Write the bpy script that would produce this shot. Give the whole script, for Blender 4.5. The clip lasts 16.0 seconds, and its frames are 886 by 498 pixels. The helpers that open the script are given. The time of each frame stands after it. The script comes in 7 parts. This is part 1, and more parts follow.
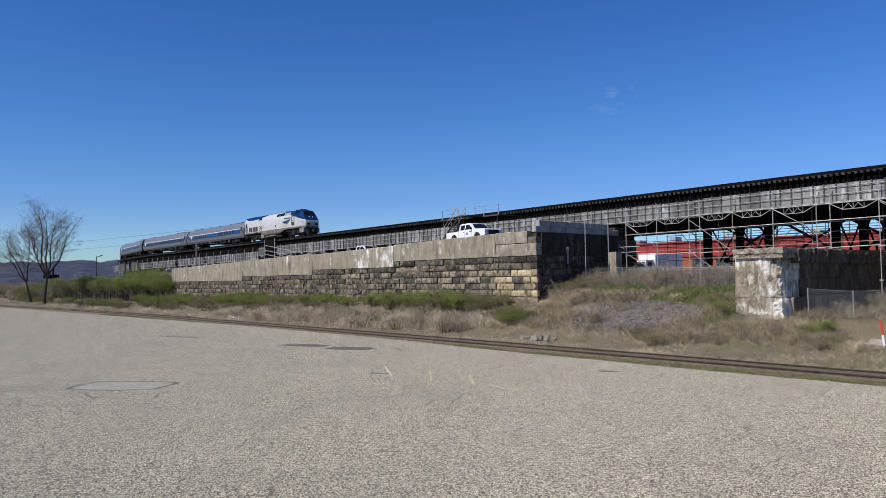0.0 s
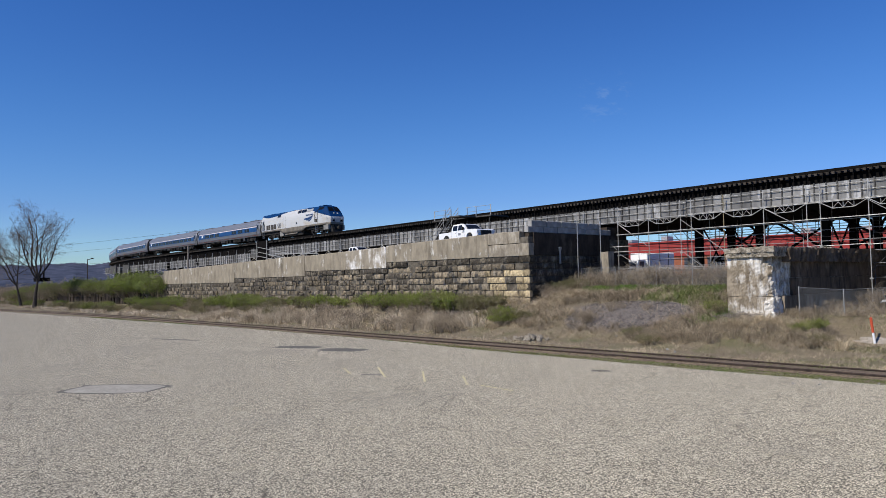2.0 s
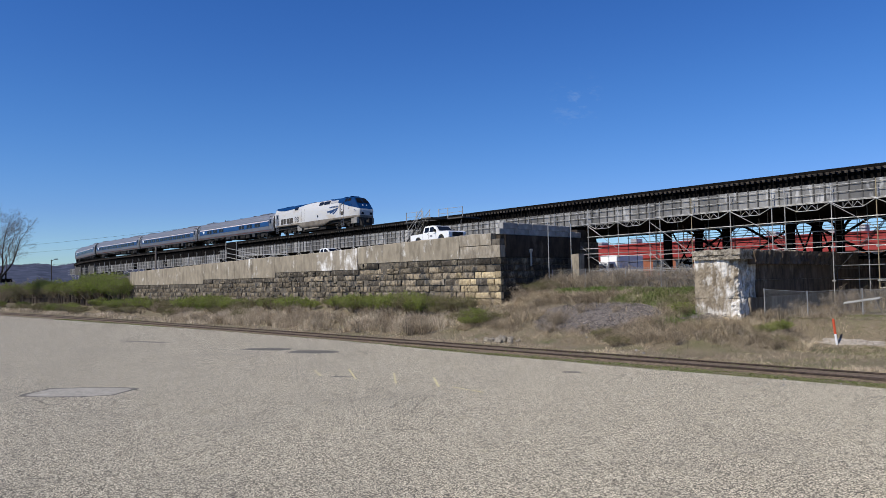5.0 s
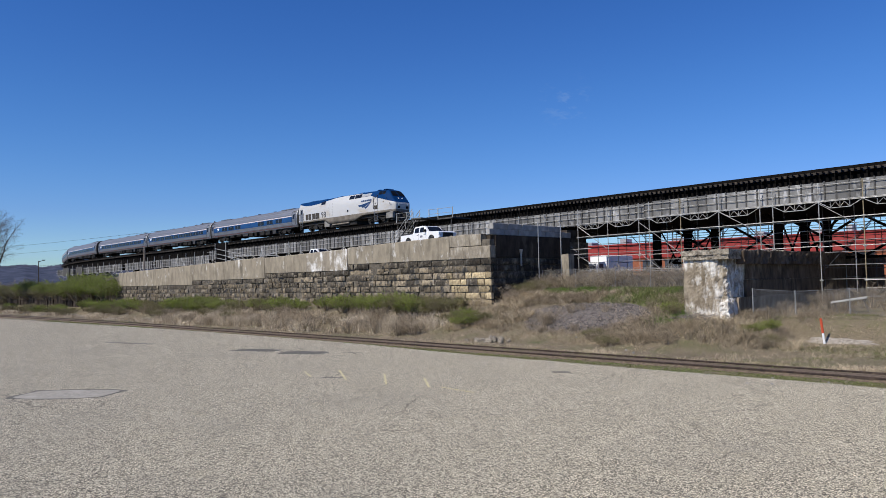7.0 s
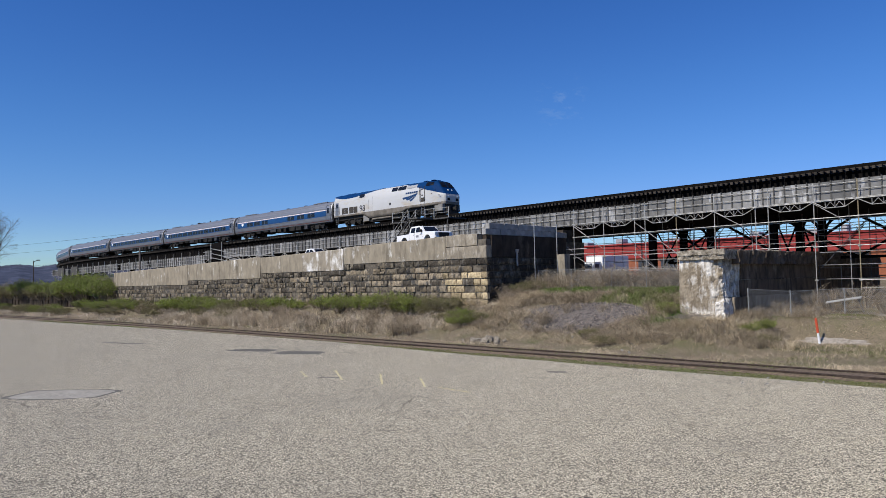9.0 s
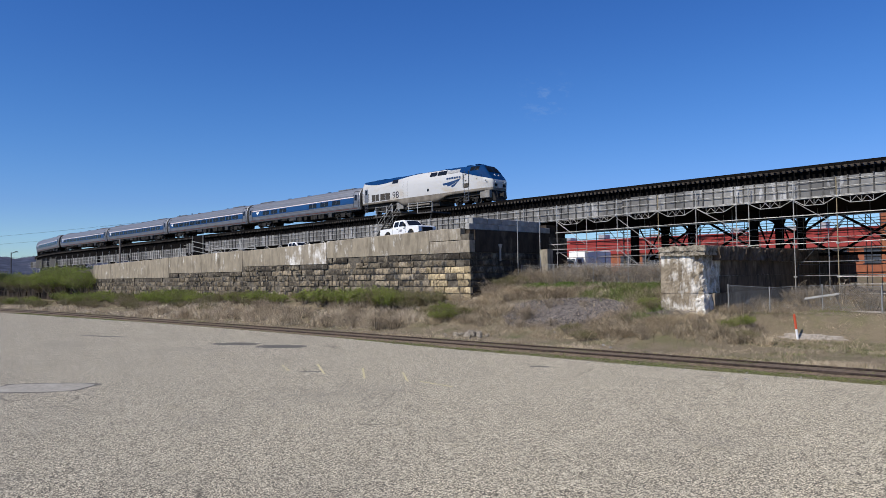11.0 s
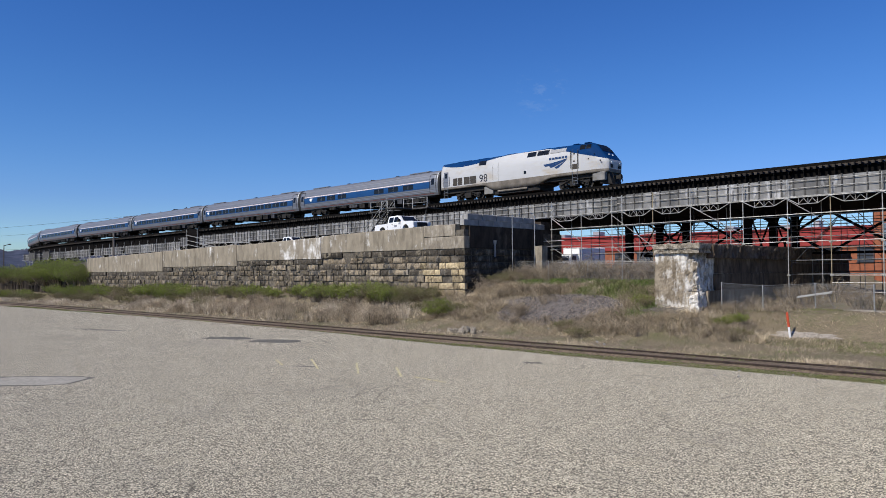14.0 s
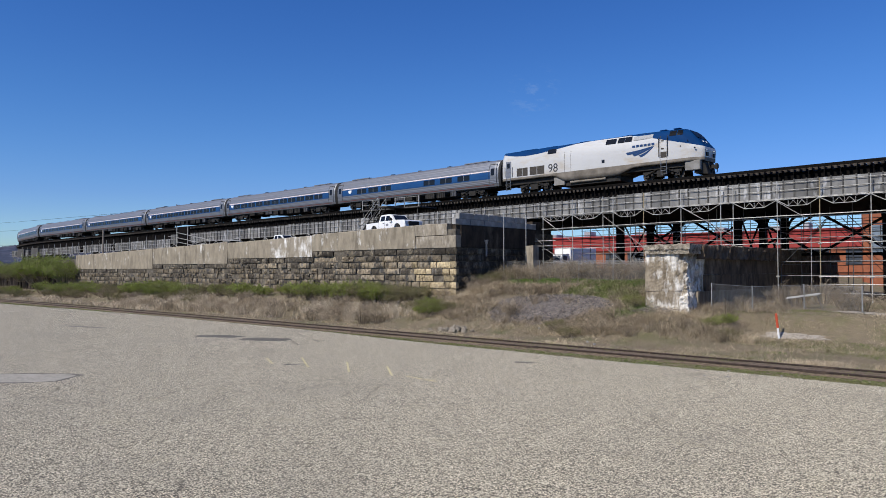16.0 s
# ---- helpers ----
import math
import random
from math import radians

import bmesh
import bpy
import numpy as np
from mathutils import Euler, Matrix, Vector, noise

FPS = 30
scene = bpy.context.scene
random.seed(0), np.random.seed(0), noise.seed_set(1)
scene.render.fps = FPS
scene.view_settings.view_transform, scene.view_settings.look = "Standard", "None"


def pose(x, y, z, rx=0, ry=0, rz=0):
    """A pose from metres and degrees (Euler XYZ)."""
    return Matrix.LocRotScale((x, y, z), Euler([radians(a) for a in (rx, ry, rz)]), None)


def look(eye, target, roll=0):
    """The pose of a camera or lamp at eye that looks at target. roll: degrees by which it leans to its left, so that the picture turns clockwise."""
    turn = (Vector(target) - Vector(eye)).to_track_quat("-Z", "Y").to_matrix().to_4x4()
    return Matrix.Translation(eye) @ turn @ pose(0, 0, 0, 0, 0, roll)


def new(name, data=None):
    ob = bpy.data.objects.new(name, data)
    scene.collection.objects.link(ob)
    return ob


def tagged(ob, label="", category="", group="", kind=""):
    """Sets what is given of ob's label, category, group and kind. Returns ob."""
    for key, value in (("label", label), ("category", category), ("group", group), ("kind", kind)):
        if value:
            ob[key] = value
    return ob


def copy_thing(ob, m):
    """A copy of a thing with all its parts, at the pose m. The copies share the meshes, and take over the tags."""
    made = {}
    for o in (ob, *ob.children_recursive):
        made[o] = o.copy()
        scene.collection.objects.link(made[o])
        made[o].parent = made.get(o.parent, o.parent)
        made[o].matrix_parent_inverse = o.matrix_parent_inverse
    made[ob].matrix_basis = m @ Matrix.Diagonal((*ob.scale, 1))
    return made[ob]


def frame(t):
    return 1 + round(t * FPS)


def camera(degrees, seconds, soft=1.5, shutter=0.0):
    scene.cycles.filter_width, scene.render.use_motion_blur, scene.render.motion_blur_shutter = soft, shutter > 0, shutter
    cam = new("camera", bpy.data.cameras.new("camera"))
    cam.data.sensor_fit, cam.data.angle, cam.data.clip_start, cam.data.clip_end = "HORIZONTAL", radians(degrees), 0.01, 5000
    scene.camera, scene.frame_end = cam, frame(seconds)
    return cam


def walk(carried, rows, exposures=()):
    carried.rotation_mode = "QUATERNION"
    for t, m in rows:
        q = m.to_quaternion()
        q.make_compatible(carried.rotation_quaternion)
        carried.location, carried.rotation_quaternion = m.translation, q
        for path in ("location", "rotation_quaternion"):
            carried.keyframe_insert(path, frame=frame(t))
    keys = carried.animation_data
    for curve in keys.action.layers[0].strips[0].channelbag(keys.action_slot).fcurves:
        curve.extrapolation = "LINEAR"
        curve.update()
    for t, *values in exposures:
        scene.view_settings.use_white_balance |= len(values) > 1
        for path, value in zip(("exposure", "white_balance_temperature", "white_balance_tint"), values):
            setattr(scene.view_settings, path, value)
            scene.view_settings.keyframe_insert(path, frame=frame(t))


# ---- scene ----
# The camera: held by hand at one spot, panning slowly to the right.
cam = camera(62.95, 16.0, soft=0.5)
EYE = (0.0, 0.0, 4.0)


def aim(heading, tilt, lean):
    return pose(*EYE, 0, 0, heading) @ pose(0, 0, 0, 90 + tilt) @ pose(0, 0, 0, 0, 0, lean)


AIM = [(0, 48.95, 2.38, -0.75), (0.5, 48.62, 2.34, -0.82), (1, 48.53, 2.40, -0.89), (1.5, 48.42, 2.41, -0.95),
       (2, 48.36, 2.43, -1.09), (2.5, 48.20, 2.40, -1.12), (3, 48.02, 2.40, -1.08), (3.5, 47.99, 2.38, -1.01),
       (4, 47.37, 2.48, -1.07), (4.2, 46.66, 2.55, -1.10), (6.5, 45.68, 2.52, -1.02), (7, 45.33, 2.54, -1.12),
       (7.5, 45.46, 2.60, -1.10), (8, 45.46, 2.54, -1.12), (8.5, 45.23, 2.57, -1.20), (9, 45.02, 2.53, -1.12),
       (11.5, 43.47, 2.04, -0.64), (12, 43.35, 2.05, -0.49), (12.5, 43.28, 1.93, -0.42), (13, 43.19, 1.90, -0.34),
       (13.5, 43.24, 1.88, -0.28), (14, 43.29, 1.73, -0.36), (14.5, 43.26, 1.70, -0.34), (15, 43.10, 1.61, -0.26),
       (15.5, 42.87, 1.60, -0.15), (16, 42.61, 1.66, 0.0)]
walk(cam, [(t, aim(h, p, r)) for t, h, p, r in AIM])

# ---- daylight ----
SUN_ELEVATION, SUN_HEADING = 46.0, 261.0   # heading: degrees from +X towards +Y, of the place the light comes from
world = bpy.data.worlds.new("sky")
scene.world = world
world.use_nodes = True
wn = world.node_tree.nodes
sky = wn.new("ShaderNodeTexSky")
sky.sky_type, sky.sun_disc = "NISHITA", False
sky.sun_elevation, sky.sun_rotation = radians(SUN_ELEVATION), radians(90 - SUN_HEADING)
sky.air_density, sky.dust_density, sky.ozone_density, sky.altitude = 1.0, 0.0, 2.2, 300
clear = wn.new("ShaderNodeHueSaturation")
clear.inputs["Saturation"].default_value, clear.inputs["Hue"].default_value = 1.3, 0.515
world.node_tree.links.new(sky.outputs[0], clear.inputs["Color"])
tint = wn.new("ShaderNodeMix")
tint.data_type, tint.blend_type = "RGBA", "MULTIPLY"
tint.inputs[0].default_value = 1.0
split = wn.new("ShaderNodeSeparateColor")
low_sky = wn.new("ShaderNodeMapRange")
low_sky.inputs[1].default_value, low_sky.inputs[2].default_value = 1.0, 3.0
hues = wn.new("ShaderNodeMix")                           # clearer blue high up, milkier blue at the skyline
hues.data_type = "RGBA"
hues.inputs[6].default_value, hues.inputs[7].default_value = (0.67, 0.965, 1.19, 1), (0.62, 0.815, 1.17, 1)
world.node_tree.links.new(clear.outputs[0], split.inputs[0])
world.node_tree.links.new(split.outputs[0], low_sky.inputs[0])
world.node_tree.links.new(low_sky.outputs[0], hues.inputs[0])
world.node_tree.links.new(hues.outputs[2], tint.inputs[7])
world.node_tree.links.new(clear.outputs[0], tint.inputs[6])
wl = world.node_tree.links
way_out = wn.new("ShaderNodeTexCoord").outputs["Generated"]
near_wisp = wn.new("ShaderNodeVectorMath")              # one faint wisp of cloud in a clear sky
near_wisp.operation = "DOT_PRODUCT"
near_wisp.inputs[1].default_value = Vector((-0.563, 0.791, 0.238)).normalized()
wl.new(way_out, near_wisp.inputs[0])
wisp_edge = wn.new("ShaderNodeMapRange")
wisp_edge.inputs[1].default_value, wisp_edge.inputs[2].default_value = math.cos(radians(2.4)), math.cos(radians(0.4))
wl.new(near_wisp.outputs["Value"], wisp_edge.inputs[0])
wisp_map = wn.new("ShaderNodeMapping")
wisp_map.inputs["Scale"].default_value = (1.0, 1.0, 2.2)
wl.new(way_out, wisp_map.inputs[0])
shreds = wn.new("ShaderNodeTexNoise")
shreds.inputs["Scale"].default_value, shreds.inputs["Detail"].default_value, shreds.inputs["Roughness"].default_value = 42.0, 7.0, 0.65
wl.new(wisp_map.outputs[0], shreds.inputs["Vector"])
shred_edge = wn.new("ShaderNodeMapRange")
shred_edge.inputs[1].default_value, shred_edge.inputs[2].default_value, shred_edge.inputs[4].default_value = 0.52, 0.74, 0.17
wl.new(shreds.outputs["Fac"], shred_edge.inputs[0])
wisp = wn.new("ShaderNodeMath")
wisp.operation = "MULTIPLY"
wl.new(wisp_edge.outputs[0], wisp.inputs[0])
wl.new(shred_edge.outputs[0], wisp.inputs[1])
clouded = wn.new("ShaderNodeMix")
clouded.data_type = "RGBA"
clouded.inputs[7].default_value = (5.2, 6.3, 7.6, 1)
wl.new(wisp.outputs[0], clouded.inputs[0])
wl.new(tint.outputs[2], clouded.inputs[6])
wl.new(clouded.outputs[2], wn["Background"].inputs[0])
wn["Background"].inputs[1].default_value = 0.098
sun = new("sun", bpy.data.lights.new("sun", "SUN"))
sun.data.energy, sun.data.angle, sun.data.color = 4.75, radians(0.53), (1.0, 0.95, 0.88)
ce, se = math.cos(radians(SUN_ELEVATION)), math.sin(radians(SUN_ELEVATION))
sun.matrix_world = look((60 * ce * math.cos(radians(SUN_HEADING)), 60 * ce * math.sin(radians(SUN_HEADING)), 60 * se), (0, 0, 0))
scene.view_settings.exposure = 0.0


# ---- materials ----
def material(name, base, second=None, scale=1.0, detail=6.0, rough=0.85, metal=0.0, bump=0.0, bump_scale=None, third=None,
             third_scale=0.2, third_at=(0.5, 0.7), piece=0.0, island=0.0, stretch=(1, 1, 1), mix_at=(0.35, 0.65), spec=0.3, fixed=False, runs=None):
    """Two colours mixed by noise, a third in larger patches, an own shade for each piece or island, and fine relief."""
    mat = bpy.data.materials.new(name)
    mat.use_nodes = True
    nt = mat.node_tree
    n, l = nt.nodes, nt.links
    b = n["Principled BSDF"]
    b.inputs["Roughness"].default_value, b.inputs["Metallic"].default_value = rough, metal
    b.inputs["Specular IOR Level"].default_value = spec
    geo = n.new("ShaderNodeTexCoord")
    mp = n.new("ShaderNodeMapping")
    mp.inputs["Scale"].default_value = stretch
    l.new(n.new("ShaderNodeNewGeometry").outputs["Position"] if fixed else geo.outputs["Object"], mp.inputs[0])

    def noise_at(s, d):
        t = n.new("ShaderNodeTexNoise")
        t.inputs["Scale"].default_value, t.inputs["Detail"].default_value, t.inputs["Roughness"].default_value = s, d, 0.6
        l.new(mp.outputs[0], t.inputs["Vector"])
        return t.outputs["Fac"]

    def ramp(socket, lo, hi):
        r = n.new("ShaderNodeMapRange")
        r.inputs[1].default_value, r.inputs[2].default_value = lo, hi
        l.new(socket, r.inputs[0])
        return r.outputs[0]

    def mixed(fac, a, c, mode="MIX"):
        m = n.new("ShaderNodeMix")
        m.data_type, m.blend_type = "RGBA", mode
        for sock, v in ((m.inputs[0], fac), (m.inputs[6], a), (m.inputs[7], c)):
            if isinstance(v, bpy.types.NodeSocket):
                l.new(v, sock)
            else:
                sock.default_value = v if isinstance(v, float) else (*v, 1)
        return m.outputs[2]

    col = base
    if second:
        col = mixed(ramp(noise_at(scale, detail), *mix_at), base, second)
    if third:
        col = mixed(ramp(noise_at(third_scale, 5.0), *third_at), col, third)
    if runs:                                            # pale mineral runs washed down over the face
        rm = n.new("ShaderNodeMapping")
        rm.inputs["Scale"].default_value = (1.6, 1.6, 0.16)
        l.new(n.new("ShaderNodeNewGeometry").outputs["Position"], rm.inputs[0])
        rt = n.new("ShaderNodeTexNoise")
        rt.inputs["Scale"].default_value, rt.inputs["Detail"].default_value, rt.inputs["Roughness"].default_value = 1.5, 8.0, 0.7
        l.new(rm.outputs[0], rt.inputs["Vector"])
        rr = n.new("ShaderNodeMapRange")
        rr.inputs[1].default_value, rr.inputs[2].default_value, rr.inputs[4].default_value = 0.56, 0.74, 0.6
        l.new(rt.outputs["Fac"], rr.inputs[0])
        col = mixed(rr.outputs[0], col, runs)
    if piece or island:
        if piece:
            src = n.new("ShaderNodeObjectInfo").outputs["Random"]
        else:
            src = n.new("ShaderNodeNewGeometry").outputs["Random Per Island"]
        k = piece or island
        r = n.new("ShaderNodeMapRange")
        r.inputs[3].default_value, r.inputs[4].default_value = 1 - k, 1 + k
        l.new(src, r.inputs[0])
        cmb = n.new("ShaderNodeCombineColor")
        for i in range(3):
            l.new(r.outputs[0], cmb.inputs[i])
        col = mixed(1.0, col, cmb.outputs[0], "MULTIPLY")
    if isinstance(col, tuple):
        b.inputs["Base Color"].default_value = (*col, 1)
    else:
        l.new(col, b.inputs["Base Color"])
    if bump:
        bm_ = n.new("ShaderNodeBump")
        bm_.inputs["Strength"].default_value, bm_.inputs["Distance"].default_value = 0.8, bump
        l.new(noise_at(bump_scale or scale * 3, 4.0), bm_.inputs["Height"])
        l.new(bm_.outputs[0], b.inputs["Normal"])
    return mat


M_SOIL = material("soil_and_litter", (0.255, 0.205, 0.132), (0.09, 0.073, 0.046), 15.0, 10, 0.95, bump=0.03, bump_scale=22,
                  third=(0.115, 0.115, 0.048), third_scale=0.45, third_at=(0.5, 0.72))
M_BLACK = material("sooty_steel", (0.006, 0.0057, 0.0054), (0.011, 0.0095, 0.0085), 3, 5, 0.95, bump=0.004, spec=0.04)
M_GALV = material("galvanised_tube", (0.55, 0.55, 0.53), (0.38, 0.38, 0.36), 4, 4, 0.5, 0.6)
M_WHITE = material("white_paint", (0.78, 0.78, 0.76), (0.7, 0.69, 0.66), 0.9, 4, 0.4)


# ---- building helpers ----
def part(name, bm, mat, parent=None, label=""):
    me = bpy.data.meshes.new(name)
    bm.to_mesh(me)
    bm.free()
    me.materials.append(mat)
    ob = new(name, me)
    if parent:
        ob.parent = parent
    if label:
        ob["label"] = label
    return ob


def thing(name, label, category, m=None, group="", kind=""):
    ob = new(name)
    ob.empty_display_size = 0.2
    if m is not None:
        ob.matrix_basis = m
    return tagged(ob, label, category, group, kind)


def box(bm, x0, x1, y0, y1, z0, z1, m=None):
    v = [bm.verts.new(m @ Vector(p) if m else p) for p in
         ((x0, y0, z0), (x1, y0, z0), (x1, y1, z0), (x0, y1, z0), (x0, y0, z1), (x1, y0, z1), (x1, y1, z1), (x0, y1, z1))]
    for q in ((3, 2, 1, 0), (4, 5, 6, 7), (0, 1, 5, 4), (1, 2, 6, 5), (2, 3, 7, 6), (3, 0, 4, 7)):
        bm.faces.new([v[i] for i in q])
    return v


def rod(bm, a, b, r, n=6, r2=None):
    """A tapered bar between two points."""
    a, b = Vector(a), Vector(b)
    q = (b - a).to_track_quat("Z", "Y")
    ends = []
    for p, rr in ((a, r), (b, r if r2 is None else r2)):
        ends.append([bm.verts.new(p + q @ Vector((rr * math.cos(6.2832 * i / n), rr * math.sin(6.2832 * i / n), 0))) for i in range(n)])
    for i in range(n):
        bm.faces.new((ends[0][i], ends[0][(i + 1) % n], ends[1][(i + 1) % n], ends[1][i]))
    bm.faces.new(ends[0][::-1])
    bm.faces.new(ends[1])


def loft(bm, sections, cap=True, closed=True):
    """Skins rings of points, one after another."""
    rings = [[bm.verts.new(p) for p in s] for s in sections]
    k = len(rings[0])
    for a, b in zip(rings, rings[1:]):
        for i in range(k if closed else k - 1):
            bm.faces.new((a[i], a[(i + 1) % k], b[(i + 1) % k], b[i]))
    if cap:
        bm.faces.new(rings[0][::-1])
        bm.faces.new(rings[-1])
    return rings


def sweep(bm, pts, r, n=5):
    """A bent bar of even thickness along a row of points."""
    pts = [Vector(p) for p in pts]
    rings = []
    for i, p in enumerate(pts):
        d = pts[min(i + 1, len(pts) - 1)] - pts[max(i - 1, 0)]
        q = d.to_track_quat("Z", "Y")
        rings.append([p + q @ Vector((r * math.cos(6.2832 * k / n), r * math.sin(6.2832 * k / n), 0)) for k in range(n)])
    loft(bm, rings)


def smooth01(a, b, x):
    t = min(1.0, max(0.0, (x - a) / (b - a)))
    return t * t * (3 - 2 * t)


# ---- the lie of the land ----
def ground_z(x, y):
    if y < 33.0:
        return 0.0
    if y > 130:
        return 3.0
    left = smooth01(-60, -120, x)
    front = 0.35 + (2.0 - 0.35) * smooth01(-14.2, -18.2, x) - 0.9 * left         # at the foot of the walls
    back = 1.9 + 1.1 * smooth01(-16, -22, x) - 1.0 * left
    z = front * smooth01(34, 42.6, y)
    if x < -19:
        z += (back - front) * smooth01(41, 47, y)
    else:
        k = smooth01(-17.5, -19, x)
        step = max(front, 1.6)
        open_z = (step - front) * smooth01(40.9, 42.8, y) + (back - step) * smooth01(44, 52, y)
        z += open_z * (1 - k) + (back - front) * smooth01(41, 47, y) * k
    z = max(z, 2.3 * smooth01(-113, -116, x) * smooth01(40.4, 41.0, y) * smooth01(90, 60, y))
    z += 0.10 * noise.noise((x * 0.35, y * 0.35, 0)) * smooth01(33, 36, y) + 0.03 * noise.noise((x * 1.3, y * 1.3, 4)) * smooth01(33, 36, y)
    return z


# ---- the railway line on the viaduct ----
TRACK_Y, RAIL_Z, GRADE = 58.8, 11.47, 0.0085      # at X = -44
CURVE_X, CURVE_R, CURVE_TURN = -166.0, 150.0, 1.0


def line(x_along, off=0.0, up=0.0):
    """A place on the line: straight for X above CURVE_X, then bending away; off: to the far side; up: over the rail. Gives place and heading."""
    z = RAIL_Z + GRADE * (x_along + 44) + up
    if x_along >= CURVE_X:
        return Vector((x_along, TRACK_Y + off, z)), 0.0
    a = min((CURVE_X - x_along) / CURVE_R, CURVE_TURN)
    rest = (CURVE_X - x_along) - a * CURVE_R
    c = Vector((CURVE_X - CURVE_R * math.sin(a), TRACK_Y + CURVE_R * (1 - math.cos(a)), z))
    c += Vector((-math.cos(a), math.sin(a), 0)) * rest
    return c + Vector((math.sin(a), math.cos(a), 0)) * off, -a


def train_at(t):
    """Where the coupling behind the locomotive stands on the line."""
    return -45.0 - 74.36 + 4.6219 * t - 0.008128 * t * t + 0.000629 * t ** 3


# ---- more materials ----
def asphalt(name="worn_chip_seal"):
    mat = bpy.data.materials.new(name)
    mat.use_nodes = True
    n, l = mat.node_tree.nodes, mat.node_tree.links
    b = n["Principled BSDF"]
    b.inputs["Roughness"].default_value = 0.92
    b.inputs["Specular IOR Level"].default_value = 0.2
    b.inputs["Diffuse Roughness"].default_value = 0.4
    co = n.new("ShaderNodeTexCoord").outputs["Object"]

    def tex(s, d, rough=0.6):
        t = n.new("ShaderNodeTexNoise")
        t.inputs["Scale"].default_value, t.inputs["Detail"].default_value, t.inputs["Roughness"].default_value = s, d, rough
        l.new(co, t.inputs["Vector"])
        return t

    def rng(sock, a, c, lo=0.0, hi=1.0):
        r = n.new("ShaderNodeMapRange")
        for i, v in enumerate((a, c, lo, hi)):
            r.inputs[1 + i].default_value = v
        l.new(sock, r.inputs[0])
        return r.outputs[0]

    def mix(f, a, c):
        m = n.new("ShaderNodeMix")
        m.data_type = "RGBA"
        for sock, v in ((m.inputs[0], f), (m.inputs[6], a), (m.inputs[7], c)):
            if isinstance(v, tuple):
                sock.default_value = (*v, 1)
            else:
                l.new(v, sock)
        return m.outputs[2]

    def chips(scale):
        v = n.new("ShaderNodeTexVoronoi")
        v.inputs["Scale"].default_value = scale
        l.new(co, v.inputs["Vector"])
        g = n.new("ShaderNodeSeparateColor")
        l.new(v.outputs["Color"], g.inputs[0])
        return v, g.outputs[0], g.outputs[1]

    chip, tone, hue = chips(34)                          # crushed stone chips in dark binder, with the pits' shade painted in
    grain = tex(25, 5, 0.8)
    col = mix(tone, (0.49, 0.432, 0.312), (0.91, 0.815, 0.605))
    col = mix(rng(hue, 0.70, 0.82, 0, 0.92), col, (0.05, 0.044, 0.034))
    col = mix(rng(chip.outputs["Distance"], 0.42, 0.75, 0, 0.9), col, (0.05, 0.044, 0.035))
    col = mix(rng(grain.outputs["Fac"], 0.50, 0.64, 0, 0.9), col, (0.085, 0.073, 0.054))
    mottle = tex(5.0, 4, 0.7)
    col = mix(rng(mottle.outputs["Fac"], 0.52, 0.70, 0, 0.35), col, (0.14, 0.125, 0.10))
    broad = tex(0.22, 6)
    col = mix(rng(broad.outputs["Fac"], 0.5, 0.72, 0, 0.42), col, (0.22, 0.20, 0.155))
    sand = tex(0.9, 5)
    col = mix(rng(sand.outputs["Fac"], 0.58, 0.74, 0, 0.35), col, (0.42, 0.37, 0.25))
    # cracks: edges of large cells, bent, and broken up
    bend = tex(0.7, 5)
    add = n.new("ShaderNodeVectorMath")
    add.operation = "MULTIPLY_ADD"
    l.new(bend.outputs["Color"], add.inputs[0])
    add.inputs[1].default_value = (1.4, 1.4, 0)
    l.new(co, add.inputs[2])
    cell = n.new("ShaderNodeTexVoronoi")
    cell.feature = "DISTANCE_TO_EDGE"
    cell.inputs["Scale"].default_value = 0.45
    l.new(add.outputs[0], cell.inputs["Vector"])
    crack = rng(cell.outputs["Distance"], 0.003, 0.010, 1, 0)
    gate = rng(tex(0.13, 3).outputs["Fac"], 0.47, 0.56, 0, 0.6)
    mul = n.new("ShaderNodeMath")
    mul.operation = "MULTIPLY"
    l.new(crack, mul.inputs[0]), l.new(gate, mul.inputs[1])
    col = mix(mul.outputs[0], col, (0.045, 0.04, 0.032))
    l.new(col, b.inputs["Base Color"])
    bp = n.new("ShaderNodeBump")
    bp.inputs["Distance"].default_value = 0.012
    l.new(grain.outputs["Fac"], bp.inputs["Height"])
    l.new(bp.outputs[0], b.inputs["Normal"])
    return mat


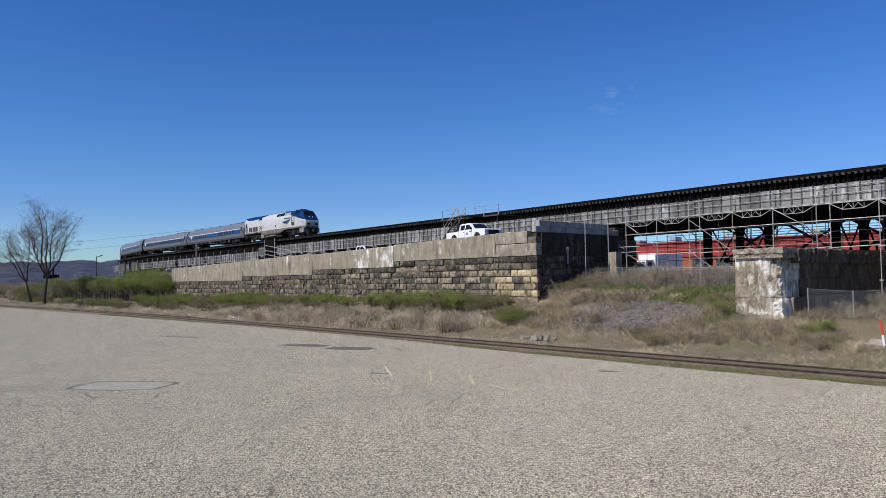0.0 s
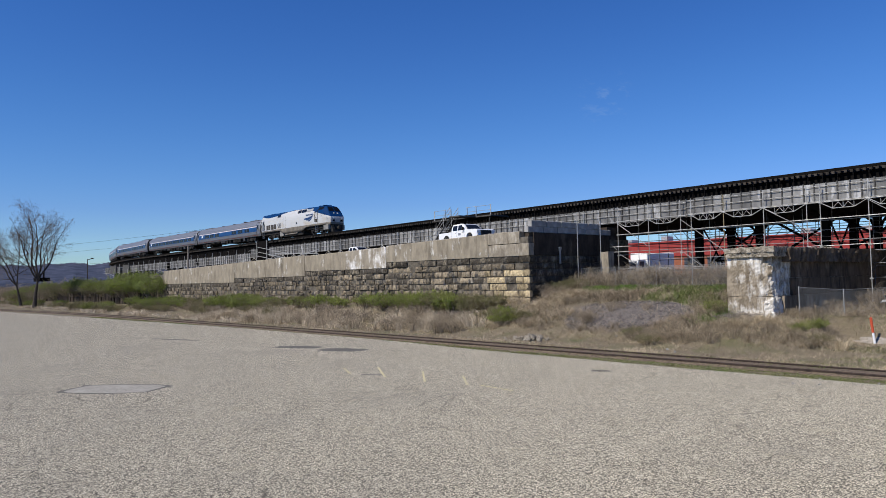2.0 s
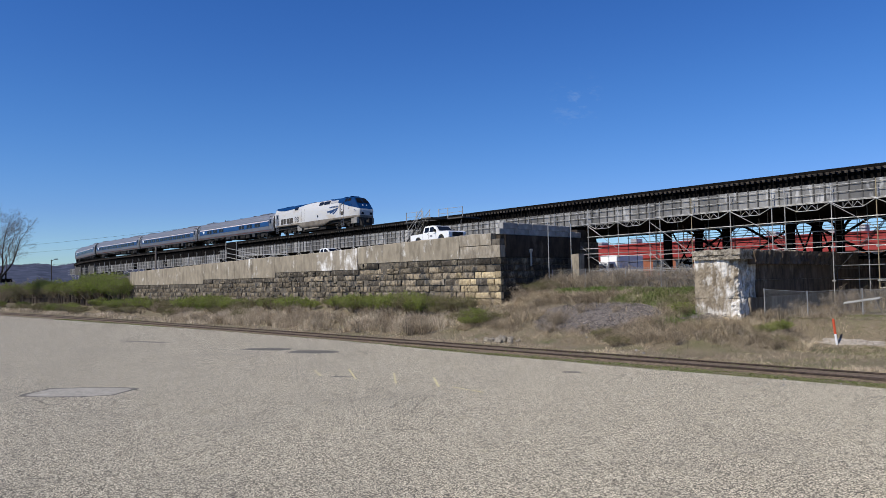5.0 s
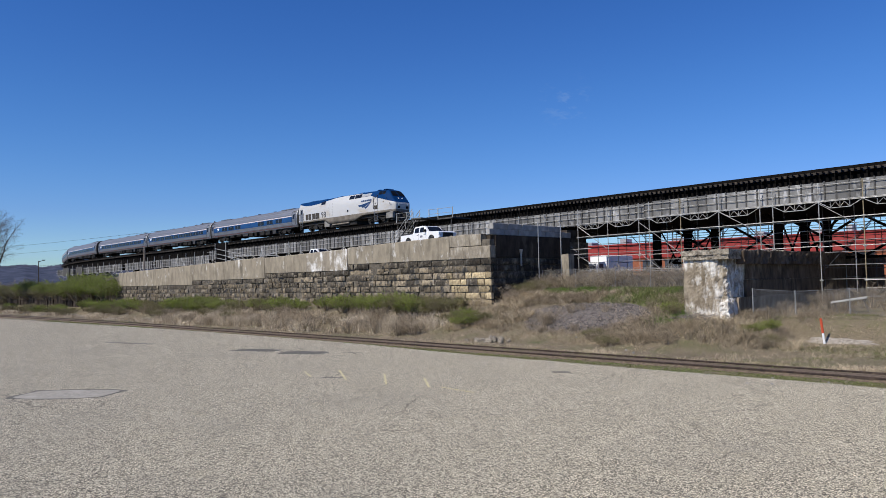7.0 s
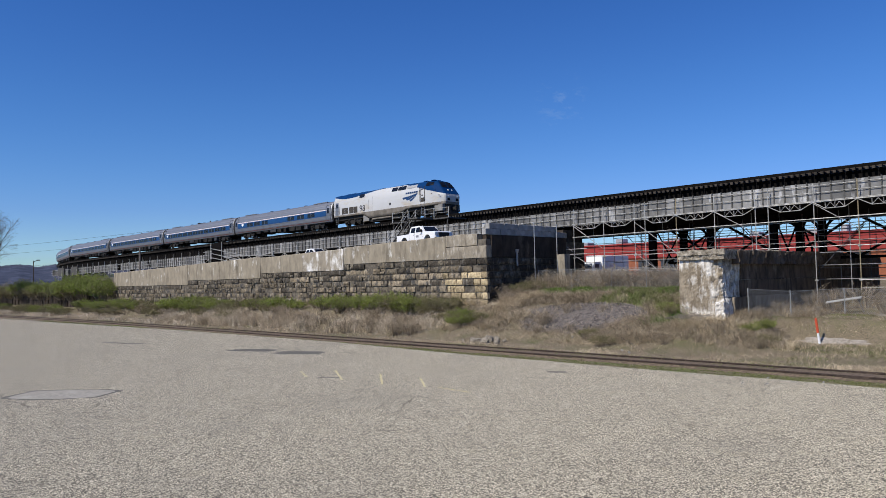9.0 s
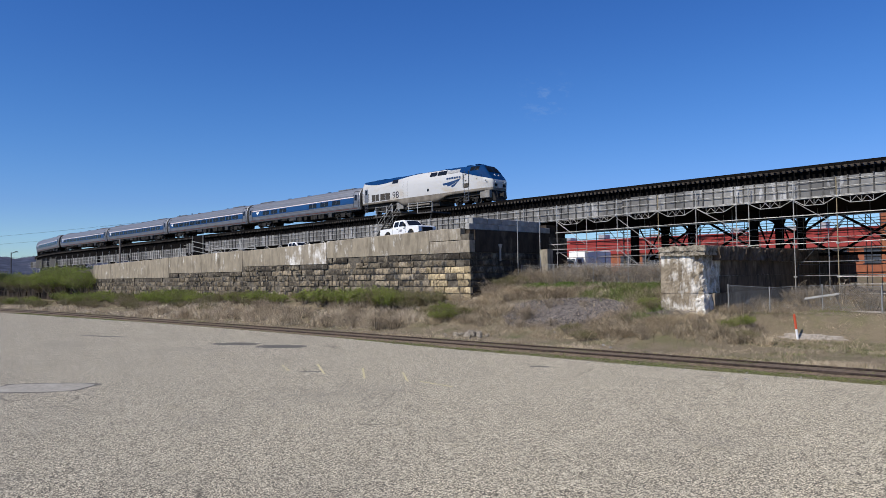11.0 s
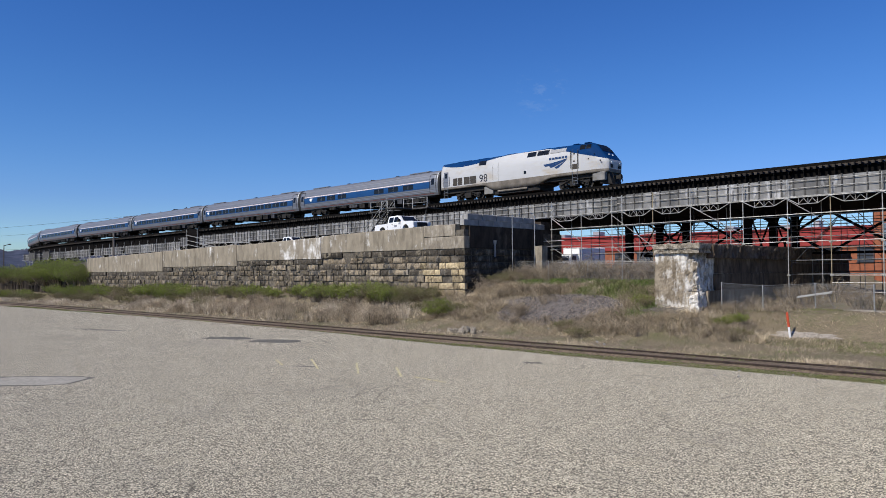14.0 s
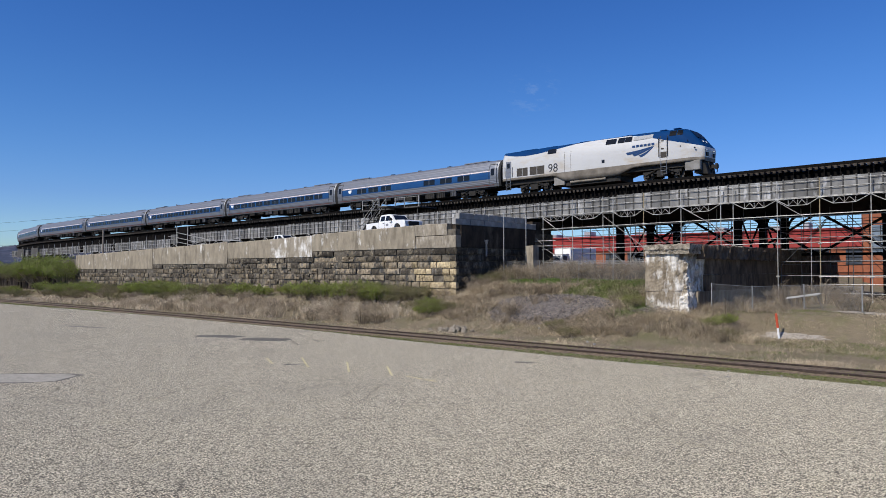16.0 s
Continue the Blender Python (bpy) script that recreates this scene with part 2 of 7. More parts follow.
def streaked_concrete(name, a, c, white, black, wash, dark, lime=0.27, fine=1.0):
    """Board-cast concrete with runs of lime and soot that hang down from the top."""
    mat = bpy.data.materials.new(name)
    mat.use_nodes = True
    n, l = mat.node_tree.nodes, mat.node_tree.links
    b = n["Principled BSDF"]
    b.inputs["Roughness"].default_value, b.inputs["Specular IOR Level"].default_value = 0.92, 0.2
    co = n.new("ShaderNodeTexCoord").outputs["Object"]

    def tex(s, stretch, d=7):
        mp = n.new("ShaderNodeMapping")
        mp.inputs["Scale"].default_value = stretch
        l.new(co, mp.inputs[0])
        t = n.new("ShaderNodeTexNoise")
        t.inputs["Scale"].default_value, t.inputs["Detail"].default_value, t.inputs["Roughness"].default_value = s, d, 0.65
        l.new(mp.outputs[0], t.inputs["Vector"])
        return t.outputs["Fac"]

    def mix(f, lo, hi, x, y, top=1.0):
        r = n.new("ShaderNodeMapRange")
        r.inputs[1].default_value, r.inputs[2].default_value, r.inputs[4].default_value = lo, hi, top
        l.new(f, r.inputs[0])
        m = n.new("ShaderNodeMix")
        m.data_type = "RGBA"
        l.new(r.outputs[0], m.inputs[0])
        for sock, v in ((m.inputs[6], x), (m.inputs[7], y)):
            if isinstance(v, tuple):
                sock.default_value = (*v, 1)
            else:
                l.new(v, sock)
        return m.outputs[2]

    col = mix(tex(1.6 * fine, (1, 1, 0.5)), 0.35, 0.65, a, c)
    col = mix(tex(0.9 * fine, (1.7, 1.7, 0.3)), 0.5, 0.75, col, black, dark)
    both = n.new("ShaderNodeMath")
    both.operation = "MULTIPLY"
    l.new(tex(1.2 * fine, (1.7, 1.7, 0.5), 12), both.inputs[0])
    l.new(tex(0.42, (1, 1, 1.3), 4), both.inputs[1])
    col = mix(both.outputs[0], lime, lime + 0.13, col, white, wash)
    l.new(col, b.inputs["Base Color"])
    bp = n.new("ShaderNodeBump")
    bp.inputs["Distance"].default_value = 0.012
    l.new(tex(6 * fine, (1, 1, 1)), bp.inputs["Height"])
    l.new(bp.outputs[0], b.inputs["Normal"])
    return mat


M_ASPHALT = asphalt()
M_PATCH = material("tar_patch", (0.19, 0.172, 0.14), (0.06, 0.055, 0.046), 16, 5, 0.85, bump=0.006, bump_scale=30)
M_PATCH_GREY = material("smooth_grey_patch", (0.37, 0.34, 0.275), (0.25, 0.23, 0.185), 9, 6, 0.8, bump=0.005, third=(0.40, 0.37, 0.31), third_scale=0.8)
M_CRACK = material("tar_black_crack", (0.07, 0.062, 0.05), (0.13, 0.115, 0.09), 9, 4, 0.95)
M_YELLOW = material("worn_yellow_paint", (0.60, 0.50, 0.20), (0.42, 0.38, 0.28), 16, 5, 0.9)
M_CAP = streaked_concrete("lime_streaked_concrete", (0.345, 0.298, 0.22), (0.225, 0.193, 0.142), (0.80, 0.78, 0.72), (0.09, 0.075, 0.055), 0.85, 0.8, 0.32)
M_CAP_LIME = streaked_concrete("lime_crusted_concrete", (0.36, 0.315, 0.24), (0.235, 0.20, 0.15), (0.86, 0.84, 0.79), (0.10, 0.085, 0.065), 0.95, 0.5, 0.225)
M_CAP_END = streaked_concrete("brown_stained_concrete", (0.36, 0.315, 0.24), (0.21, 0.178, 0.132), (0.6, 0.55, 0.46), (0.075, 0.06, 0.045), 0.6, 0.75, 0.30, 1.6)
M_PIER = streaked_concrete("spalled_concrete", (0.34, 0.285, 0.205), (0.17, 0.135, 0.092), (0.80, 0.765, 0.69), (0.05, 0.038, 0.026), 0.85, 0.85, 0.205, 2.0)
M_LIME = streaked_concrete("lime_crust", (0.55, 0.50, 0.42), (0.33, 0.28, 0.21), (0.82, 0.79, 0.72), (0.12, 0.095, 0.07), 0.95, 0.5, 0.2, 2.2)
# the pier's side away from the sun: its shade is painted into both colours
M_LIFT = streaked_concrete("shaded_grey_concrete", (0.235, 0.19, 0.132), (0.125, 0.099, 0.069), (0.46, 0.39, 0.30), (0.05, 0.04, 0.03), 0.5, 0.7)
M_SIDE_SHADE = streaked_concrete("shaded_sooty_concrete", (0.15, 0.11, 0.074), (0.068, 0.05, 0.034), (0.36, 0.285, 0.205), (0.014, 0.011, 0.009), 0.45, 0.95)
# wall end and abutment by the bridge: shade painted near-black into the concrete
M_END_SHADE = streaked_concrete("shade_blackened_concrete", (0.066, 0.05, 0.037), (0.03, 0.024, 0.018), (0.20, 0.165, 0.125), (0.013, 0.011, 0.010), 0.35, 0.85)
M_CRUMBLE = material("crumbled_concrete", (0.44, 0.39, 0.31), (0.20, 0.17, 0.125), 7, 9, 0.95, bump=0.06, bump_scale=18, third=(0.075, 0.062, 0.046), third_scale=2.6, third_at=(0.52, 0.66), spec=0.15)
M_BLOCK = material("pale_concrete_block", (0.40, 0.39, 0.365), (0.27, 0.262, 0.243), 1.5, 7, 0.9, bump=0.01, piece=0.12)
STONE_LOOK = dict(scale=4.5, detail=9, rough=0.93, bump=0.06, bump_scale=7.0, piece=0.42, spec=0.2, fixed=True, stretch=(1, 1, 0.7), mix_at=(0.38, 0.62), runs=(0.42, 0.39, 0.33))
M_STONES = [material("brown_sandstone", (0.30, 0.242, 0.162), (0.165, 0.134, 0.092), third=(0.06, 0.055, 0.048), third_scale=1.9, third_at=(0.48, 0.62), **STONE_LOOK),
            material("grey_sandstone", (0.25, 0.208, 0.145), (0.135, 0.111, 0.078), third=(0.06, 0.056, 0.05), third_scale=1.9, third_at=(0.46, 0.60), **STONE_LOOK),
            material("blackened_and_shaded_sandstone", (0.08, 0.067, 0.05), (0.04, 0.035, 0.028), third=(0.20, 0.17, 0.12), third_scale=1.9, third_at=(0.52, 0.66), **STONE_LOOK),
            material("yellow_sandstone", (0.50, 0.40, 0.235), (0.32, 0.25, 0.15), third=(0.10, 0.082, 0.055), third_scale=1.9, third_at=(0.54, 0.68), **STONE_LOOK)]
M_MORTAR = material("dirty_mortar", (0.17, 0.147, 0.112), (0.07, 0.06, 0.046), 3, 6, 0.95, bump=0.03)
M_RUST = material("rusty_rail", (0.088, 0.062, 0.045), (0.042, 0.03, 0.023), 5, 6, 0.8, bump=0.004)
M_RUST_DARK = material("dark_rust", (0.05, 0.032, 0.024), (0.03, 0.02, 0.016), 5, 4, 0.85)
M_TRACK_SOIL = material("rust_stained_soil", (0.20, 0.148, 0.10), (0.085, 0.063, 0.043), 7, 8, 0.95, bump=0.03, bump_scale=14, third=(0.09, 0.095, 0.04), third_scale=1.1, third_at=(0.55, 0.72))
M_TIE = material("weathered_tie", (0.12, 0.095, 0.07), (0.06, 0.048, 0.037), 6, 6, 0.95, bump=0.01, piece=0.3)
M_TIE_END = material("creosoted_bridge_tie", (0.066, 0.054, 0.041), (0.024, 0.02, 0.017), 5, 6, 0.9, bump=0.01, piece=0.45)
M_PLY = material("grey_plywood_sheet", (0.225, 0.22, 0.208), (0.13, 0.127, 0.12), 0.9, 7, 0.8, bump=0.006, piece=0.4,
                 third=(0.34, 0.336, 0.325), third_scale=1.6, third_at=(0.54, 0.64), stretch=(1.2, 1, 0.5), fixed=True)
M_BOXGREY = material("dusty_grey_casing", (0.265, 0.255, 0.235), (0.18, 0.17, 0.15), 1.5, 6, 0.75)
M_BATTEN = material("dark_batten", (0.10, 0.096, 0.088), (0.06, 0.057, 0.053), 3, 5, 0.85)
M_TUBE = material("scaffold_tube", (0.50, 0.49, 0.455), (0.31, 0.30, 0.27), 5, 4, 0.5, 0.35)
M_TUBE_RUSTY = material("rusty_tube", (0.38, 0.32, 0.20), (0.24, 0.19, 0.11), 4, 4, 0.65, 0.2)
# darker copy of the tube colour, with the shade under the deck put in
M_TUBE_DARK = material("shaded_tube", (0.09, 0.09, 0.095), (0.06, 0.058, 0.056), 4, 4, 0.6, 0.3)
M_UNDER = material("underframe_grime", (0.014, 0.013, 0.012), (0.034, 0.030, 0.025), 2.5, 5, 0.8, bump=0.004)
M_WHEEL = material("wheel_steel", (0.05, 0.045, 0.04), (0.09, 0.08, 0.07), 6, 4, 0.6, 0.4)
M_BODY = material("silver_white_paint", (0.53, 0.53, 0.515), (0.47, 0.465, 0.445), 0.5, 5, 0.38, 0.0, third=(0.43, 0.36, 0.26),
                  third_scale=1.1, third_at=(0.52, 0.74), stretch=(0.35, 1, 1.0))
M_SKIRT = material("road_grimed_skirt", (0.235, 0.205, 0.165), (0.13, 0.112, 0.088), 1.2, 6, 0.7)
M_LOCO_BLUE = material("deep_blue_paint", (0.003, 0.036, 0.125), (0.003, 0.030, 0.105), 0.7, 4, 0.6, spec=0.04)
M_SCREEN = material("black_windscreen", (0.008, 0.009, 0.011), rough=0.35, spec=0.06)
M_NUMBER = material("black_numbering", (0.02, 0.022, 0.03), rough=0.6)
M_DECAL = material("navy_lettering", (0.012, 0.045, 0.13), rough=0.5)
M_GLASS = material("dark_tinted_glass", (0.010, 0.012, 0.015), rough=0.2, spec=0.25)
M_LOUVRE = material("dark_louvre", (0.03, 0.026, 0.022), (0.075, 0.065, 0.052), 8, 3, 0.7, stretch=(1, 1, 6))
M_STAINLESS = material("dull_stainless", (0.26, 0.268, 0.285), (0.205, 0.211, 0.222), 0.5, 5, 0.5, 0.6, stretch=(0.08, 0.3, 9), bump=0.012, bump_scale=1.6, third=(0.145, 0.145, 0.15),
                       third_scale=0.8, third_at=(0.55, 0.75))
M_STRIPE = material("stripe_blue", (0.012, 0.066, 0.19), (0.010, 0.055, 0.16), 0.8, 4, 0.4)
M_PINSTRIPE = material("white_pinstripe", (0.72, 0.62, 0.60), rough=0.5)
M_REDLINE = material("red_sill_line", (0.17, 0.06, 0.05), rough=0.6)
M_RUBBER = material("black_rubber", (0.018, 0.018, 0.018), (0.028, 0.027, 0.026), 6, 3, 0.85)
M_LAMP = material("lamp_lens", (0.75, 0.76, 0.74), rough=0.15, spec=0.6)
M_CARPAINT = material("white_vehicle_paint", (0.80, 0.80, 0.79), (0.75, 0.75, 0.735), 0.7, 4, 0.28)
M_BARK = material("dark_bark", (0.045, 0.036, 0.028), (0.085, 0.07, 0.055), 5, 6, 0.95, bump=0.02)
M_TWIG = material("bare_twig", (0.16, 0.125, 0.10), (0.10, 0.078, 0.063), 4, 3, 0.9, island=0.35)
M_LEAF = material("spring_leaf", (0.215, 0.265, 0.04), (0.135, 0.155, 0.034), 0.4, 3, 0.7, island=0.6)
M_LEAF_DULL = material("olive_leaf", (0.145, 0.152, 0.048), (0.15, 0.125, 0.056), 0.5, 3, 0.8, island=0.6)
M_DRY = material("dry_grass_blade", (0.52, 0.425, 0.285), (0.28, 0.22, 0.145), 0.25, 4, 0.9, island=0.6)
M_REED = material("dead_reed", (0.62, 0.525, 0.385), (0.30, 0.235, 0.155), 0.4, 4, 0.9, island=0.65)
M_GRASS = material("fresh_grass_blade", (0.125, 0.17, 0.04), (0.165, 0.16, 0.06), 0.4, 3, 0.85, island=0.6)
M_GRASS_NEW = material("bright_new_grass", (0.17, 0.26, 0.045), (0.11, 0.165, 0.04), 0.6, 3, 0.85, island=0.55)
M_FENCE = material("dull_fence_wire", (0.34, 0.34, 0.33), (0.24, 0.24, 0.23), 4, 4, 0.6, 0.3)
M_BRAMBLE = material("bramble_cane", (0.35, 0.282, 0.195), (0.165, 0.13, 0.088), 1.0, 3, 0.9, island=0.65)
M_RED = material("red_sheet_wall", (0.33, 0.045, 0.038), (0.27, 0.036, 0.03), 0.5, 5, 0.6, stretch=(4, 1, 0.2))
M_ORANGE = material("orange_brick", (0.33, 0.12, 0.06), (0.25, 0.085, 0.045), 2.2, 6, 0.9, bump=0.008)
M_WINDOW = material("grey_window_glass", (0.05, 0.06, 0.075), (0.08, 0.09, 0.11), 0.6, 3, 0.12, spec=0.6)
M_GLASSBLOCK = material("pale_glass_block", (0.22, 0.27, 0.32), (0.15, 0.19, 0.235), 1.2, 4, 0.2, spec=0.5)
M_GREYBOX = material("grey_trailer", (0.26, 0.27, 0.30), (0.21, 0.215, 0.235), 0.6, 4, 0.6)
# the blue of distant haze is mixed into the hill colours
M_HILL = material("haze_blue_bare_woods", (0.062, 0.072, 0.108), (0.018, 0.024, 0.042), 0.04, 12, 1.0, third=(0.072, 0.07, 0.085), third_scale=0.006)
M_ORANGE_POST = material("orange_plastic", (0.62, 0.085, 0.03), (0.45, 0.075, 0.035), 4, 3, 0.55)
# pile colour darkened to hold the shade below the overhanging bushes
M_TIMBER = material("shaded_pile_timber", (0.03, 0.024, 0.018), (0.075, 0.058, 0.044), 3, 6, 0.95, bump=0.02, piece=0.6, stretch=(1, 1, 0.2))
M_SLAG = material("dark_slag", (0.20, 0.172, 0.15), (0.055, 0.047, 0.041), 11, 8, 0.95, bump=0.04, bump_scale=12, island=0.6)
M_GRAVEL = material("pale_gravel", (0.40, 0.36, 0.30), (0.20, 0.17, 0.13), 7, 6, 0.95, bump=0.03)
M_WOOD = material("grey_driftwood", (0.24, 0.21, 0.175), (0.14, 0.12, 0.10), 4, 5, 0.9)

# ---- ground, pavement, siding ----
bm = bmesh.new()
xs = [-4500, -2000, -900, -450] + [-320 + i * 4.0 for i in range(30)] + [-200 + i * 1.0 for i in range(221)] + [60, 150, 400, 1200, 4500]
ys = [-4500, -800, -90, 0, 20, 27] + [28 + 0.6 * i for i in range(50)] + [60, 66, 75, 90, 130, 400, 1200, 4500]
grid = [[bm.verts.new((x, y, ground_z(x, y))) for x in xs] for y in ys]
for j in range(len(ys) - 1):
    for i in range(len(xs) - 1):
        f = bm.faces.new((grid[j][i], grid[j][i + 1], grid[j + 1][i + 1], grid[j + 1][i]))
        f.smooth = True
tagged(part("ground", bm, M_SOIL), "brown soil bank littered with dead grass and moss", "ground", kind="structure")


def lot_edge(x):
    return 28.35 + 0.25 * noise.noise((x * 0.15, 0, 0)) + 0.10 * noise.noise((x * 0.9, 3, 0)) + 1.2 * smooth01(-22, -45, x) - 0.05 * max(0, -60 - x) + 0.0


def siding_y(x):
    return 29.95 - 0.0006 * max(0.0, -70 - x) ** 2


bm = bmesh.new()
cols = [(x, min(lot_edge(x), siding_y(x) - 0.55)) for x in [-330 + 1.0 * i for i in range(400)]]
top = [(bm.verts.new((x, -70, 0.03)), bm.verts.new((x, y, 0.03)), bm.verts.new((x, y + 0.03, -0.05))) for x, y in cols]
for a, b in zip(top, top[1:]):
    bm.faces.new((a[0], b[0], b[1], a[1]))
    bm.faces.new((a[1], b[1], b[2], a[2]))
pavement = tagged(part("pavement", bm, M_ASPHALT), "worn pale grey asphalt lot with fine cracks", "pavement", kind="structure")


def patch(name, label, category, mat, cx, cy, rx, ry, turn, n=22, z=0.034, rag=0.12):
    """A thin flat sheet with a ragged outline, lying on the lot."""
    b = bmesh.new()
    rim, c, s = [], math.cos(turn), math.sin(turn)
    for i in range(n):
        a = 6.2832 * i / n
        k = 1 + rag * noise.noise((cx + 2 * math.cos(a), cy + 2 * math.sin(a), 1))
        px, py = rx * k * math.copysign(abs(math.cos(a)) ** 0.55, math.cos(a)), ry * k * math.copysign(abs(math.sin(a)) ** 0.55, math.sin(a))
        rim.append((cx + c * px - s * py, cy + s * px + c * py))
    loft(b, [[(x, y, 0.028) for x, y in rim], [(x, y, z) for x, y in rim]])
    return tagged(part(name, b, mat), label, category)


patch("asphalt_patch", "worn grey repair patch set in the asphalt", "patch", M_PATCH_GREY, -29.5, 9.15, 1.75, 1.05, 0.75)
patch("asphalt_patch", "small dark sunken patch around a drain cover", "patch", M_PATCH, -39.4, 22.95, 1.6, 0.72, 0.5, 34, 0.034, 0.35)
patch("asphalt_patch", "small dark sunken patch around a drain cover", "patch", M_PATCH, -35.6, 23.7, 1.5, 0.85, 0.45)
patch("asphalt_patch", "little dark tar patch on the asphalt", "patch", M_PATCH, -18.6, 25.35, 0.4, 0.22, 0.5)
patch("asphalt_patch", "long thin tar smear on the asphalt", "patch", M_PATCH, -52.5, 20.4, 2.6, 0.25, 0.3)
patch("asphalt_patch", "long thin tar smear on the asphalt", "patch", M_PATCH, -25.2, 18.2, 0.5, 0.12, 0.5)
patch("asphalt_patch", "ragged dark tar rim round the grey repair", "patch", M_PATCH, -29.5, 9.15, 1.95, 1.2, 0.75, 40, 0.0325, 0.25)


def crack(points, seed):
    """A thin wandering crack through places on the lot, a ragged strip of dark open joint."""
    rnd = random.Random(seed)
    fine = []
    for (xa, ya), (xb, yb) in zip(points, points[1:]):
        n = max(2, int(math.hypot(xb - xa, yb - ya) / 0.11))
        fine += [(xa + (xb - xa) * i / n + rnd.gauss(0, 0.022), ya + (yb - ya) * i / n + rnd.gauss(0, 0.022)) for i in range(n)]
    fine.append(points[-1])
    b = bmesh.new()
    rows = []
    for i, (x, y) in enumerate(fine):
        p, q = fine[max(0, i - 1)], fine[min(len(fine) - 1, i + 1)]
        d = Vector((q[0] - p[0], q[1] - p[1], 0)).normalized()
        w = rnd.uniform(0.004, 0.019) * min(1.0, 0.3 + 3 * min(i, len(fine) - 1 - i) / len(fine))
        rows.append((b.verts.new((x - d.y * w, y + d.x * w, 0.0345)), b.verts.new((x + d.y * w, y - d.x * w, 0.0345))))
    for a, c in zip(rows, rows[1:]):
        b.faces.new((a[0], a[1], c[1], c[0]))
    part("crack", b, M_CRACK, pavement)


for k, points in enumerate((((-15.4, 14.6), (-14.7, 15.6), (-14.2, 16.5), (-14.0, 17.7), (-13.6, 18.7)), ((-10.5, 14.6), (-10.5, 15.4), (-10.4, 16.5), (-10.9, 17.6)),
                            ((-9.4, 15.5), (-9.7, 16.4), (-9.4, 17.2), (-8.8, 17.4), (-7.9, 17.4), (-7.1, 17.4), (-6.0, 18.4)), ((-7.3, 14.3), (-7.1, 15.1), (-7.2, 16.0), (-7.0, 16.9), (-7.1, 17.4)),
                            ((-6.0, 14.4), (-5.5, 15.4), (-5.4, 16.0), (-5.3, 16.5), (-4.6, 17.6)), ((-9.6, 12.6), (-9.1, 12.9), (-8.8, 13.6), (-8.9, 14.3)), ((-8.4, 14.1), (-7.9, 14.2), (-7.4, 14.3), (-6.2, 14.3)),
                            ((-27.0, 15.6), (-26.8, 16.7), (-26.2, 17.5)), ((-22.8, 15.1), (-22.5, 16.3), (-23.4, 17.3)), ((-10.1, 17.6), (-9.4, 17.8), (-9.3, 18.9)), ((-13.0, 16.4), (-11.9, 16.5), (-10.9, 17.6)))):
    crack(points, k)
for xa, ya, xb, yb in ((-28.0, 18.7, -26.2, 17.8), (-27.0, 19.9, -24.1, 18.1), (-24.3, 20.3, -21.8, 18.3), (-22.0, 20.5, -19.9, 18.8), (-19.5, 19.1, -17.7, 18.9)):
    b = bmesh.new()
    d = Vector((xb - xa, yb - ya, 0))
    m = Matrix.Translation(((xa + xb) / 2, (ya + yb) / 2, 0)) @ Matrix.Rotation(math.atan2(d.y, d.x), 4, "Z")
    box(b, -d.length / 2, d.length / 2, -0.04, 0.04, 0.028, 0.0345, m)
    tagged(part("paint_mark", b, M_YELLOW), "faded yellow survey paint mark on asphalt", "paint mark", group="survey marks")

siding = thing("siding", "rusty disused rails sunk in soil beside the lot", "railway track", kind="structure")
sx = [60 - 3.0 * i for i in range(110)]
for off in (0.0, 1.5):
    b = bmesh.new()
    prof = [(-0.07, 0.0), (-0.07, 0.02), (-0.012, 0.05), (-0.012, 0.11), (-0.036, 0.12), (-0.036, 0.16), (0.036, 0.16), (0.036, 0.12), (0.012, 0.11), (0.012, 0.05), (0.07, 0.02), (0.07, 0.0)]
    loft(b, [[(x, siding_y(x) + off + py, 0.02 + pz + 0.02 * noise.noise((x * 0.1, off, 0))) for py, pz in prof] for x in sx])
    part("rail", b, M_RUST, siding)
b = bmesh.new()
secs = []
for x in [20 - 0.8 * i for i in range(300)]:
    y, h = siding_y(x), 0.03 * noise.noise((x * 0.7, 2, 0))
    secs.append([(x, y - 0.45, -0.03), (x, y - 0.2, 0.03 + h), (x, y, 0.09 + h), (x, y + 0.3, 0.115 + h), (x, y + 1.2, 0.12 + h), (x, y + 1.5, 0.10 + h), (x, y + 1.75, 0.06 + h), (x, y + 2.1, -0.03)])
loft(b, secs, cap=False, closed=False)
part("packed_soil", b, M_TRACK_SOIL, siding, "brown rust-stained soil packed round the rails")
b = bmesh.new()
for i in range(150):
    x = 12 - 0.62 * i
    for dy in (0.09, 1.41):
        box(b, x - 0.025, x + 0.025, siding_y(x) + dy - 0.02, siding_y(x) + dy + 0.02, 0.05, 0.135)
tagged(part("spikes", b, M_RUST_DARK, siding), kind="stuff")
b = bmesh.new()
for bx in (-8.4, -21.5, -35.0, -50.0, -66.0):       # joint bars
    for off in (0.0, 1.5):
        box(b, bx - 0.45, bx + 0.45, siding_y(bx) + off - 0.065, siding_y(bx) + off + 0.065, 0.06, 0.15)
part("joint_bar", b, M_RUST, siding)
tie_mesh = None
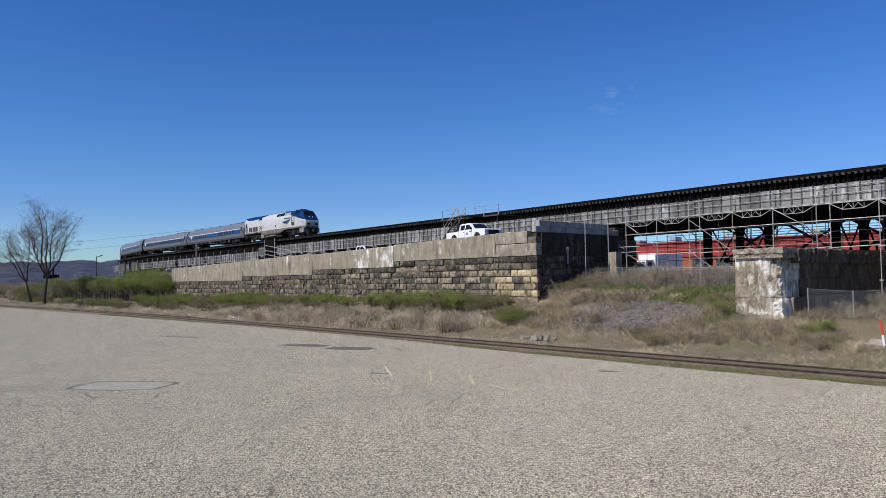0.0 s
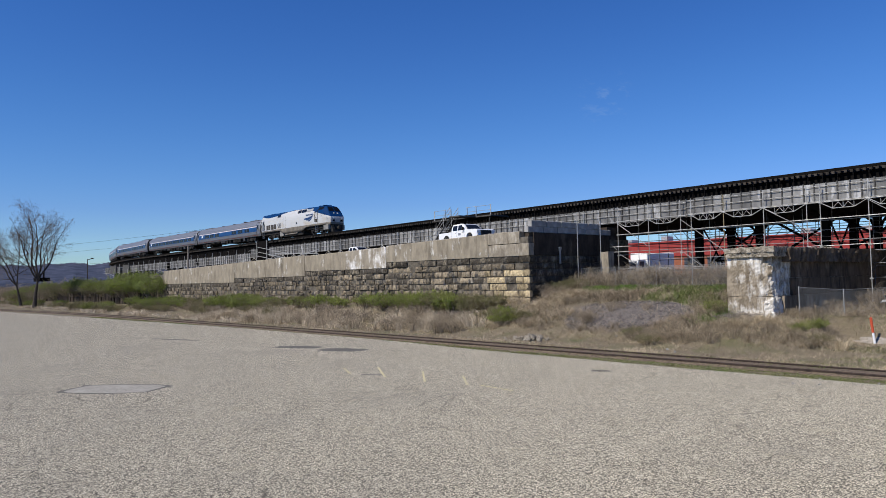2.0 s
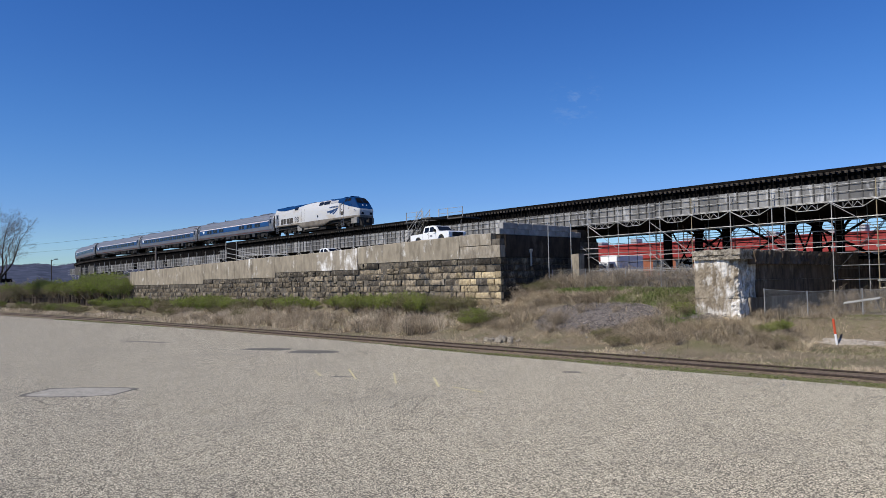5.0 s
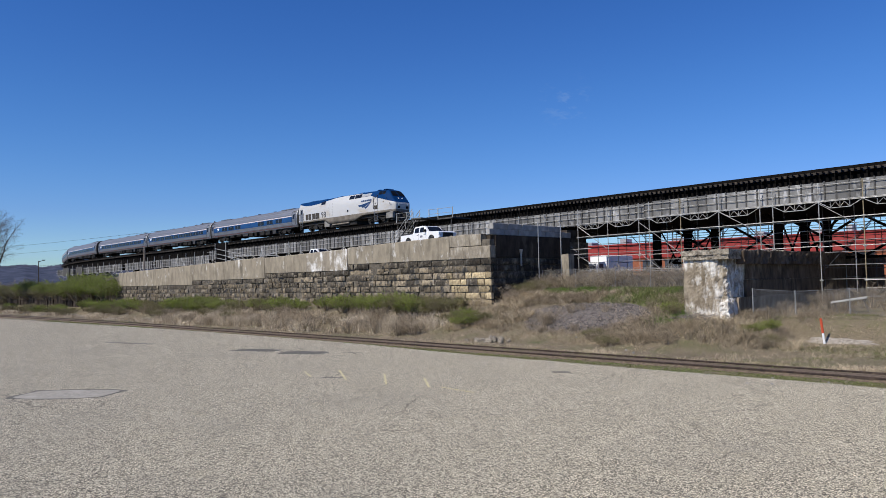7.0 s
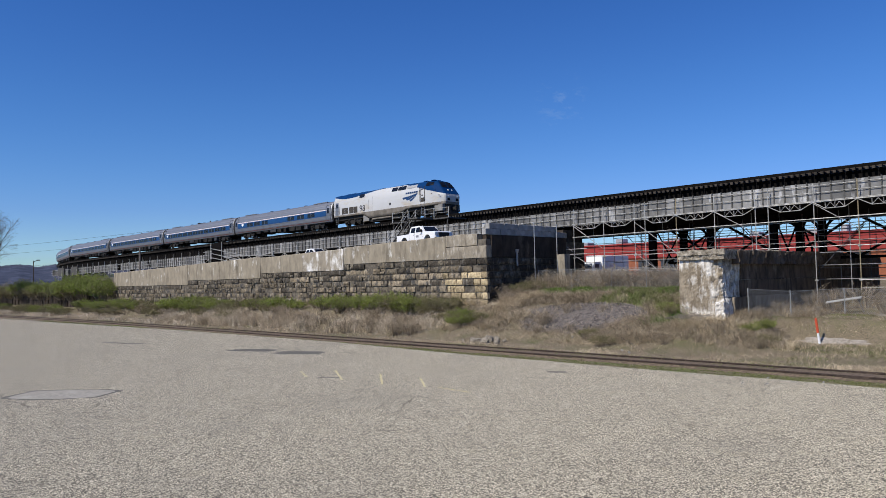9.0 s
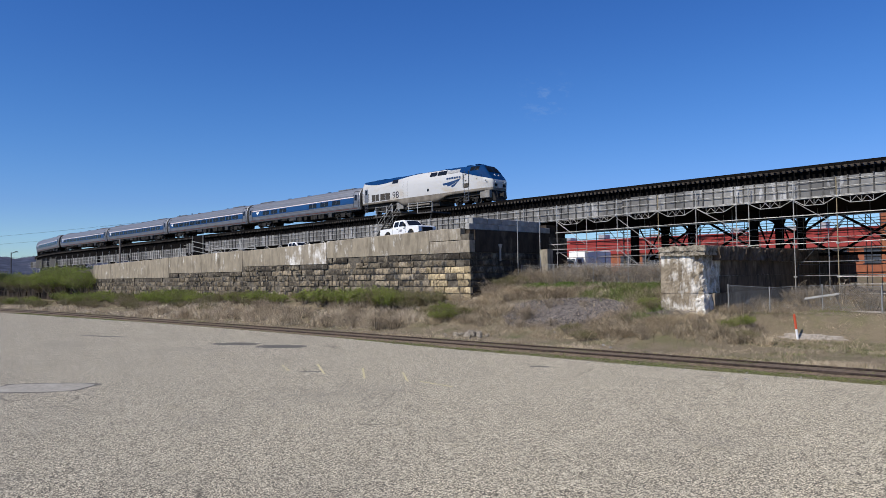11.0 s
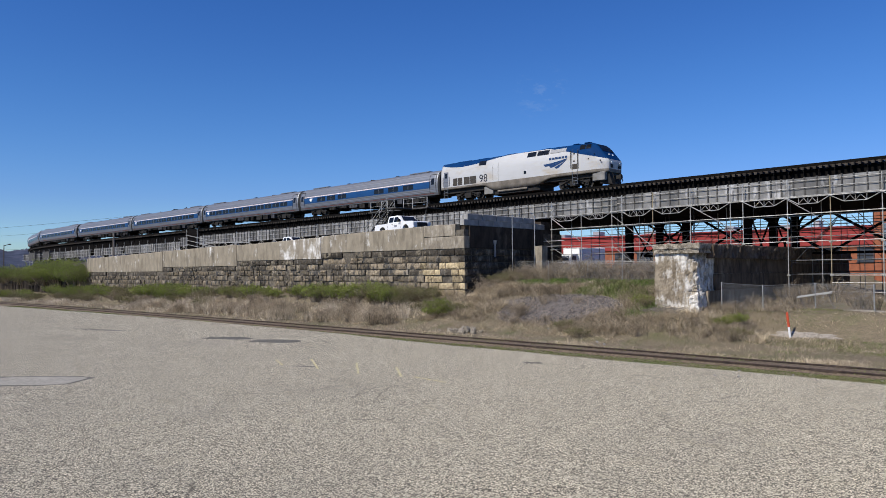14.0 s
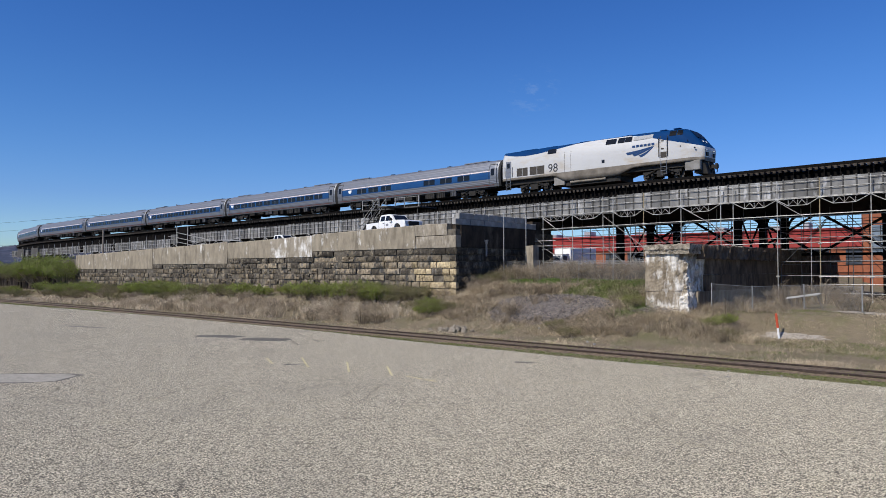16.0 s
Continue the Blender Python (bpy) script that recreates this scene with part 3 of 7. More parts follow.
for i in range(150):
    x = 12 - 0.62 * i
    if tie_mesh is None:
        b = bmesh.new()
        box(b, -0.11, 0.11, -0.55, 2.05, -0.1, 0.035)
        tie = part("tie", b, M_TIE, siding)
        tie_mesh = tie.data
    else:
        tie = new("tie", tie_mesh)
        tie.parent = siding
    tie.location = (x, siding_y(x), -0.045)
    tie.rotation_euler = (0, 0, 0.05 * noise.noise((x, 7, 0)))


# ---- the ramp with its stone retaining wall ----
WALL_Y, WALL_X0, WALL_X1 = 42.0, -112.3, -37.25
COURSE = 0.536


def wall_top(x):
    return 7.76 + 0.0214 * (x + 38)


def stone_top(x):
    """How many courses of stone lie under the concrete."""
    return 7 if x > -55.5 else 6 if x > -70.5 else 5 if x > -88 else 4


ramp = thing("retaining_wall", "old sandstone block wall with a stained concrete cap", "wall", kind="structure")
b = bmesh.new()
loft(b, [[(x, 42.10, 0.0), (x, 42.10, wall_top(x) - 0.55), (x, 55.5, wall_top(x) - 0.55), (x, 55.5, 0.0)] for x in (-150, WALL_X0 - 0.0, WALL_X1 - 0.15)])
part("core", b, M_MORTAR, ramp)
stone_meshes = []
for k in range(8):
    b = bmesh.new()
    nx, nz = 7, 4
    rows = []
    for j in range(nz):
        row = []
        for i in range(nx):
            u, w = i / (nx - 1) - 0.5, j / (nz - 1) - 0.5
            edge = max(abs(u), abs(w)) > 0.49
            d = 0.0 if edge else -0.015 - 0.04 * random.random()
            jx, jz = (0.0 if abs(u) > 0.49 else random.uniform(-0.05, 0.05)), (random.uniform(-0.06, 0.0) * (1 if w > 0 else -1) if edge else random.uniform(-0.1, 0.1))
            row.append(b.verts.new((u * (0.975 - 0.012 * random.random()) + jx * 0.5, d - 0.015 * random.random(), w * 0.945 + jz)))
        rows.append(row)
    back = [[b.verts.new((v.co.x, 0.3, v.co.z)) for v in row] for row in (rows[0], rows[-1])]
    for j in range(nz - 1):
        for i in range(nx - 1):
            b.faces.new((rows[j][i], rows[j][i + 1], rows[j + 1][i + 1], rows[j + 1][i]))
    for i in range(nx - 1):
        b.faces.new((back[0][i], back[0][i + 1], rows[0][i + 1], rows[0][i]))
        b.faces.new((rows[-1][i], rows[-1][i + 1], back[1][i + 1], back[1][i]))
    b.faces.new([back[0][0]] + [r[0] for r in rows] + [back[1][0]])
    b.faces.new(([back[0][-1]] + [r[-1] for r in rows] + [back[1][-1]])[::-1])
    me = bpy.data.meshes.new("stone")
    b.to_mesh(me)
    b.free()
    stone_meshes.append(me)
STONE_SETS = []
for mat in M_STONES:
    row = []
    for me in stone_meshes:
        c = me.copy()
        c.materials.append(mat)
        row.append(c)
    STONE_SETS.append(row)
rng = random.Random(11)
rest = {0: bmesh.new(), 1: bmesh.new(), 2: bmesh.new()}
for k in range(-3, 7):
    z = 2.0 + COURSE * (k + 0.5)
    x = WALL_X1
    first = True
    while x > WALL_X0 + 0.5:
        ln = rng.uniform(0.45, 1.2) if rng.random() < 0.85 else rng.uniform(1.2, 1.8)
        if k >= stone_top(x - 0.5) - 1:                     # long blackened blocks in the top course
            ln = rng.uniform(0.9, 2.0)
        if first and k % 2:
            ln = 0.7
        first = False
        cx = x - ln / 2
        x -= ln
        if k >= stone_top(cx) or z < ground_z(cx, 41.6) - 0.5:
            continue
        if k >= stone_top(cx) - 1 and rng.random() < 0.04:       # a stone fallen out of the top course
            continue
        right = cx > -44
        r = rng.random()
        if right and k <= 4 and cx > -41.6 + 0.35 * k - 2.6 * rng.random() ** 2:
            pick = 3 if r < 0.86 else 2
        elif right and k <= 4:
            pick = 0 if r < 0.5 else 1 if r < 0.7 else 2 if r < 0.86 else 3
        elif k >= stone_top(cx) - 1:
            pick = 2 if r < 0.88 else 1
        else:
            pick = 0 if r < 0.48 else 1 if r < 0.84 else 2
        h = COURSE * rng.uniform(0.95, 1.0)
        if cx < -50 and rng.random() < 0.3:                 # patched with smaller, uneven stones
            cut, low = rng.uniform(-0.18, 0.18) * ln, rng.uniform(0.4, 0.6)
            pieces = [(cx - ln / 4 + cut / 2, ln / 2 + cut, z, h), (cx + ln / 4 + cut / 2, ln / 2 - cut, z - h * (1 - low) / 2, h * low), (cx + ln / 4 + cut / 2, ln / 2 - cut, z + h * low / 2, h * (1 - low))]
        else:
            pieces = [(cx, ln, z, h)]
        rough = 1.0 if cx > -48 else 1.8
        for px, pl, pz, ph in pieces:
            place = (Matrix.Translation((px, WALL_Y + 0.03 + rough * rng.uniform(-0.04, 0.05) + (0.12 if rng.random() < 0.05 else 0), pz + rough * rng.uniform(-0.012, 0.012)))
                     @ Matrix.Rotation(rough * rng.uniform(-0.012, 0.012), 4, "Y") @ Matrix.Diagonal((pl * rng.uniform(0.94, 1.0), 1.0, ph * rng.uniform(0.92, 1.0), 1)))
            if cx > -67:
                st = new("stone", rng.choice(STONE_SETS[pick]))
                st.parent = ramp
                st.matrix_basis = place
            else:
                me = rng.choice(stone_meshes)
                bb = rest[min(pick, 2)]
                vs = [bb.verts.new(place @ v.co) for v in me.vertices]
                for p in me.polygons:
                    bb.faces.new([vs[i] for i in p.vertices])
for i, bb in rest.items():
    tagged(part("stonework", bb, M_STONES[i], ramp), kind="stuff")
# the end of the wall, turned towards the bridge; black stones paint in its shade
for k in range(-3, 7):
    z = 2.0 + COURSE * (k + 0.5)
    y = WALL_Y - 0.0 + (0.35 if k % 2 else 0.0)
    while y < 51.5:
        ln = rng.uniform(0.8, 1.7)
        st = new("stone", rng.choice(STONE_SETS[2]))
        st.parent = ramp
        st.matrix_basis = Matrix.Translation((WALL_X1 - 0.02 + rng.uniform(-0.03, 0.03), y + ln / 2, z)) @ Matrix.Rotation(radians(90), 4, "Z") @ Matrix.Diagonal((ln, 1.0, COURSE * 0.98, 1))
        y += ln
# cast concrete cap, segment by segment, with a ragged worn top
cuts = [-41.7, -50.0, -55.5, -62.3, -70.5, -79.0, -88.0, -96.5, -104.5, -112.3]
for x1, x0 in zip(cuts, cuts[1:]):
    b = bmesh.new()
    low = 2.0 + COURSE * stone_top((x0 + x1) / 2)
    proud = rng.uniform(-0.03, 0.02)
    sunk = 0.10 if x1 in (-55.5, -62.3) else 0.0
    secs = []
    n = max(4, int((x1 - x0) / 0.6))
    for i in range(n + 1):
        x = x0 + 0.012 + (x1 - x0 - 0.024) * i / n
        t = wall_top(x) - sunk - (0.03 + 0.05 * abs(noise.noise((x * 0.8, 1, 0))))
        y0 = WALL_Y + proud + 0.02 * noise.noise((x * 0.6, 2, 0))
        secs.append([(x, y0 + 0.02, low + 0.01), (x, y0, (low + t) / 2), (x, y0, t - 0.06), (x, y0 + 0.06, t), (x, 42.62, t), (x, 42.62, low + 0.01)])
    loft(b, secs)
    part("concrete_cap", b, M_CAP_LIME if x1 == -55.5 else M_CAP, ramp)
for x1, z0, z1 in ((-37.3, 5.76, 6.74), (-38.25, 6.76, 7.72)):
    b = bmesh.new()
    secs = []
    for i in range(9):
        x = -41.69 + (x1 + 41.69) * i / 8
        d, e = 0.05 * noise.noise((x * 0.9, z0, 3)), 0.06 * noise.noise((x * 1.7, z1, 5))
        secs.append([(x, WALL_Y + 0.02 + d, z0), (x, WALL_Y + d, (z0 + z1) / 2), (x, WALL_Y + 0.01 + d, z1 - 0.08), (x, WALL_Y + 0.08, z1 + e - 0.03), (x, 42.62, z1 + e - 0.03), (x, 42.62, z0)])
    loft(b, secs)
    part("concrete_cap", b, M_CAP_END, ramp, "brown-stained cracked end of the concrete cap")
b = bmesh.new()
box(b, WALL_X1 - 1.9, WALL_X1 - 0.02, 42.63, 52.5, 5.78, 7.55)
part("concrete_shoulder", b, M_END_SHADE, ramp)
# loose barrier blocks along the end of the ramp
b = bmesh.new()
box(b, -0.21, 0.21, -0.88, 0.88, 0, 0.47)
bmesh.ops.bevel(b, geom=b.edges[:], offset=0.03, segments=1, affect="EDGES")
block = tagged(part("concrete_block", b, M_BLOCK), "pale precast concrete block stacked on the ramp end", "concrete block", group="barrier blocks")
block.matrix_basis = pose(-37.62, 43.0, 7.56)
for tier, ny in ((0, 6), (1, 5)):
    for i in range(ny):
        if tier or i:
            copy_thing(block, pose(-37.62 + 0.02 * ((i * 7) % 3), 43.0 + 0.45 * tier + 1.79 * i, 7.56 + 0.475 * tier, 0, 0, ((i * 5) % 3 - 1) * 0.8))

# ---- the old bridge pier ----
pier = thing("bridge_pier", "broken concrete bridge pier with white lime runs", "pier")


def rough_block(x0, x1, y0, y1, z0, z1, step, rag, seed, carve=None, fine=5.3):
    """A weathered block: a ring of points lifted in steps, roughened at two scales; carve may break parts of it away."""
    b = bmesh.new()

    def edge(a, c):
        n = max(1, int(abs(c - a) / step))
        return [a + (c - a) * i / n for i in range(n)]

    def thin(a, c):                                     # finer near the front, coarser far down the side
        out, p = [], a
        while abs(c - p) > 0.05:
            out.append(p)
            far = max(0.0, p - 46.0)
            p += math.copysign(step * (1 + far * 0.25), c - a)
            if (c - p) * (c - a) <= 0:
                break
        return out
    ring = [(x, y0) for x in edge(x0, x1)] + [(x1, y) for y in thin(y0, y1)] + [(x, y1) for x in edge(x1, x0)] + [(x0, y) for y in thin(y0, y1)[::-1]]
    secs = []
    nz = max(2, int((z1 - z0) / step))
    for j in range(nz + 1):
        z = z0 + (z1 - z0) * j / nz
        sec = []
        for x, y in ring:
            v = Vector((x, y, z + seed))
            d = noise.noise_vector(v * 1.7) * rag * 0.7 + noise.noise_vector(v * fine) * rag * 0.6 + noise.noise_vector(v * fine * 2.7) * rag * 0.35
            p = Vector((x + d.x, y + d.y, z + (d.z * 1.2 if j == nz else d.z * 0.3)))
            sec.append(p + carve(p) if carve else p)
        secs.append(sec)
    loft(b, secs)
    return b


PX0, PX1 = -20.35, -17.72


def broken_corner(p):
    """How far the front corner has spalled away under the coping."""
    if p.x < PX1 - 1.1 or p.y > 42.5:
        return Vector((0, 0, 0))
    k = smooth01(PX1 - 1.1, PX1, p.x) * smooth01(42.5, 41.0, p.y) * smooth01(2.0, 3.2, p.z + 0.5 * noise.noise((p.x * 2, p.y * 2, p.z * 2)))
    k *= 1 + 0.5 * noise.noise(p * 2.6) + 0.3 * noise.noise(p * 6.1)
    return Vector((-0.22 * k, 0.32 * k, 0))


for za, zb in ((0.0, 1.55), (1.575, 2.72), (2.745, 4.97)):    # cast in three lifts with open joints
    part("shaft_lift", rough_block(PX0 - 0.08, PX1 - 0.05, 40.12, 71, za, zb, 0.12, 0.05, 0, broken_corner), M_PIER, pier)
for za, zb, out, seed in ((4.94, 5.22, 0.0, 9), (5.20, 5.50, 0.06, 17)):
    part("coping", rough_block(PX0 - 0.04 - out, PX1 + 0.06 + out, 39.98 - out, 71.2, za, zb, 0.09, 0.085, seed, None, 4.0), M_CRUMBLE, pier, "crumbling grey coping slab")
part("cap_side", rough_block(PX1 - 0.2, PX1 + 0.24, 41.6, 71, 4.66, 5.44, 0.16, 0.16, 41), M_SIDE_SHADE, pier, "overhanging cap edge with soot and shade painted in")
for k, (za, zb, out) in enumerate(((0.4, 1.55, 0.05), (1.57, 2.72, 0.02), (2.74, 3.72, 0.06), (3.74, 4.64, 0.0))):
    part("cladding", rough_block(PX1 - 0.12, PX1 + 0.01 + out, 41.15 + 0.12 * (k % 2) + (1.1 if k > 1 else 0.0), 71, za, zb, 0.3, 0.035, 5 + k), M_LIFT if k < 2 else M_SIDE_SHADE, pier, "concrete lift with rain streaks, soot and painted shade")
part("buttress", rough_block(PX1 - 0.52, PX1 + 0.0, 39.88, 40.6, 0.2, 2.5, 0.12, 0.12, 30), M_LIME, pier, "white lime crust down the corner")

# ---- the viaduct ----
viaduct = thing("viaduct", "sooty black steel railway viaduct with timber ties", "viaduct")
STEPS = [14 - 4.0 * i for i in range(68)]


def along(parent, name, mat, off0, off1, up0, up1, steps=STEPS):
    b = bmesh.new()
    loft(b, [[line(s, o, u)[0] for o, u in ((off0, up0), (off1, up0), (off1, up1), (off0, up1))] for s in steps])
    return part(name, b, mat, parent)


def on_line(ob, s, off, up):
    p, a = line(s, off, up)
    ob.matrix_basis = Matrix.Translation(p) @ Matrix.Rotation(a, 4, "Z")
    return ob


for off in (-0.75, 0.75):
    along(viaduct, "rail", M_RUST, off - 0.037, off + 0.037, -0.17, 0.0)
for off in (-1.62, 1.62):
    along(viaduct, "guard_timber", M_BLACK, off - 0.1, off + 0.1, -0.19, 0.02)
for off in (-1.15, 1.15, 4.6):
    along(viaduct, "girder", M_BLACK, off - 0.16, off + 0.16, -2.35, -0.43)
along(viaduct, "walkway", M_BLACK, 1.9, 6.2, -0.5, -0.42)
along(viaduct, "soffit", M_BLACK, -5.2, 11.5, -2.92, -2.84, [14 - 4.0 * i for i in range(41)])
b = bmesh.new()
box(b, -0.105, 0.105, -1.75, 1.75, -0.40, -0.21)
tie_mesh = bpy.data.meshes.new("bridge_tie")
b.to_mesh(tie_mesh)
b.free()
tie_mesh.materials.append(M_TIE_END)
far_ties = bmesh.new()
for i in range(520):
    s = 8 - 0.42 * i
    if i < 300:
        t = new("bridge_tie", tie_mesh)
        t.parent = viaduct
        on_line(t, s, -0.06 * random.random(), 0)
    else:
        p, a = line(s)
        box(far_ties, -0.125, 0.125, -1.75, 1.75, -0.42, -0.19, Matrix.Translation(p) @ Matrix.Rotation(a, 4, "Z"))
tagged(part("timber_deck", far_ties, M_TIE_END, viaduct), kind="stuff")
b = bmesh.new()                                         # brackets under the tie ends
box(b, -0.035, 0.035, -0.5, 0.0, -0.22, 0.0)
box(b, -0.035, 0.035, -0.5, -0.42, -0.8, -0.15)
bracket_mesh = bpy.data.meshes.new("bracket")
b.to_mesh(bracket_mesh)
b.free()
bracket_mesh.materials.append(M_BLACK)
for i in range(150):
    t = new("bracket", bracket_mesh)
    t.parent = viaduct
    on_line(t, 6 - 1.05 * i, -1.31, -0.45)


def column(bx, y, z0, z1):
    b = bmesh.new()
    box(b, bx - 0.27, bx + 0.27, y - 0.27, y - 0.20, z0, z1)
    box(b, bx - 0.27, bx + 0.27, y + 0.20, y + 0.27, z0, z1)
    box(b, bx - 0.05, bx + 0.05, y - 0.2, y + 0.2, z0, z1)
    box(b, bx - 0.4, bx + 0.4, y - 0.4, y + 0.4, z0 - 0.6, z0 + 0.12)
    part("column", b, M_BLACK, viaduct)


BENTS = [-1.0, -11.2, -21.45, -31.7, -48, -64, -80, -96, -112, -128, -144, -160, -176, -192]
for bx in BENTS:
    top_z = line(bx, 0, -2.3)[0].z
    rows = (57.6, 63.3, 68.9) if bx > -35 else (57.6, 63.3)
    for y in rows:
        p = line(bx, y - TRACK_Y)[0] if bx < CURVE_X else Vector((bx, y, 0))
        column(p.x, p.y, ground_z(p.x, p.y) + 0.1, top_z)
        if bx > -35:
            for sgn in (-1, 1):                         # curved knee brackets on both sides
                b = bmesh.new()
                arc = [i / 6 * 1.5708 for i in range(7)]
                sweep(b, [(bx + sgn * (0.25 + 1.3 * (1 - math.cos(a))), y, top_z - 0.45 - 1.3 * (1 - math.sin(a))) for a in arc], 0.12, 4)
                part("knee_bracket", b, M_BLACK, viaduct)
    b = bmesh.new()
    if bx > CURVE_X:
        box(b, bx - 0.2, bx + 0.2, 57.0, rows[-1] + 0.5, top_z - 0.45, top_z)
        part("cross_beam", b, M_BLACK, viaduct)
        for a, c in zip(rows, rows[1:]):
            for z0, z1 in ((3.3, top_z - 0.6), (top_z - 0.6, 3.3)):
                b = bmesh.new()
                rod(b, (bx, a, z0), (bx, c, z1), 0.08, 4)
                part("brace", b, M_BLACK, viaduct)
for x0, x1 in ((-31.7, -21.45), (-21.45, -11.2)):       # tower bracing along the line
    for y in (60.2,):
        for ax, az, cx, cz in ((x0, 5.2, (x0 + x1) / 2, 8.4), ((x0 + x1) / 2, 8.4, x1, 5.2), (x0, 8.3, (x0 + x1) / 2, 5.2), ((x0 + x1) / 2, 5.2, x1, 8.3), (x0, 5.2, x1, 5.2)):
            if x0 > -30 and az == 5.2 and cz == 5.2 and y < 60:
                continue
            b = bmesh.new()
            rod(b, (ax, y, az), (cx, y, cz), 0.10, 4)
            part("brace", b, M_BLACK, viaduct)
b = bmesh.new()
box(b, -27.6, -25.6, 60.0, 60.4, 5.0, 5.9)
part("gusset", b, M_BLACK, viaduct)
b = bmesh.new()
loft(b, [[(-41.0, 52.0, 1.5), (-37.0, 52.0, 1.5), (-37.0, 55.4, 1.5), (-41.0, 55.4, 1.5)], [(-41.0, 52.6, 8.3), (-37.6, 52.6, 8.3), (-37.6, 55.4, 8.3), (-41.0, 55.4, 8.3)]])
part("abutment", b, M_END_SHADE, viaduct)
b = bmesh.new()
loft(b, [[(-35.5, 49.3, 2.0), (-35.15, 49.3, 2.0), (-35.15, 50.0, 2.0), (-35.5, 50.0, 2.0)], [(-35.85, 49.2, 6.0), (-35.1, 49.2, 6.05), (-35.1, 50.0, 6.05), (-35.85, 50.0, 6.0)]])
part("footing", b, M_CAP_END, viaduct)

# ---- plywood hoarding along the edge ----
hoarding = thing("hoarding", "grey weathered plywood containment panels on scaffold tubes", "hoarding")
b = bmesh.new()
box(b, -0.755, 0.755, -0.012, 0.012, 0, 1.36)
panel_mesh = bpy.data.meshes.new("panel")
b.to_mesh(panel_mesh)
b.free()
panel_mesh.materials.append(M_PLY)
b = bmesh.new()
box(b, -0.045, 0.045, -0.075, -0.014, -0.05, 1.42)
batten_mesh = bpy.data.meshes.new("batten")
b.to_mesh(batten_mesh)
b.free()
batten_mesh.materials.append(M_BATTEN)
HOARD_OFF, HOARD_UP = -5.4, -2.80


def fence_line(s, off, up):
    """Like line(), but straight on past the bend."""
    return Vector((s, TRACK_Y + off, RAIL_Z + GRADE * (s + 44) + up))


def beside(ob, s, off, up):
    ob.matrix_basis = Matrix.Translation(fence_line(s, off, up))
    return ob


def hoard_step(s):
    return 0.0 if s > -30.2 else -0.10 if s > -75 else -0.16 if s > -106.5 else -0.72


for i in range(120):
    s = 3.1 - 1.525 * i
    if s < -120 and i % 9 == 4:
        continue
    p = new("panel", panel_mesh)
    p.parent = hoarding
    beside(p, s, HOARD_OFF + 0.01 * (i % 3), HOARD_UP + hoard_step(s) + 0.03 * noise.noise((s, 0, 0)))
    for k in (0.0, 0.72):
        q = new("batten", batten_mesh)
        q.parent = hoarding
        beside(q, s + 0.76 - k, HOARD_OFF, HOARD_UP + hoard_step(s))
for up in (0.10, 0.66, 1.16):
    for lo, hi in ((-30.4, 4), (-75, -30.4), (-106.5, -75), (-180, -106.5)):
        steps = [hi - (hi - lo) * i / 40 for i in range(41)]
        b = bmesh.new()
        sweep(b, [fence_line(a, HOARD_OFF - 0.11, HOARD_UP + hoard_step(lo + 1) + up) for a in steps], 0.024)
        part("rail_tube", b, M_TUBE, hoarding)
for s in (-164.0, -172.5):                              # dark boxed-out bays far down the line
    b = bmesh.new()
    p = fence_line(s, HOARD_OFF, HOARD_UP - 0.85)
    box(b, -2.0, 2.0, -0.3, 1.2, 0, 1.75, Matrix.Translation(p))
    part("boxed_bay", b, M_BATTEN, hoarding, "dark boxed-out bay")

# ---- scaffolding ----
scaffold = thing("scaffold", "galvanised tube scaffold standing under the viaduct", "scaffold")


def tube(name, a, c, r=0.03, mat=None, parent=None, n=6):
    b = bmesh.new()
    rod(b, a, c, r, n)
    return part(name, b, mat or M_TUBE, parent or scaffold)


def coupler_mesh():
    b = bmesh.new()
    rod(b, (0, 0, -0.07), (0, 0, 0.07), 0.065, 8)
    box(b, -0.11, 0.11, -0.05, 0.05, -0.045, 0.045)
    me = bpy.data.meshes.new("coupler")
    b.to_mesh(me)
    b.free()
    me.materials.append(M_TUBE)
    return me


COUPLER = coupler_mesh()


def coupler(x, y, z):
    o = new("coupler", COUPLER)
    o.parent = scaffold
    o.location = (x, y, z)


FRONT_Y = 53.0
STANDARDS = [-2.1, -5.1, -8.15, -11.21, -14.26, -16.99, -20.05, -20.96, -24.01, -27.1, -29.81, -30.75, -33.7, -36.73]
for i, x in enumerate(STANDARDS):
    on_pier = PX0 < x < PX1 + 0.6
    foot = 5.6 if on_pier else ground_z(x, FRONT_Y) - 0.05
    top_z = line(x, 0, HOARD_UP + 1.3)[0].z
    tube("standard", (x, FRONT_Y, foot), (x, FRONT_Y, top_z), 0.034, M_TUBE_RUSTY if i in (4, 9) else M_TUBE)
    z_top = line(x, 0, HOARD_UP)[0].z
    for z in (z_top, z_top - 1.15, 5.8, 3.55):
        if z > foot:
            coupler(x, FRONT_Y, z)
    if on_pier:
        b = bmesh.new()
        box(b, x - 0.35, x + 0.35, FRONT_Y - 0.35, FRONT_Y + 0.35, 5.58, 5.7)
        part("base_plate", b, M_WOOD, scaffold)
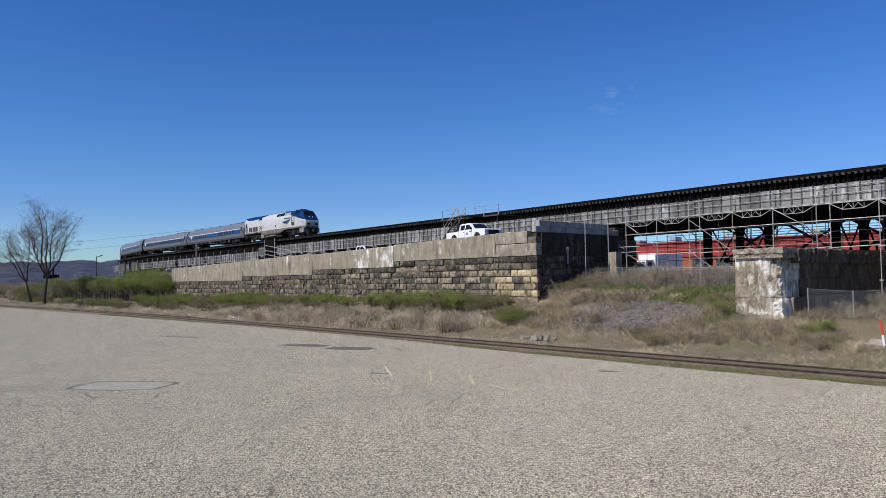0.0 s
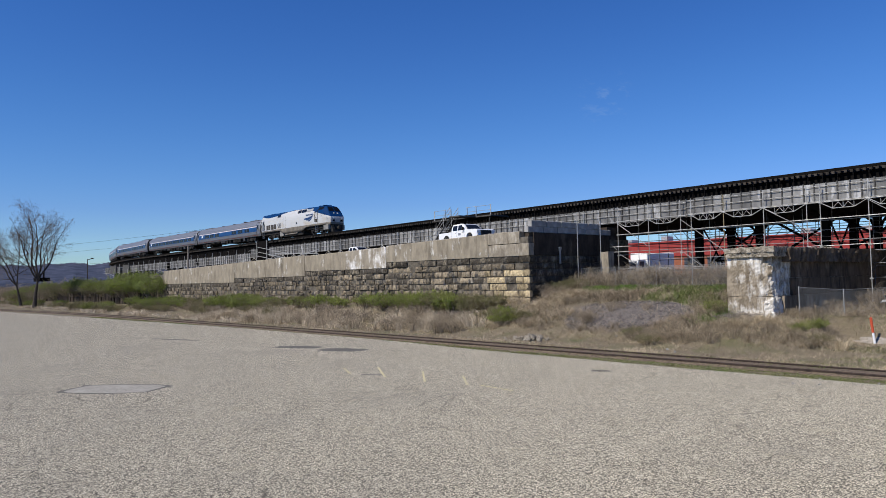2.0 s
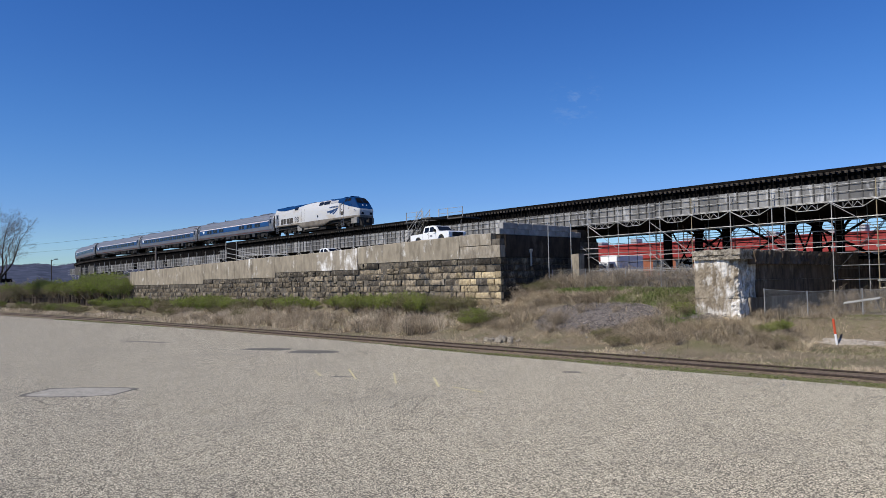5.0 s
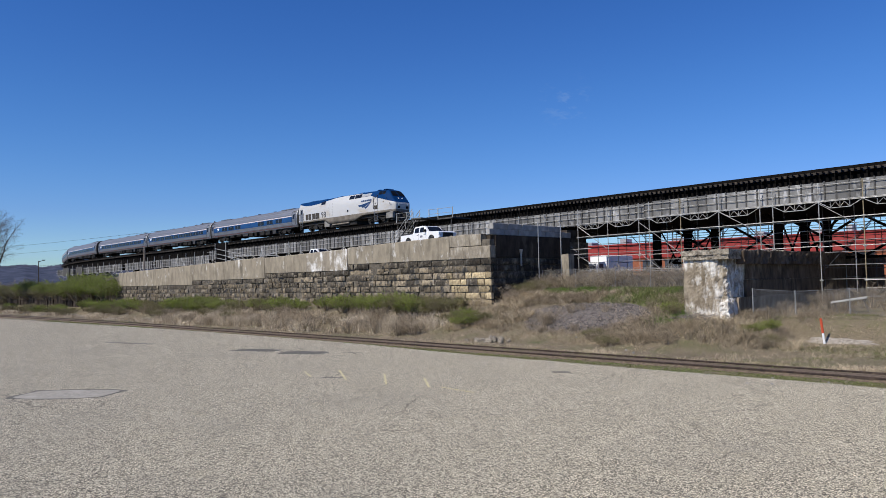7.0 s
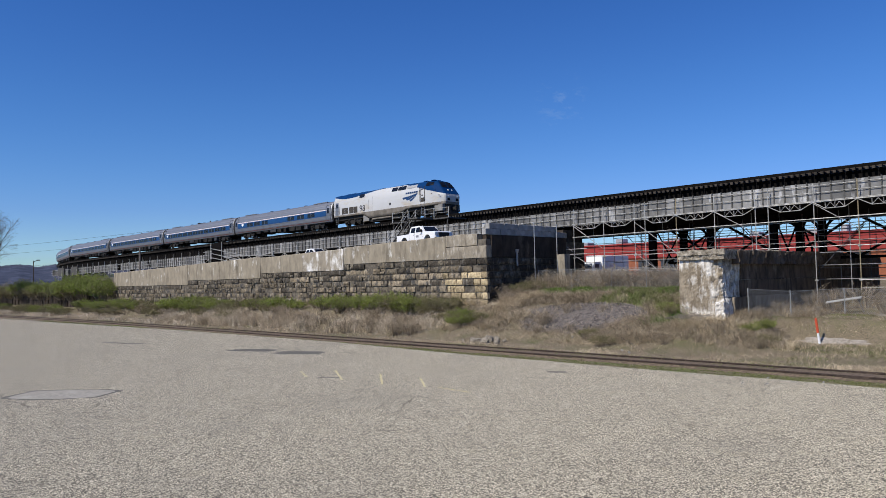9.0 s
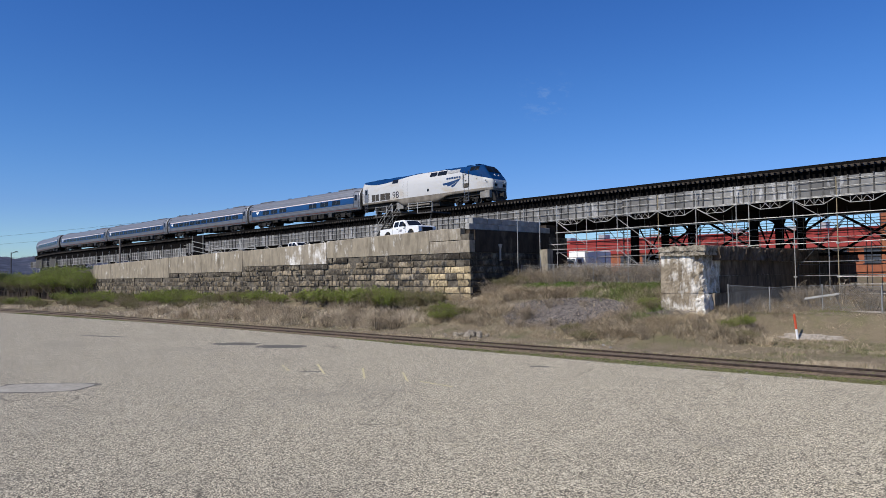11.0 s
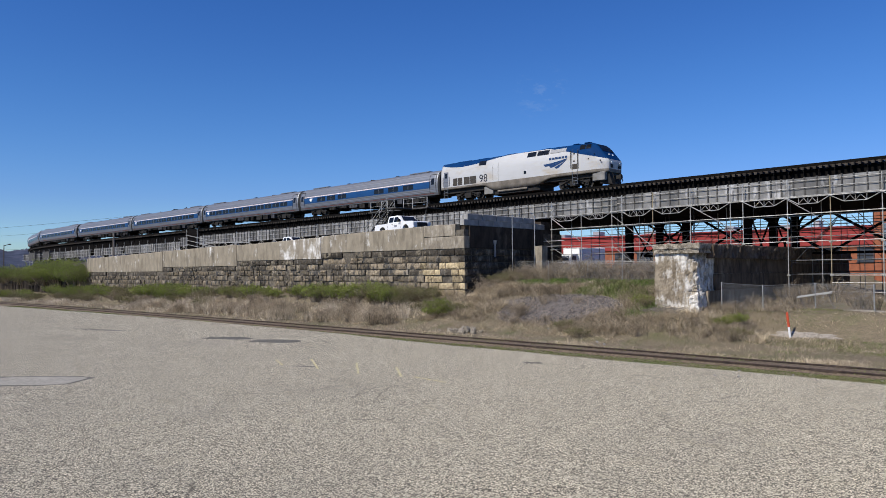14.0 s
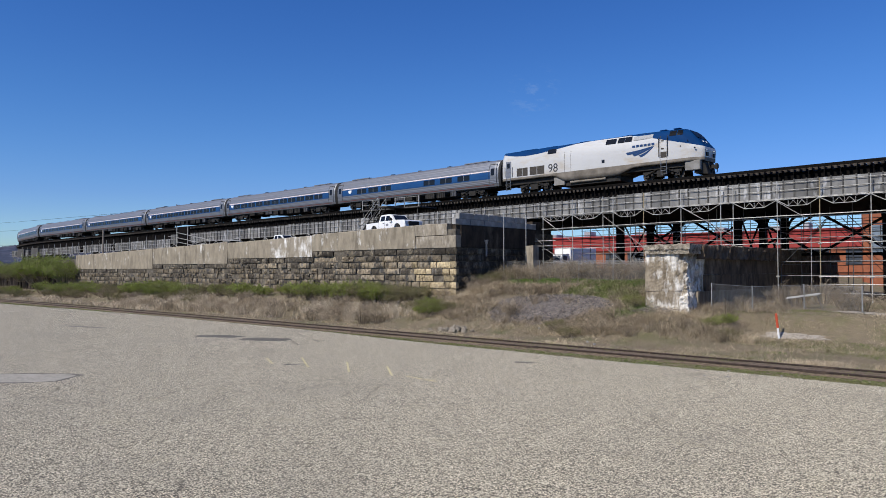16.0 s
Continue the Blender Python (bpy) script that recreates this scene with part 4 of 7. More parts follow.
for x0, x1 in zip(STANDARDS[1:], STANDARDS):
    a, c = line(x0, 0, HOARD_UP)[0].z, line(x1, 0, HOARD_UP)[0].z
    tube("ledger", (x0, FRONT_Y - 0.05, a), (x1, FRONT_Y - 0.05, c))
    tube("ledger", (x0, FRONT_Y - 0.05, a - 1.15), (x1, FRONT_Y - 0.05, c - 1.15), 0.034)
    if x0 > -21 or x1 < -24:
        tube("ledger", (x0, FRONT_Y - 0.05, 5.82), (x1, FRONT_Y - 0.05, 5.88))
    if x1 < -24.5 and x0 > -38 or x0 > -15:
        tube("ledger", (x0, FRONT_Y - 0.05, 4.65 if x1 < -24 else 3.55), (x1, FRONT_Y - 0.05, 4.65 if x1 < -24 else 3.55))
    if x0 > -15:
        for z in (3.05, 2.45):
            tube("ledger", (x0, FRONT_Y - 0.05, z), (x1, FRONT_Y - 0.05, z), 0.026)
    if x1 - x0 < 1.2:
        continue
    w = x1 - x0                                         # light lattice beam under the panels
    b = bmesh.new()
    pts = [(x0, a - 0.02), (x0 + 0.28 * w, a - 0.48), (x0 + 0.72 * w, a - 0.46), (x1, c - 0.02)]
    for p, q in zip(pts, pts[1:]):
        rod(b, (p[0], FRONT_Y - 0.1, p[1]), (q[0], FRONT_Y - 0.1, q[1]), 0.028, 5)
    for u0, u1 in ((0.28, 0.40), (0.40, 0.5), (0.5, 0.60), (0.60, 0.72), (0.5, 0.5), (0.28, 0.28), (0.72, 0.72)):
        z_hi, z_lo = a - 0.08, a - 0.46
        zs = (z_lo, z_hi) if u0 in (0.28, 0.5) else (z_hi, z_lo)
        if u0 == u1:
            zs = (z_lo, z_hi)
        rod(b, (x0 + u0 * w, FRONT_Y - 0.1, zs[0]), (x0 + u1 * w, FRONT_Y - 0.1, zs[1]), 0.02, 4)
    part("lattice_beam", b, M_TUBE, scaffold)
for x0, z0, x1, z1 in ((-36.7, 8.6, -33.8, 6.5), (-39.6, 8.6, -36.8, 6.3), (-36.7, 6.0, -32.0, 3.4), (-30.7, 8.5, -27.2, 5.9), (-24.0, 8.8, -20.2, 6.6), (-30.7, 6.0, -28.0, 4.0),
                       (-17.0, 8.8, -14.3, 7.0), (-36.7, 8.55, -34.9, 7.3)):
    tube("diagonal", (x0, FRONT_Y - 0.12, z0), (x1, FRONT_Y - 0.12, z1), 0.024, M_FENCE)
for z in (6.55, 6.1):
    tube("ledger", (-39.0, FRONT_Y - 0.3, z), (-35.2, FRONT_Y - 0.3, z), 0.034)
# the inner lifts, behind
for y in (55.6, 60.4, 65.5, 70.2):
    for i in range(15):
        x = -3.5 - 2.35 * i - 0.3 * (i % 2)
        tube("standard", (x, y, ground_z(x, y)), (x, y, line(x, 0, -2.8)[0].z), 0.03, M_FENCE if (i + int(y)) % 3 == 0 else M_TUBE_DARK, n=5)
    for z in (3.6, 4.6, 5.5, 6.3, 7.1, 7.8):
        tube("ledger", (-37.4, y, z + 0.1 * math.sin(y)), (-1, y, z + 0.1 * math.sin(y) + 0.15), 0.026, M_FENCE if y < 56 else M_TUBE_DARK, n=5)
    for i in range(7):
        x = -4 - 5.0 * i - (y - 55) * 0.3
        if x > -33:
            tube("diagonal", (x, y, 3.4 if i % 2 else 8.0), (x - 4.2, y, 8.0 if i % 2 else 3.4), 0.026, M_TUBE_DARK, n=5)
for i in range(9):
    x = -5.0 - 3.9 * i
    for z in (4.4, 6.6):
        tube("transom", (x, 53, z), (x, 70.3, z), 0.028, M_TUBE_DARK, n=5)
# along the ramp
for i in range(45):
    s = -40.6 - 3.05 * i
    p = fence_line(s, HOARD_OFF - 0.12, 0)
    hi = fence_line(s, HOARD_OFF - 0.12, HOARD_UP + 1.3)
    foot = wall_top(p.x) - 0.7 if p.x > -150 else ground_z(p.x, p.y)
    tube("standard", (p.x, p.y, foot), hi, 0.034)
    hq = fence_line(s - 3.05, HOARD_OFF - 0.12, HOARD_UP + hoard_step(s))
    h0 = fence_line(s, HOARD_OFF - 0.12, HOARD_UP + hoard_step(s))
    b = bmesh.new()
    m0, m1 = h0.lerp(hq, 0.28) - Vector((0, 0, 0.45)), h0.lerp(hq, 0.72) - Vector((0, 0, 0.45))
    rod(b, h0, m0, 0.03, 5), rod(b, m0, m1, 0.03, 5), rod(b, m1, hq, 0.03, 5)
    part("lattice_beam", b, M_TUBE, scaffold)
    if i % 3 == 1:
        tube("diagonal", (p.x, p.y - 0.1, hi.z - 0.6), (p.x + 1.6, p.y - 1.2, foot + 0.2), 0.03)


# ---- the train ----
def profile(points, z):
    """Half width at a height, along a list of (half width, height)."""
    for (w0, z0), (w1, z1) in zip(points, points[1:]):
        if z0 <= z <= z1:
            return w0 + (w1 - w0) * (z - z0) / (z1 - z0)
    return points[-1][0]


COACH = [(1.36, 1.02), (1.48, 1.35), (1.555, 1.9), (1.56, 2.3), (1.50, 2.8), (1.36, 3.2), (1.12, 3.5), (0.80, 3.70), (0.40, 3.82), (0.0, 3.86)]
LOCO = [(1.47, 0.4), (1.53, 1.4), (1.53, 3.2), (1.40, 3.75), (1.16, 4.15), (0.86, 4.30), (0.4, 4.36), (0.0, 4.38)]


def skin(bm, prof, side, x0, x1, z0, z1, off, nz=4, nx=1, depth=0.0):
    """A patch that follows the curve of a vehicle's side, a little proud of it."""
    rows = []
    for j in range(nz + 1):
        z = z0 + (z1 - z0) * j / nz
        y = side * (profile(prof, z) + off)
        rows.append([bm.verts.new((x0 + (x1 - x0) * i / nx, y, z)) for i in range(nx + 1)])
    for j in range(nz):
        for i in range(nx):
            q = (rows[j][i], rows[j][i + 1], rows[j + 1][i + 1], rows[j + 1][i])
            bm.faces.new(q if side < 0 else q[::-1])


def wheelset(parent, x, r=0.46):
    b = bmesh.new()
    for y in (-0.76, 0.76):
        s = math.copysign(1, y)
        rod(b, (0, y - 0.06, 0), (0, y + 0.06, 0), r, 20)
        rod(b, (0, y + s * 0.06, 0), (0, y + s * 0.10, 0), r * 0.35, 10)
        for i in range(4):
            a = i * 1.5708
            box(b, -0.05, 0.05, y + s * 0.06 - 0.02, y + s * 0.06 + 0.02, 0.2, 0.36, Matrix.Rotation(a, 4, "Y"))
    rod(b, (0, -0.8, 0), (0, 0.8, 0), 0.09, 8)
    w = part("wheelset", b, M_WHEEL, parent)
    w.location = (x, 0, r)
    return w


WHEELS = []


def bogie(parent, x, base, r):
    b = bmesh.new()
    for s in (-1, 1):
        y0, y1 = (0.92, 1.12) if s > 0 else (-1.12, -0.92)
        box(b, -base / 2 - 0.35, base / 2 + 0.35, y0, y1, 0.62, 0.86)
        box(b, -0.45, 0.45, y0 - 0.06 * (s < 0), y1 + 0.06 * (s > 0), 0.34, 0.98)
        for e in (-1, 1):
            box(b, e * base / 2 - 0.2, e * base / 2 + 0.2, y0 - 0.05, y1 + 0.05, 0.3, 0.72)
            rod(b, (e * (base / 2 - 0.45), s * 1.05, 0.45), (e * (base / 2 - 0.45), s * 1.05, 0.9), 0.13, 8)
            rod(b, (e * 0.4, s * 1.22, 0.95), (e * (base / 2 + 0.1), s * 1.22, 0.5), 0.045, 5)
    box(b, -0.3, 0.3, -1.1, 1.1, 0.55, 1.0)
    bg = part("bogie", b, M_UNDER, parent)
    bg.location = (x, 0, 0)
    for e in (-1, 1):
        WHEELS.append((wheelset(bg, e * base / 2, r), e * base / 2, r))
    return bg


def mark_shape(bm, x0, x1, y, pts):
    """A flat figure on the side, from fractions of its width and heights in metres."""
    bm.faces.new([bm.verts.new((x0 + (x1 - x0) * u, y, z)) for u, z in pts])


def lettering(text, size, parent, m, mat):
    cu = bpy.data.curves.new("number", "FONT")
    cu.body, cu.size, cu.extrude = text, size, 0.004
    ob = bpy.data.objects.new("number", cu)
    scene.collection.objects.link(ob)
    me = bpy.data.meshes.new_from_object(ob.evaluated_get(bpy.context.evaluated_depsgraph_get()))
    bpy.data.objects.remove(ob)
    me.materials.clear()
    me.materials.append(mat)
    o = new("number", me)
    o.parent = parent
    o.matrix_basis = m
    return o


NOSE = [(1.3, 10.28), (2.4, 10.36), (3.1, 9.78), (3.6, 9.38), (4.0, 8.98), (4.25, 8.50), (4.38, 7.95)]


def nose_x(z):
    """How far forward the body reaches at a height: upright below, then a long raked slope up to the roof."""
    if z < 1.3:
        return 10.15
    for (z0, x0), (z1, x1) in zip(NOSE, NOSE[1:]):
        if z <= z1:
            return x0 + (x1 - x0) * (z - z0) / (z1 - z0)
    return NOSE[-1][1]


def body_w(x, z):
    """Half width of the body at a place along it and a height; the nose is drawn in."""
    u = (x + 10.2) / (nose_x(z) + 10.2)
    return profile(LOCO, z) * (1 - 0.34 * smooth01(0.94, 1.02, u) - 0.03 * smooth01(0.02, 0.0, u))


def blue_edge(x):
    """The lower edge of the blue paint along the side."""
    if x < -7.0:
        return 3.66 + 0.42 * ((-7.0 - x) / 3.3) ** 2
    if x < 1.0:
        return 3.66 + 0.60 * smooth01(-7.0, 1.0, x)
    if x < 5.0:
        return 4.26 - 0.06 * smooth01(1.0, 5.0, x)
    return 4.20 - 1.75 * ((x - 5.0) / 5.4)


def sill(x):
    return 1.38 if x < -4.3 else 1.38 - 0.62 * smooth01(-4.3, -2.6, x) if x < 0 else 0.76 + 0.56 * smooth01(2.3, 4.6, x)


def build_locomotive():
    loco = thing("locomotive", "white and blue diesel passenger locomotive with grimy skirts", "locomotive")
    lower, upper, skirt = bmesh.new(), bmesh.new(), bmesh.new()
    N = 72
    for side in (-1, 1):
        lo, hi, sk = [], [], []
        for i in range(N + 1):
            u = i / N
            def pt(z):
                x = -10.2 + u * (nose_x(z) + 10.2)
                return (x, side * body_w(x, z), z)
            xm = -10.2 + u * 20.5
            zb, zs = blue_edge(xm), sill(xm)
            za = max(zs + 0.02, 1.62)
            sk.append([skirt.verts.new(pt(z)) for z in (zs, (zs + za) / 2, za)])
            lo.append([lower.verts.new(pt(za + (zb - za) * k / 4)) for k in range(5)])
            hi.append([upper.verts.new(pt(zb + (4.38 - zb) * k / 7)) for k in range(8)])
        for bmx, cols in ((lower, lo), (upper, hi), (skirt, sk)):
            for a, c in zip(cols, cols[1:]):
                for k in range(len(a) - 1):
                    q = (a[k], c[k], c[k + 1], a[k + 1])
                    f = bmx.faces.new(q if side < 0 else q[::-1])
                    f.smooth = True
        if side < 0:
            ends = (lo, hi, sk)
        else:
            for bmx, cols, mine in ((lower, ends[0], lo), (upper, ends[1], hi), (skirt, ends[2], sk)):
                for e in (0, -1):
                    for k in range(len(mine[0]) - 1):
                        q = (cols[e][k], mine[e][k], mine[e][k + 1], cols[e][k + 1])
                        bmx.faces.new(q if e else q[::-1])
            for k in range(N):
                skirt.faces.new((ends[2][k][0], sk[k][0], sk[k + 1][0], ends[2][k + 1][0]))
    part("lower_body", lower, M_BODY, loco, "silver-white painted body side")
    part("roof", upper, M_LOCO_BLUE, loco, "deep blue roof and nose band")
    part("skirt", skirt, M_SKIRT, loco, "brown-stained lower skirt")
    # the face: a split windscreen on the slope, lamps and a black number board at the knee
    for s in (-1, 1):
        b = bmesh.new()
        rows = []
        for z in (3.32, 3.6, 3.8, 4.02):
            rows.append([b.verts.new((nose_x(z) + 0.03, s * yy * body_w(nose_x(z), z), z + 0.02)) for yy in (0.06, 0.93)])
        for a, c in zip(rows, rows[1:]):
            q = (a[0], a[1], c[1], c[0])
            b.faces.new(q if s > 0 else q[::-1])
        part("windscreen", b, M_SCREEN, loco, "dark sloping windscreen")
        for z, r in ((2.2, 0.085),):
            b = bmesh.new()
            rod(b, (nose_x(z) - 0.03, s * 0.72, z), (nose_x(z) + 0.05, s * 0.72, z), r, 12)
            part("headlight", b, M_LAMP, loco)
        b = bmesh.new()
        box(b, 10.30, 10.39, min(s * 0.5, s * 0.85), max(s * 0.5, s * 0.85), 1.72, 2.02)
        part("lamp_recess", b, M_SCREEN, loco)
        b = bmesh.new()
        rod(b, (nose_x(3.0) + 0.01, s * 0.3, 3.0), (nose_x(3.0) + 0.04, s * 0.3, 3.02), 0.11, 5)
        part("nose_badge", b, M_WHITE, loco)
        # cab side window, doors, handrails, louvres, windows
        b = bmesh.new()
        for x0, x1, lean in ((7.45, 8.05, 0.0), (8.12, 8.62, 0.12)):
            rows = []
            for k in range(6):
                z = 3.62 + 0.09 * k
                rows.append([b.verts.new((x, s * (body_w(x, z) + 0.018), z)) for x in (x0, (x0 + x1) / 2, x1 - lean * k / 5)])
            for a, c in zip(rows, rows[1:]):
                for k in range(2):
                    q = (a[k], a[k + 1], c[k + 1], c[k])
                    b.faces.new(q if s < 0 else q[::-1])
        part("cab_window", b, M_SCREEN, loco)
        for x in (6.55, 7.33):
            b = bmesh.new()
            rod(b, (x, s * 1.60, 1.95), (x, s * 1.60, 3.55), 0.03, 5)
            rod(b, (x, s * 1.50, 1.95), (x, s * 1.60, 1.95), 0.03, 5)
            rod(b, (x, s * 1.50, 3.55), (x, s * 1.60, 3.55), 0.03, 5)
            part("handrail", b, M_UNDER, loco)
        for x in (-9.85, -8.95):
            b = bmesh.new()
            rod(b, (x, s * 1.58, 1.75), (x, s * 1.58, 2.75), 0.025, 5)
            part("handrail", b, M_UNDER, loco)
        b = bmesh.new()
        for x0, x1, z0, z1 in ((6.62, 6.66, 1.62, 3.75), (7.24, 7.28, 1.62, 3.75), (6.75, 6.98, 2.55, 2.68), (6.75, 6.98, 3.25, 3.36), (6.68, 7.22, 1.85, 2.35)):
            skin(b, LOCO, s, x0, x1, z0, z1, 0.006)
        part("door_seam", b, M_LOUVRE, loco)
        b = bmesh.new()
        skin(b, LOCO, s, -9.75, -9.1, 1.64, 3.28, 0.004)
        part("rear_door", b, M_STAINLESS, loco)
        b = bmesh.new()
        skin(b, LOCO, s, -9.6, -9.25, 2.62, 3.12, 0.009)
        part("door_window", b, M_GLASS, loco)
        for x0, x1 in ((-8.45, -7.05), (-6.9, -5.1)):
            b = bmesh.new()
            skin(b, LOCO, s, x0, x1, 1.70, 2.50, 0.006)
            part("louvre", b, M_LOUVRE, loco)
            for xm in (x0, (x0 + x1) / 2 - 0.02, x1 - 0.04):
                b = bmesh.new()
                skin(b, LOCO, s, xm, xm + 0.05, 1.68, 2.52, 0.012)
                part("louvre_frame", b, M_BODY, loco)
        for x0, x1 in ((1.42, 2.42), (2.62, 3.28), (3.34, 3.96)):
            b = bmesh.new()
            skin(b, LOCO, s, x0, x1, 3.62, 4.10, 0.008)
            part("intake", b, M_GLASS, loco)
        b = bmesh.new()
        skin(b, LOCO, s, -4.8, -3.85, 3.52, 3.98, 0.008)
        part("intake", b, M_GLASS, loco)
        b = bmesh.new()
        skin(b, LOCO, s, 4.15, 5.95, 3.66, 4.02, 0.008)
        part("vent_grille", b, material("pale_grille", (0.42, 0.42, 0.41), (0.2, 0.2, 0.2), 20, 2, 0.6), loco)
        b = bmesh.new()
        skin(b, LOCO, s, -2.9, -2.87, 1.64, 3.5, 0.004)
        skin(b, LOCO, s, -2.2, -2.17, 1.64, 3.5, 0.004)
        part("panel_seam", b, M_LOUVRE, loco)
        for x, z, ww in ((1.05, 2.02, 0.3), (8.4, 2.6, 0.1), (9.0, 3.0, 0.1), (9.6, 2.3, 0.14)):
            b = bmesh.new()
            skin(b, LOCO, s, x - 0.0, x + ww, z, z + ww, 0.008)
            part("fitting", b, M_GLASS, loco)
        # plain shapes in place of the maker's mark: a word-long bar and three swept blades
        y = s * 1.545
        sx = (lambda u: u) if s < 0 else (lambda u: 1 - u)
        b = bmesh.new()
        for k in range(6):
            f = [b.verts.new((4.08 + k * 0.36 + dx, y, z)) for dx, z in ((0, 3.03), (0.27, 3.03), (0.27, 3.22), (0, 3.22))]
            b.faces.new(f if s < 0 else f[::-1])
        part("word_bar", b, M_DECAL, loco)
        b = bmesh.new()
        for k in range(3):
            xa, wa = 3.62 + 0.62 * k, 0.52
            last = None
            for i in range(9):
                u = i / 8
                x = xa + (6.15 - xa) * u
                z = 2.55 - 0.17 * k + (2.97 - 2.55 + 0.17 * k) * u ** 1.5
                h = (0.30 - 0.02 * k) * (1 - u) ** 0.9 * (0.75 + 0.25 * u) + 0.012
                now = (b.verts.new((x, y, z - h / 2)), b.verts.new((x + (1 - u) * -0.18, y, z + h / 2)))
                if last:
                    q = (last[0], now[0], now[1], last[1])
                    b.faces.new(q if s < 0 else q[::-1])
                last = now
        part("emblem", b, M_DECAL, loco)
        m = Matrix.Translation((-4.72 if s < 0 else -3.4, s * 1.54, 1.76)) @ (Matrix.Rotation(radians(90), 4, "X") if s < 0 else Matrix.Rotation(radians(180), 4, "Z") @ Matrix.Rotation(radians(90), 4, "X"))
        lettering("98", 1.13, loco, m, M_NUMBER)
        # ladders
        for x in (6.95, -9.45):
            b = bmesh.new()
            for dx in (-0.25, 0.25):
                rod(b, (x + dx, s * 1.50, 0.42), (x + dx, s * 1.55, 1.62), 0.025, 5)
            for k in range(4):
                box(b, x - 0.25, x + 0.25, s * 1.53 - 0.06, s * 1.53 + 0.06, 0.45 + 0.31 * k, 0.48 + 0.31 * k)
            part("ladder", b, M_STAINLESS, loco)
        b = bmesh.new()
        box(b, 8.75, 10.05, min(s * 1.0, s * 1.45), max(s * 1.0, s * 1.45), 0.55, 1.36)
        bmesh.ops.bevel(b, geom=b.edges[:], offset=0.05, segments=1, affect="EDGES")
        part("sandbox", b, M_BOXGREY, loco)
    b = bmesh.new()
    loft(b, [[(x, y * w, z) for y, z in ((-1, 0.32), (-1.0, 1.05), (1.0, 1.05), (1, 0.32))] for x, w in ((-3.0, 1.2), (-2.7, 1.34), (2.3, 1.34), (2.7, 1.2))])
    part("fuel_tank", b, M_UNDER, loco)
    b = bmesh.new()
    rod(b, (-2.3, -1.42, 0.62), (1.4, -1.42, 0.62), 0.11, 10)
    part("air_tank", b, M_SKIRT, loco)
    b = bmesh.new()
    box(b, -4.1, -2.95, -1.45, 1.45, 0.45, 1.2)
    part("battery_box", b, M_BOXGREY, loco)
    b = bmesh.new()
    loft(b, [[(9.5, -1.3, 0.3), (9.5, 1.3, 0.3), (9.5, 1.3, 1.4), (9.5, -1.3, 1.4)], [(10.45, -0.8, 0.22), (10.45, 0.8, 0.22), (10.15, 0.95, 1.4), (10.15, -0.95, 1.4)]])
    part("pilot", b, M_UNDER, loco)
    b = bmesh.new()
    box(b, 10.2, 10.95, -0.16, 0.16, 0.72, 1.02)
    rod(b, (10.85, -0.05, 0.62), (10.85, -0.05, 1.12), 0.12, 8)
    for y in (-0.75, 0.75):
        rod(b, (10.45, y, 1.2), (10.6, y, 0.6), 0.035, 5)
        rod(b, (10.6, y, 0.6), (10.62, y * 0.7, 0.45), 0.035, 5)
    part("coupler", b, M_UNDER, loco)
    b = bmesh.new()
    box(b, -10.1, 9.8, -1.25, 1.25, 0.95, 1.45)
    part("underframe", b, M_UNDER, loco)
    for x0, x1, h in ((-8.6, -6.6, 0.10), (-1.8, -0.6, 0.12), (3.0, 3.6, 0.10), (6.2, 6.8, 0.12), (-5.6, -4.2, 0.06), (7.4, 8.0, 0.10)):
        b = bmesh.new()
        box(b, x0, x1, -0.6, 0.6, 4.30, 4.35 + 0.5 * h)
        bmesh.ops.bevel(b, geom=b.edges[:], offset=0.04, segments=1, affect="EDGES")
        part("roof_hatch", b, M_LOCO_BLUE, loco)
    bogie(loco, -6.6, 2.75, 0.51)
    bogie(loco, 6.6, 2.75, 0.51)
    return loco


def fluted(prof):
    """The outline of a coach with ribs rolled into its lower side and its roof."""
    out, k = [prof[0]], 0
    for (w0, z0), (w1, z1) in zip(prof, prof[1:]):
        ln = math.hypot(w1 - w0, z1 - z0)
        nw, nz = (z1 - z0) / ln, -(w1 - w0) / ln
        n = max(1, round(ln / 0.075))
        for i in range(1, n + 1):
            f = i / n
            w, z = w0 + (w1 - w0) * f, z0 + (z1 - z0) * f
            k += 1
            d = (0.007 if k % 2 else -0.007) if (1.28 < z < 1.72 or z > 2.78) and w > 0.05 else 0.0
            out.append((max(0.0, w + nw * d), z + nz * d))
    return out


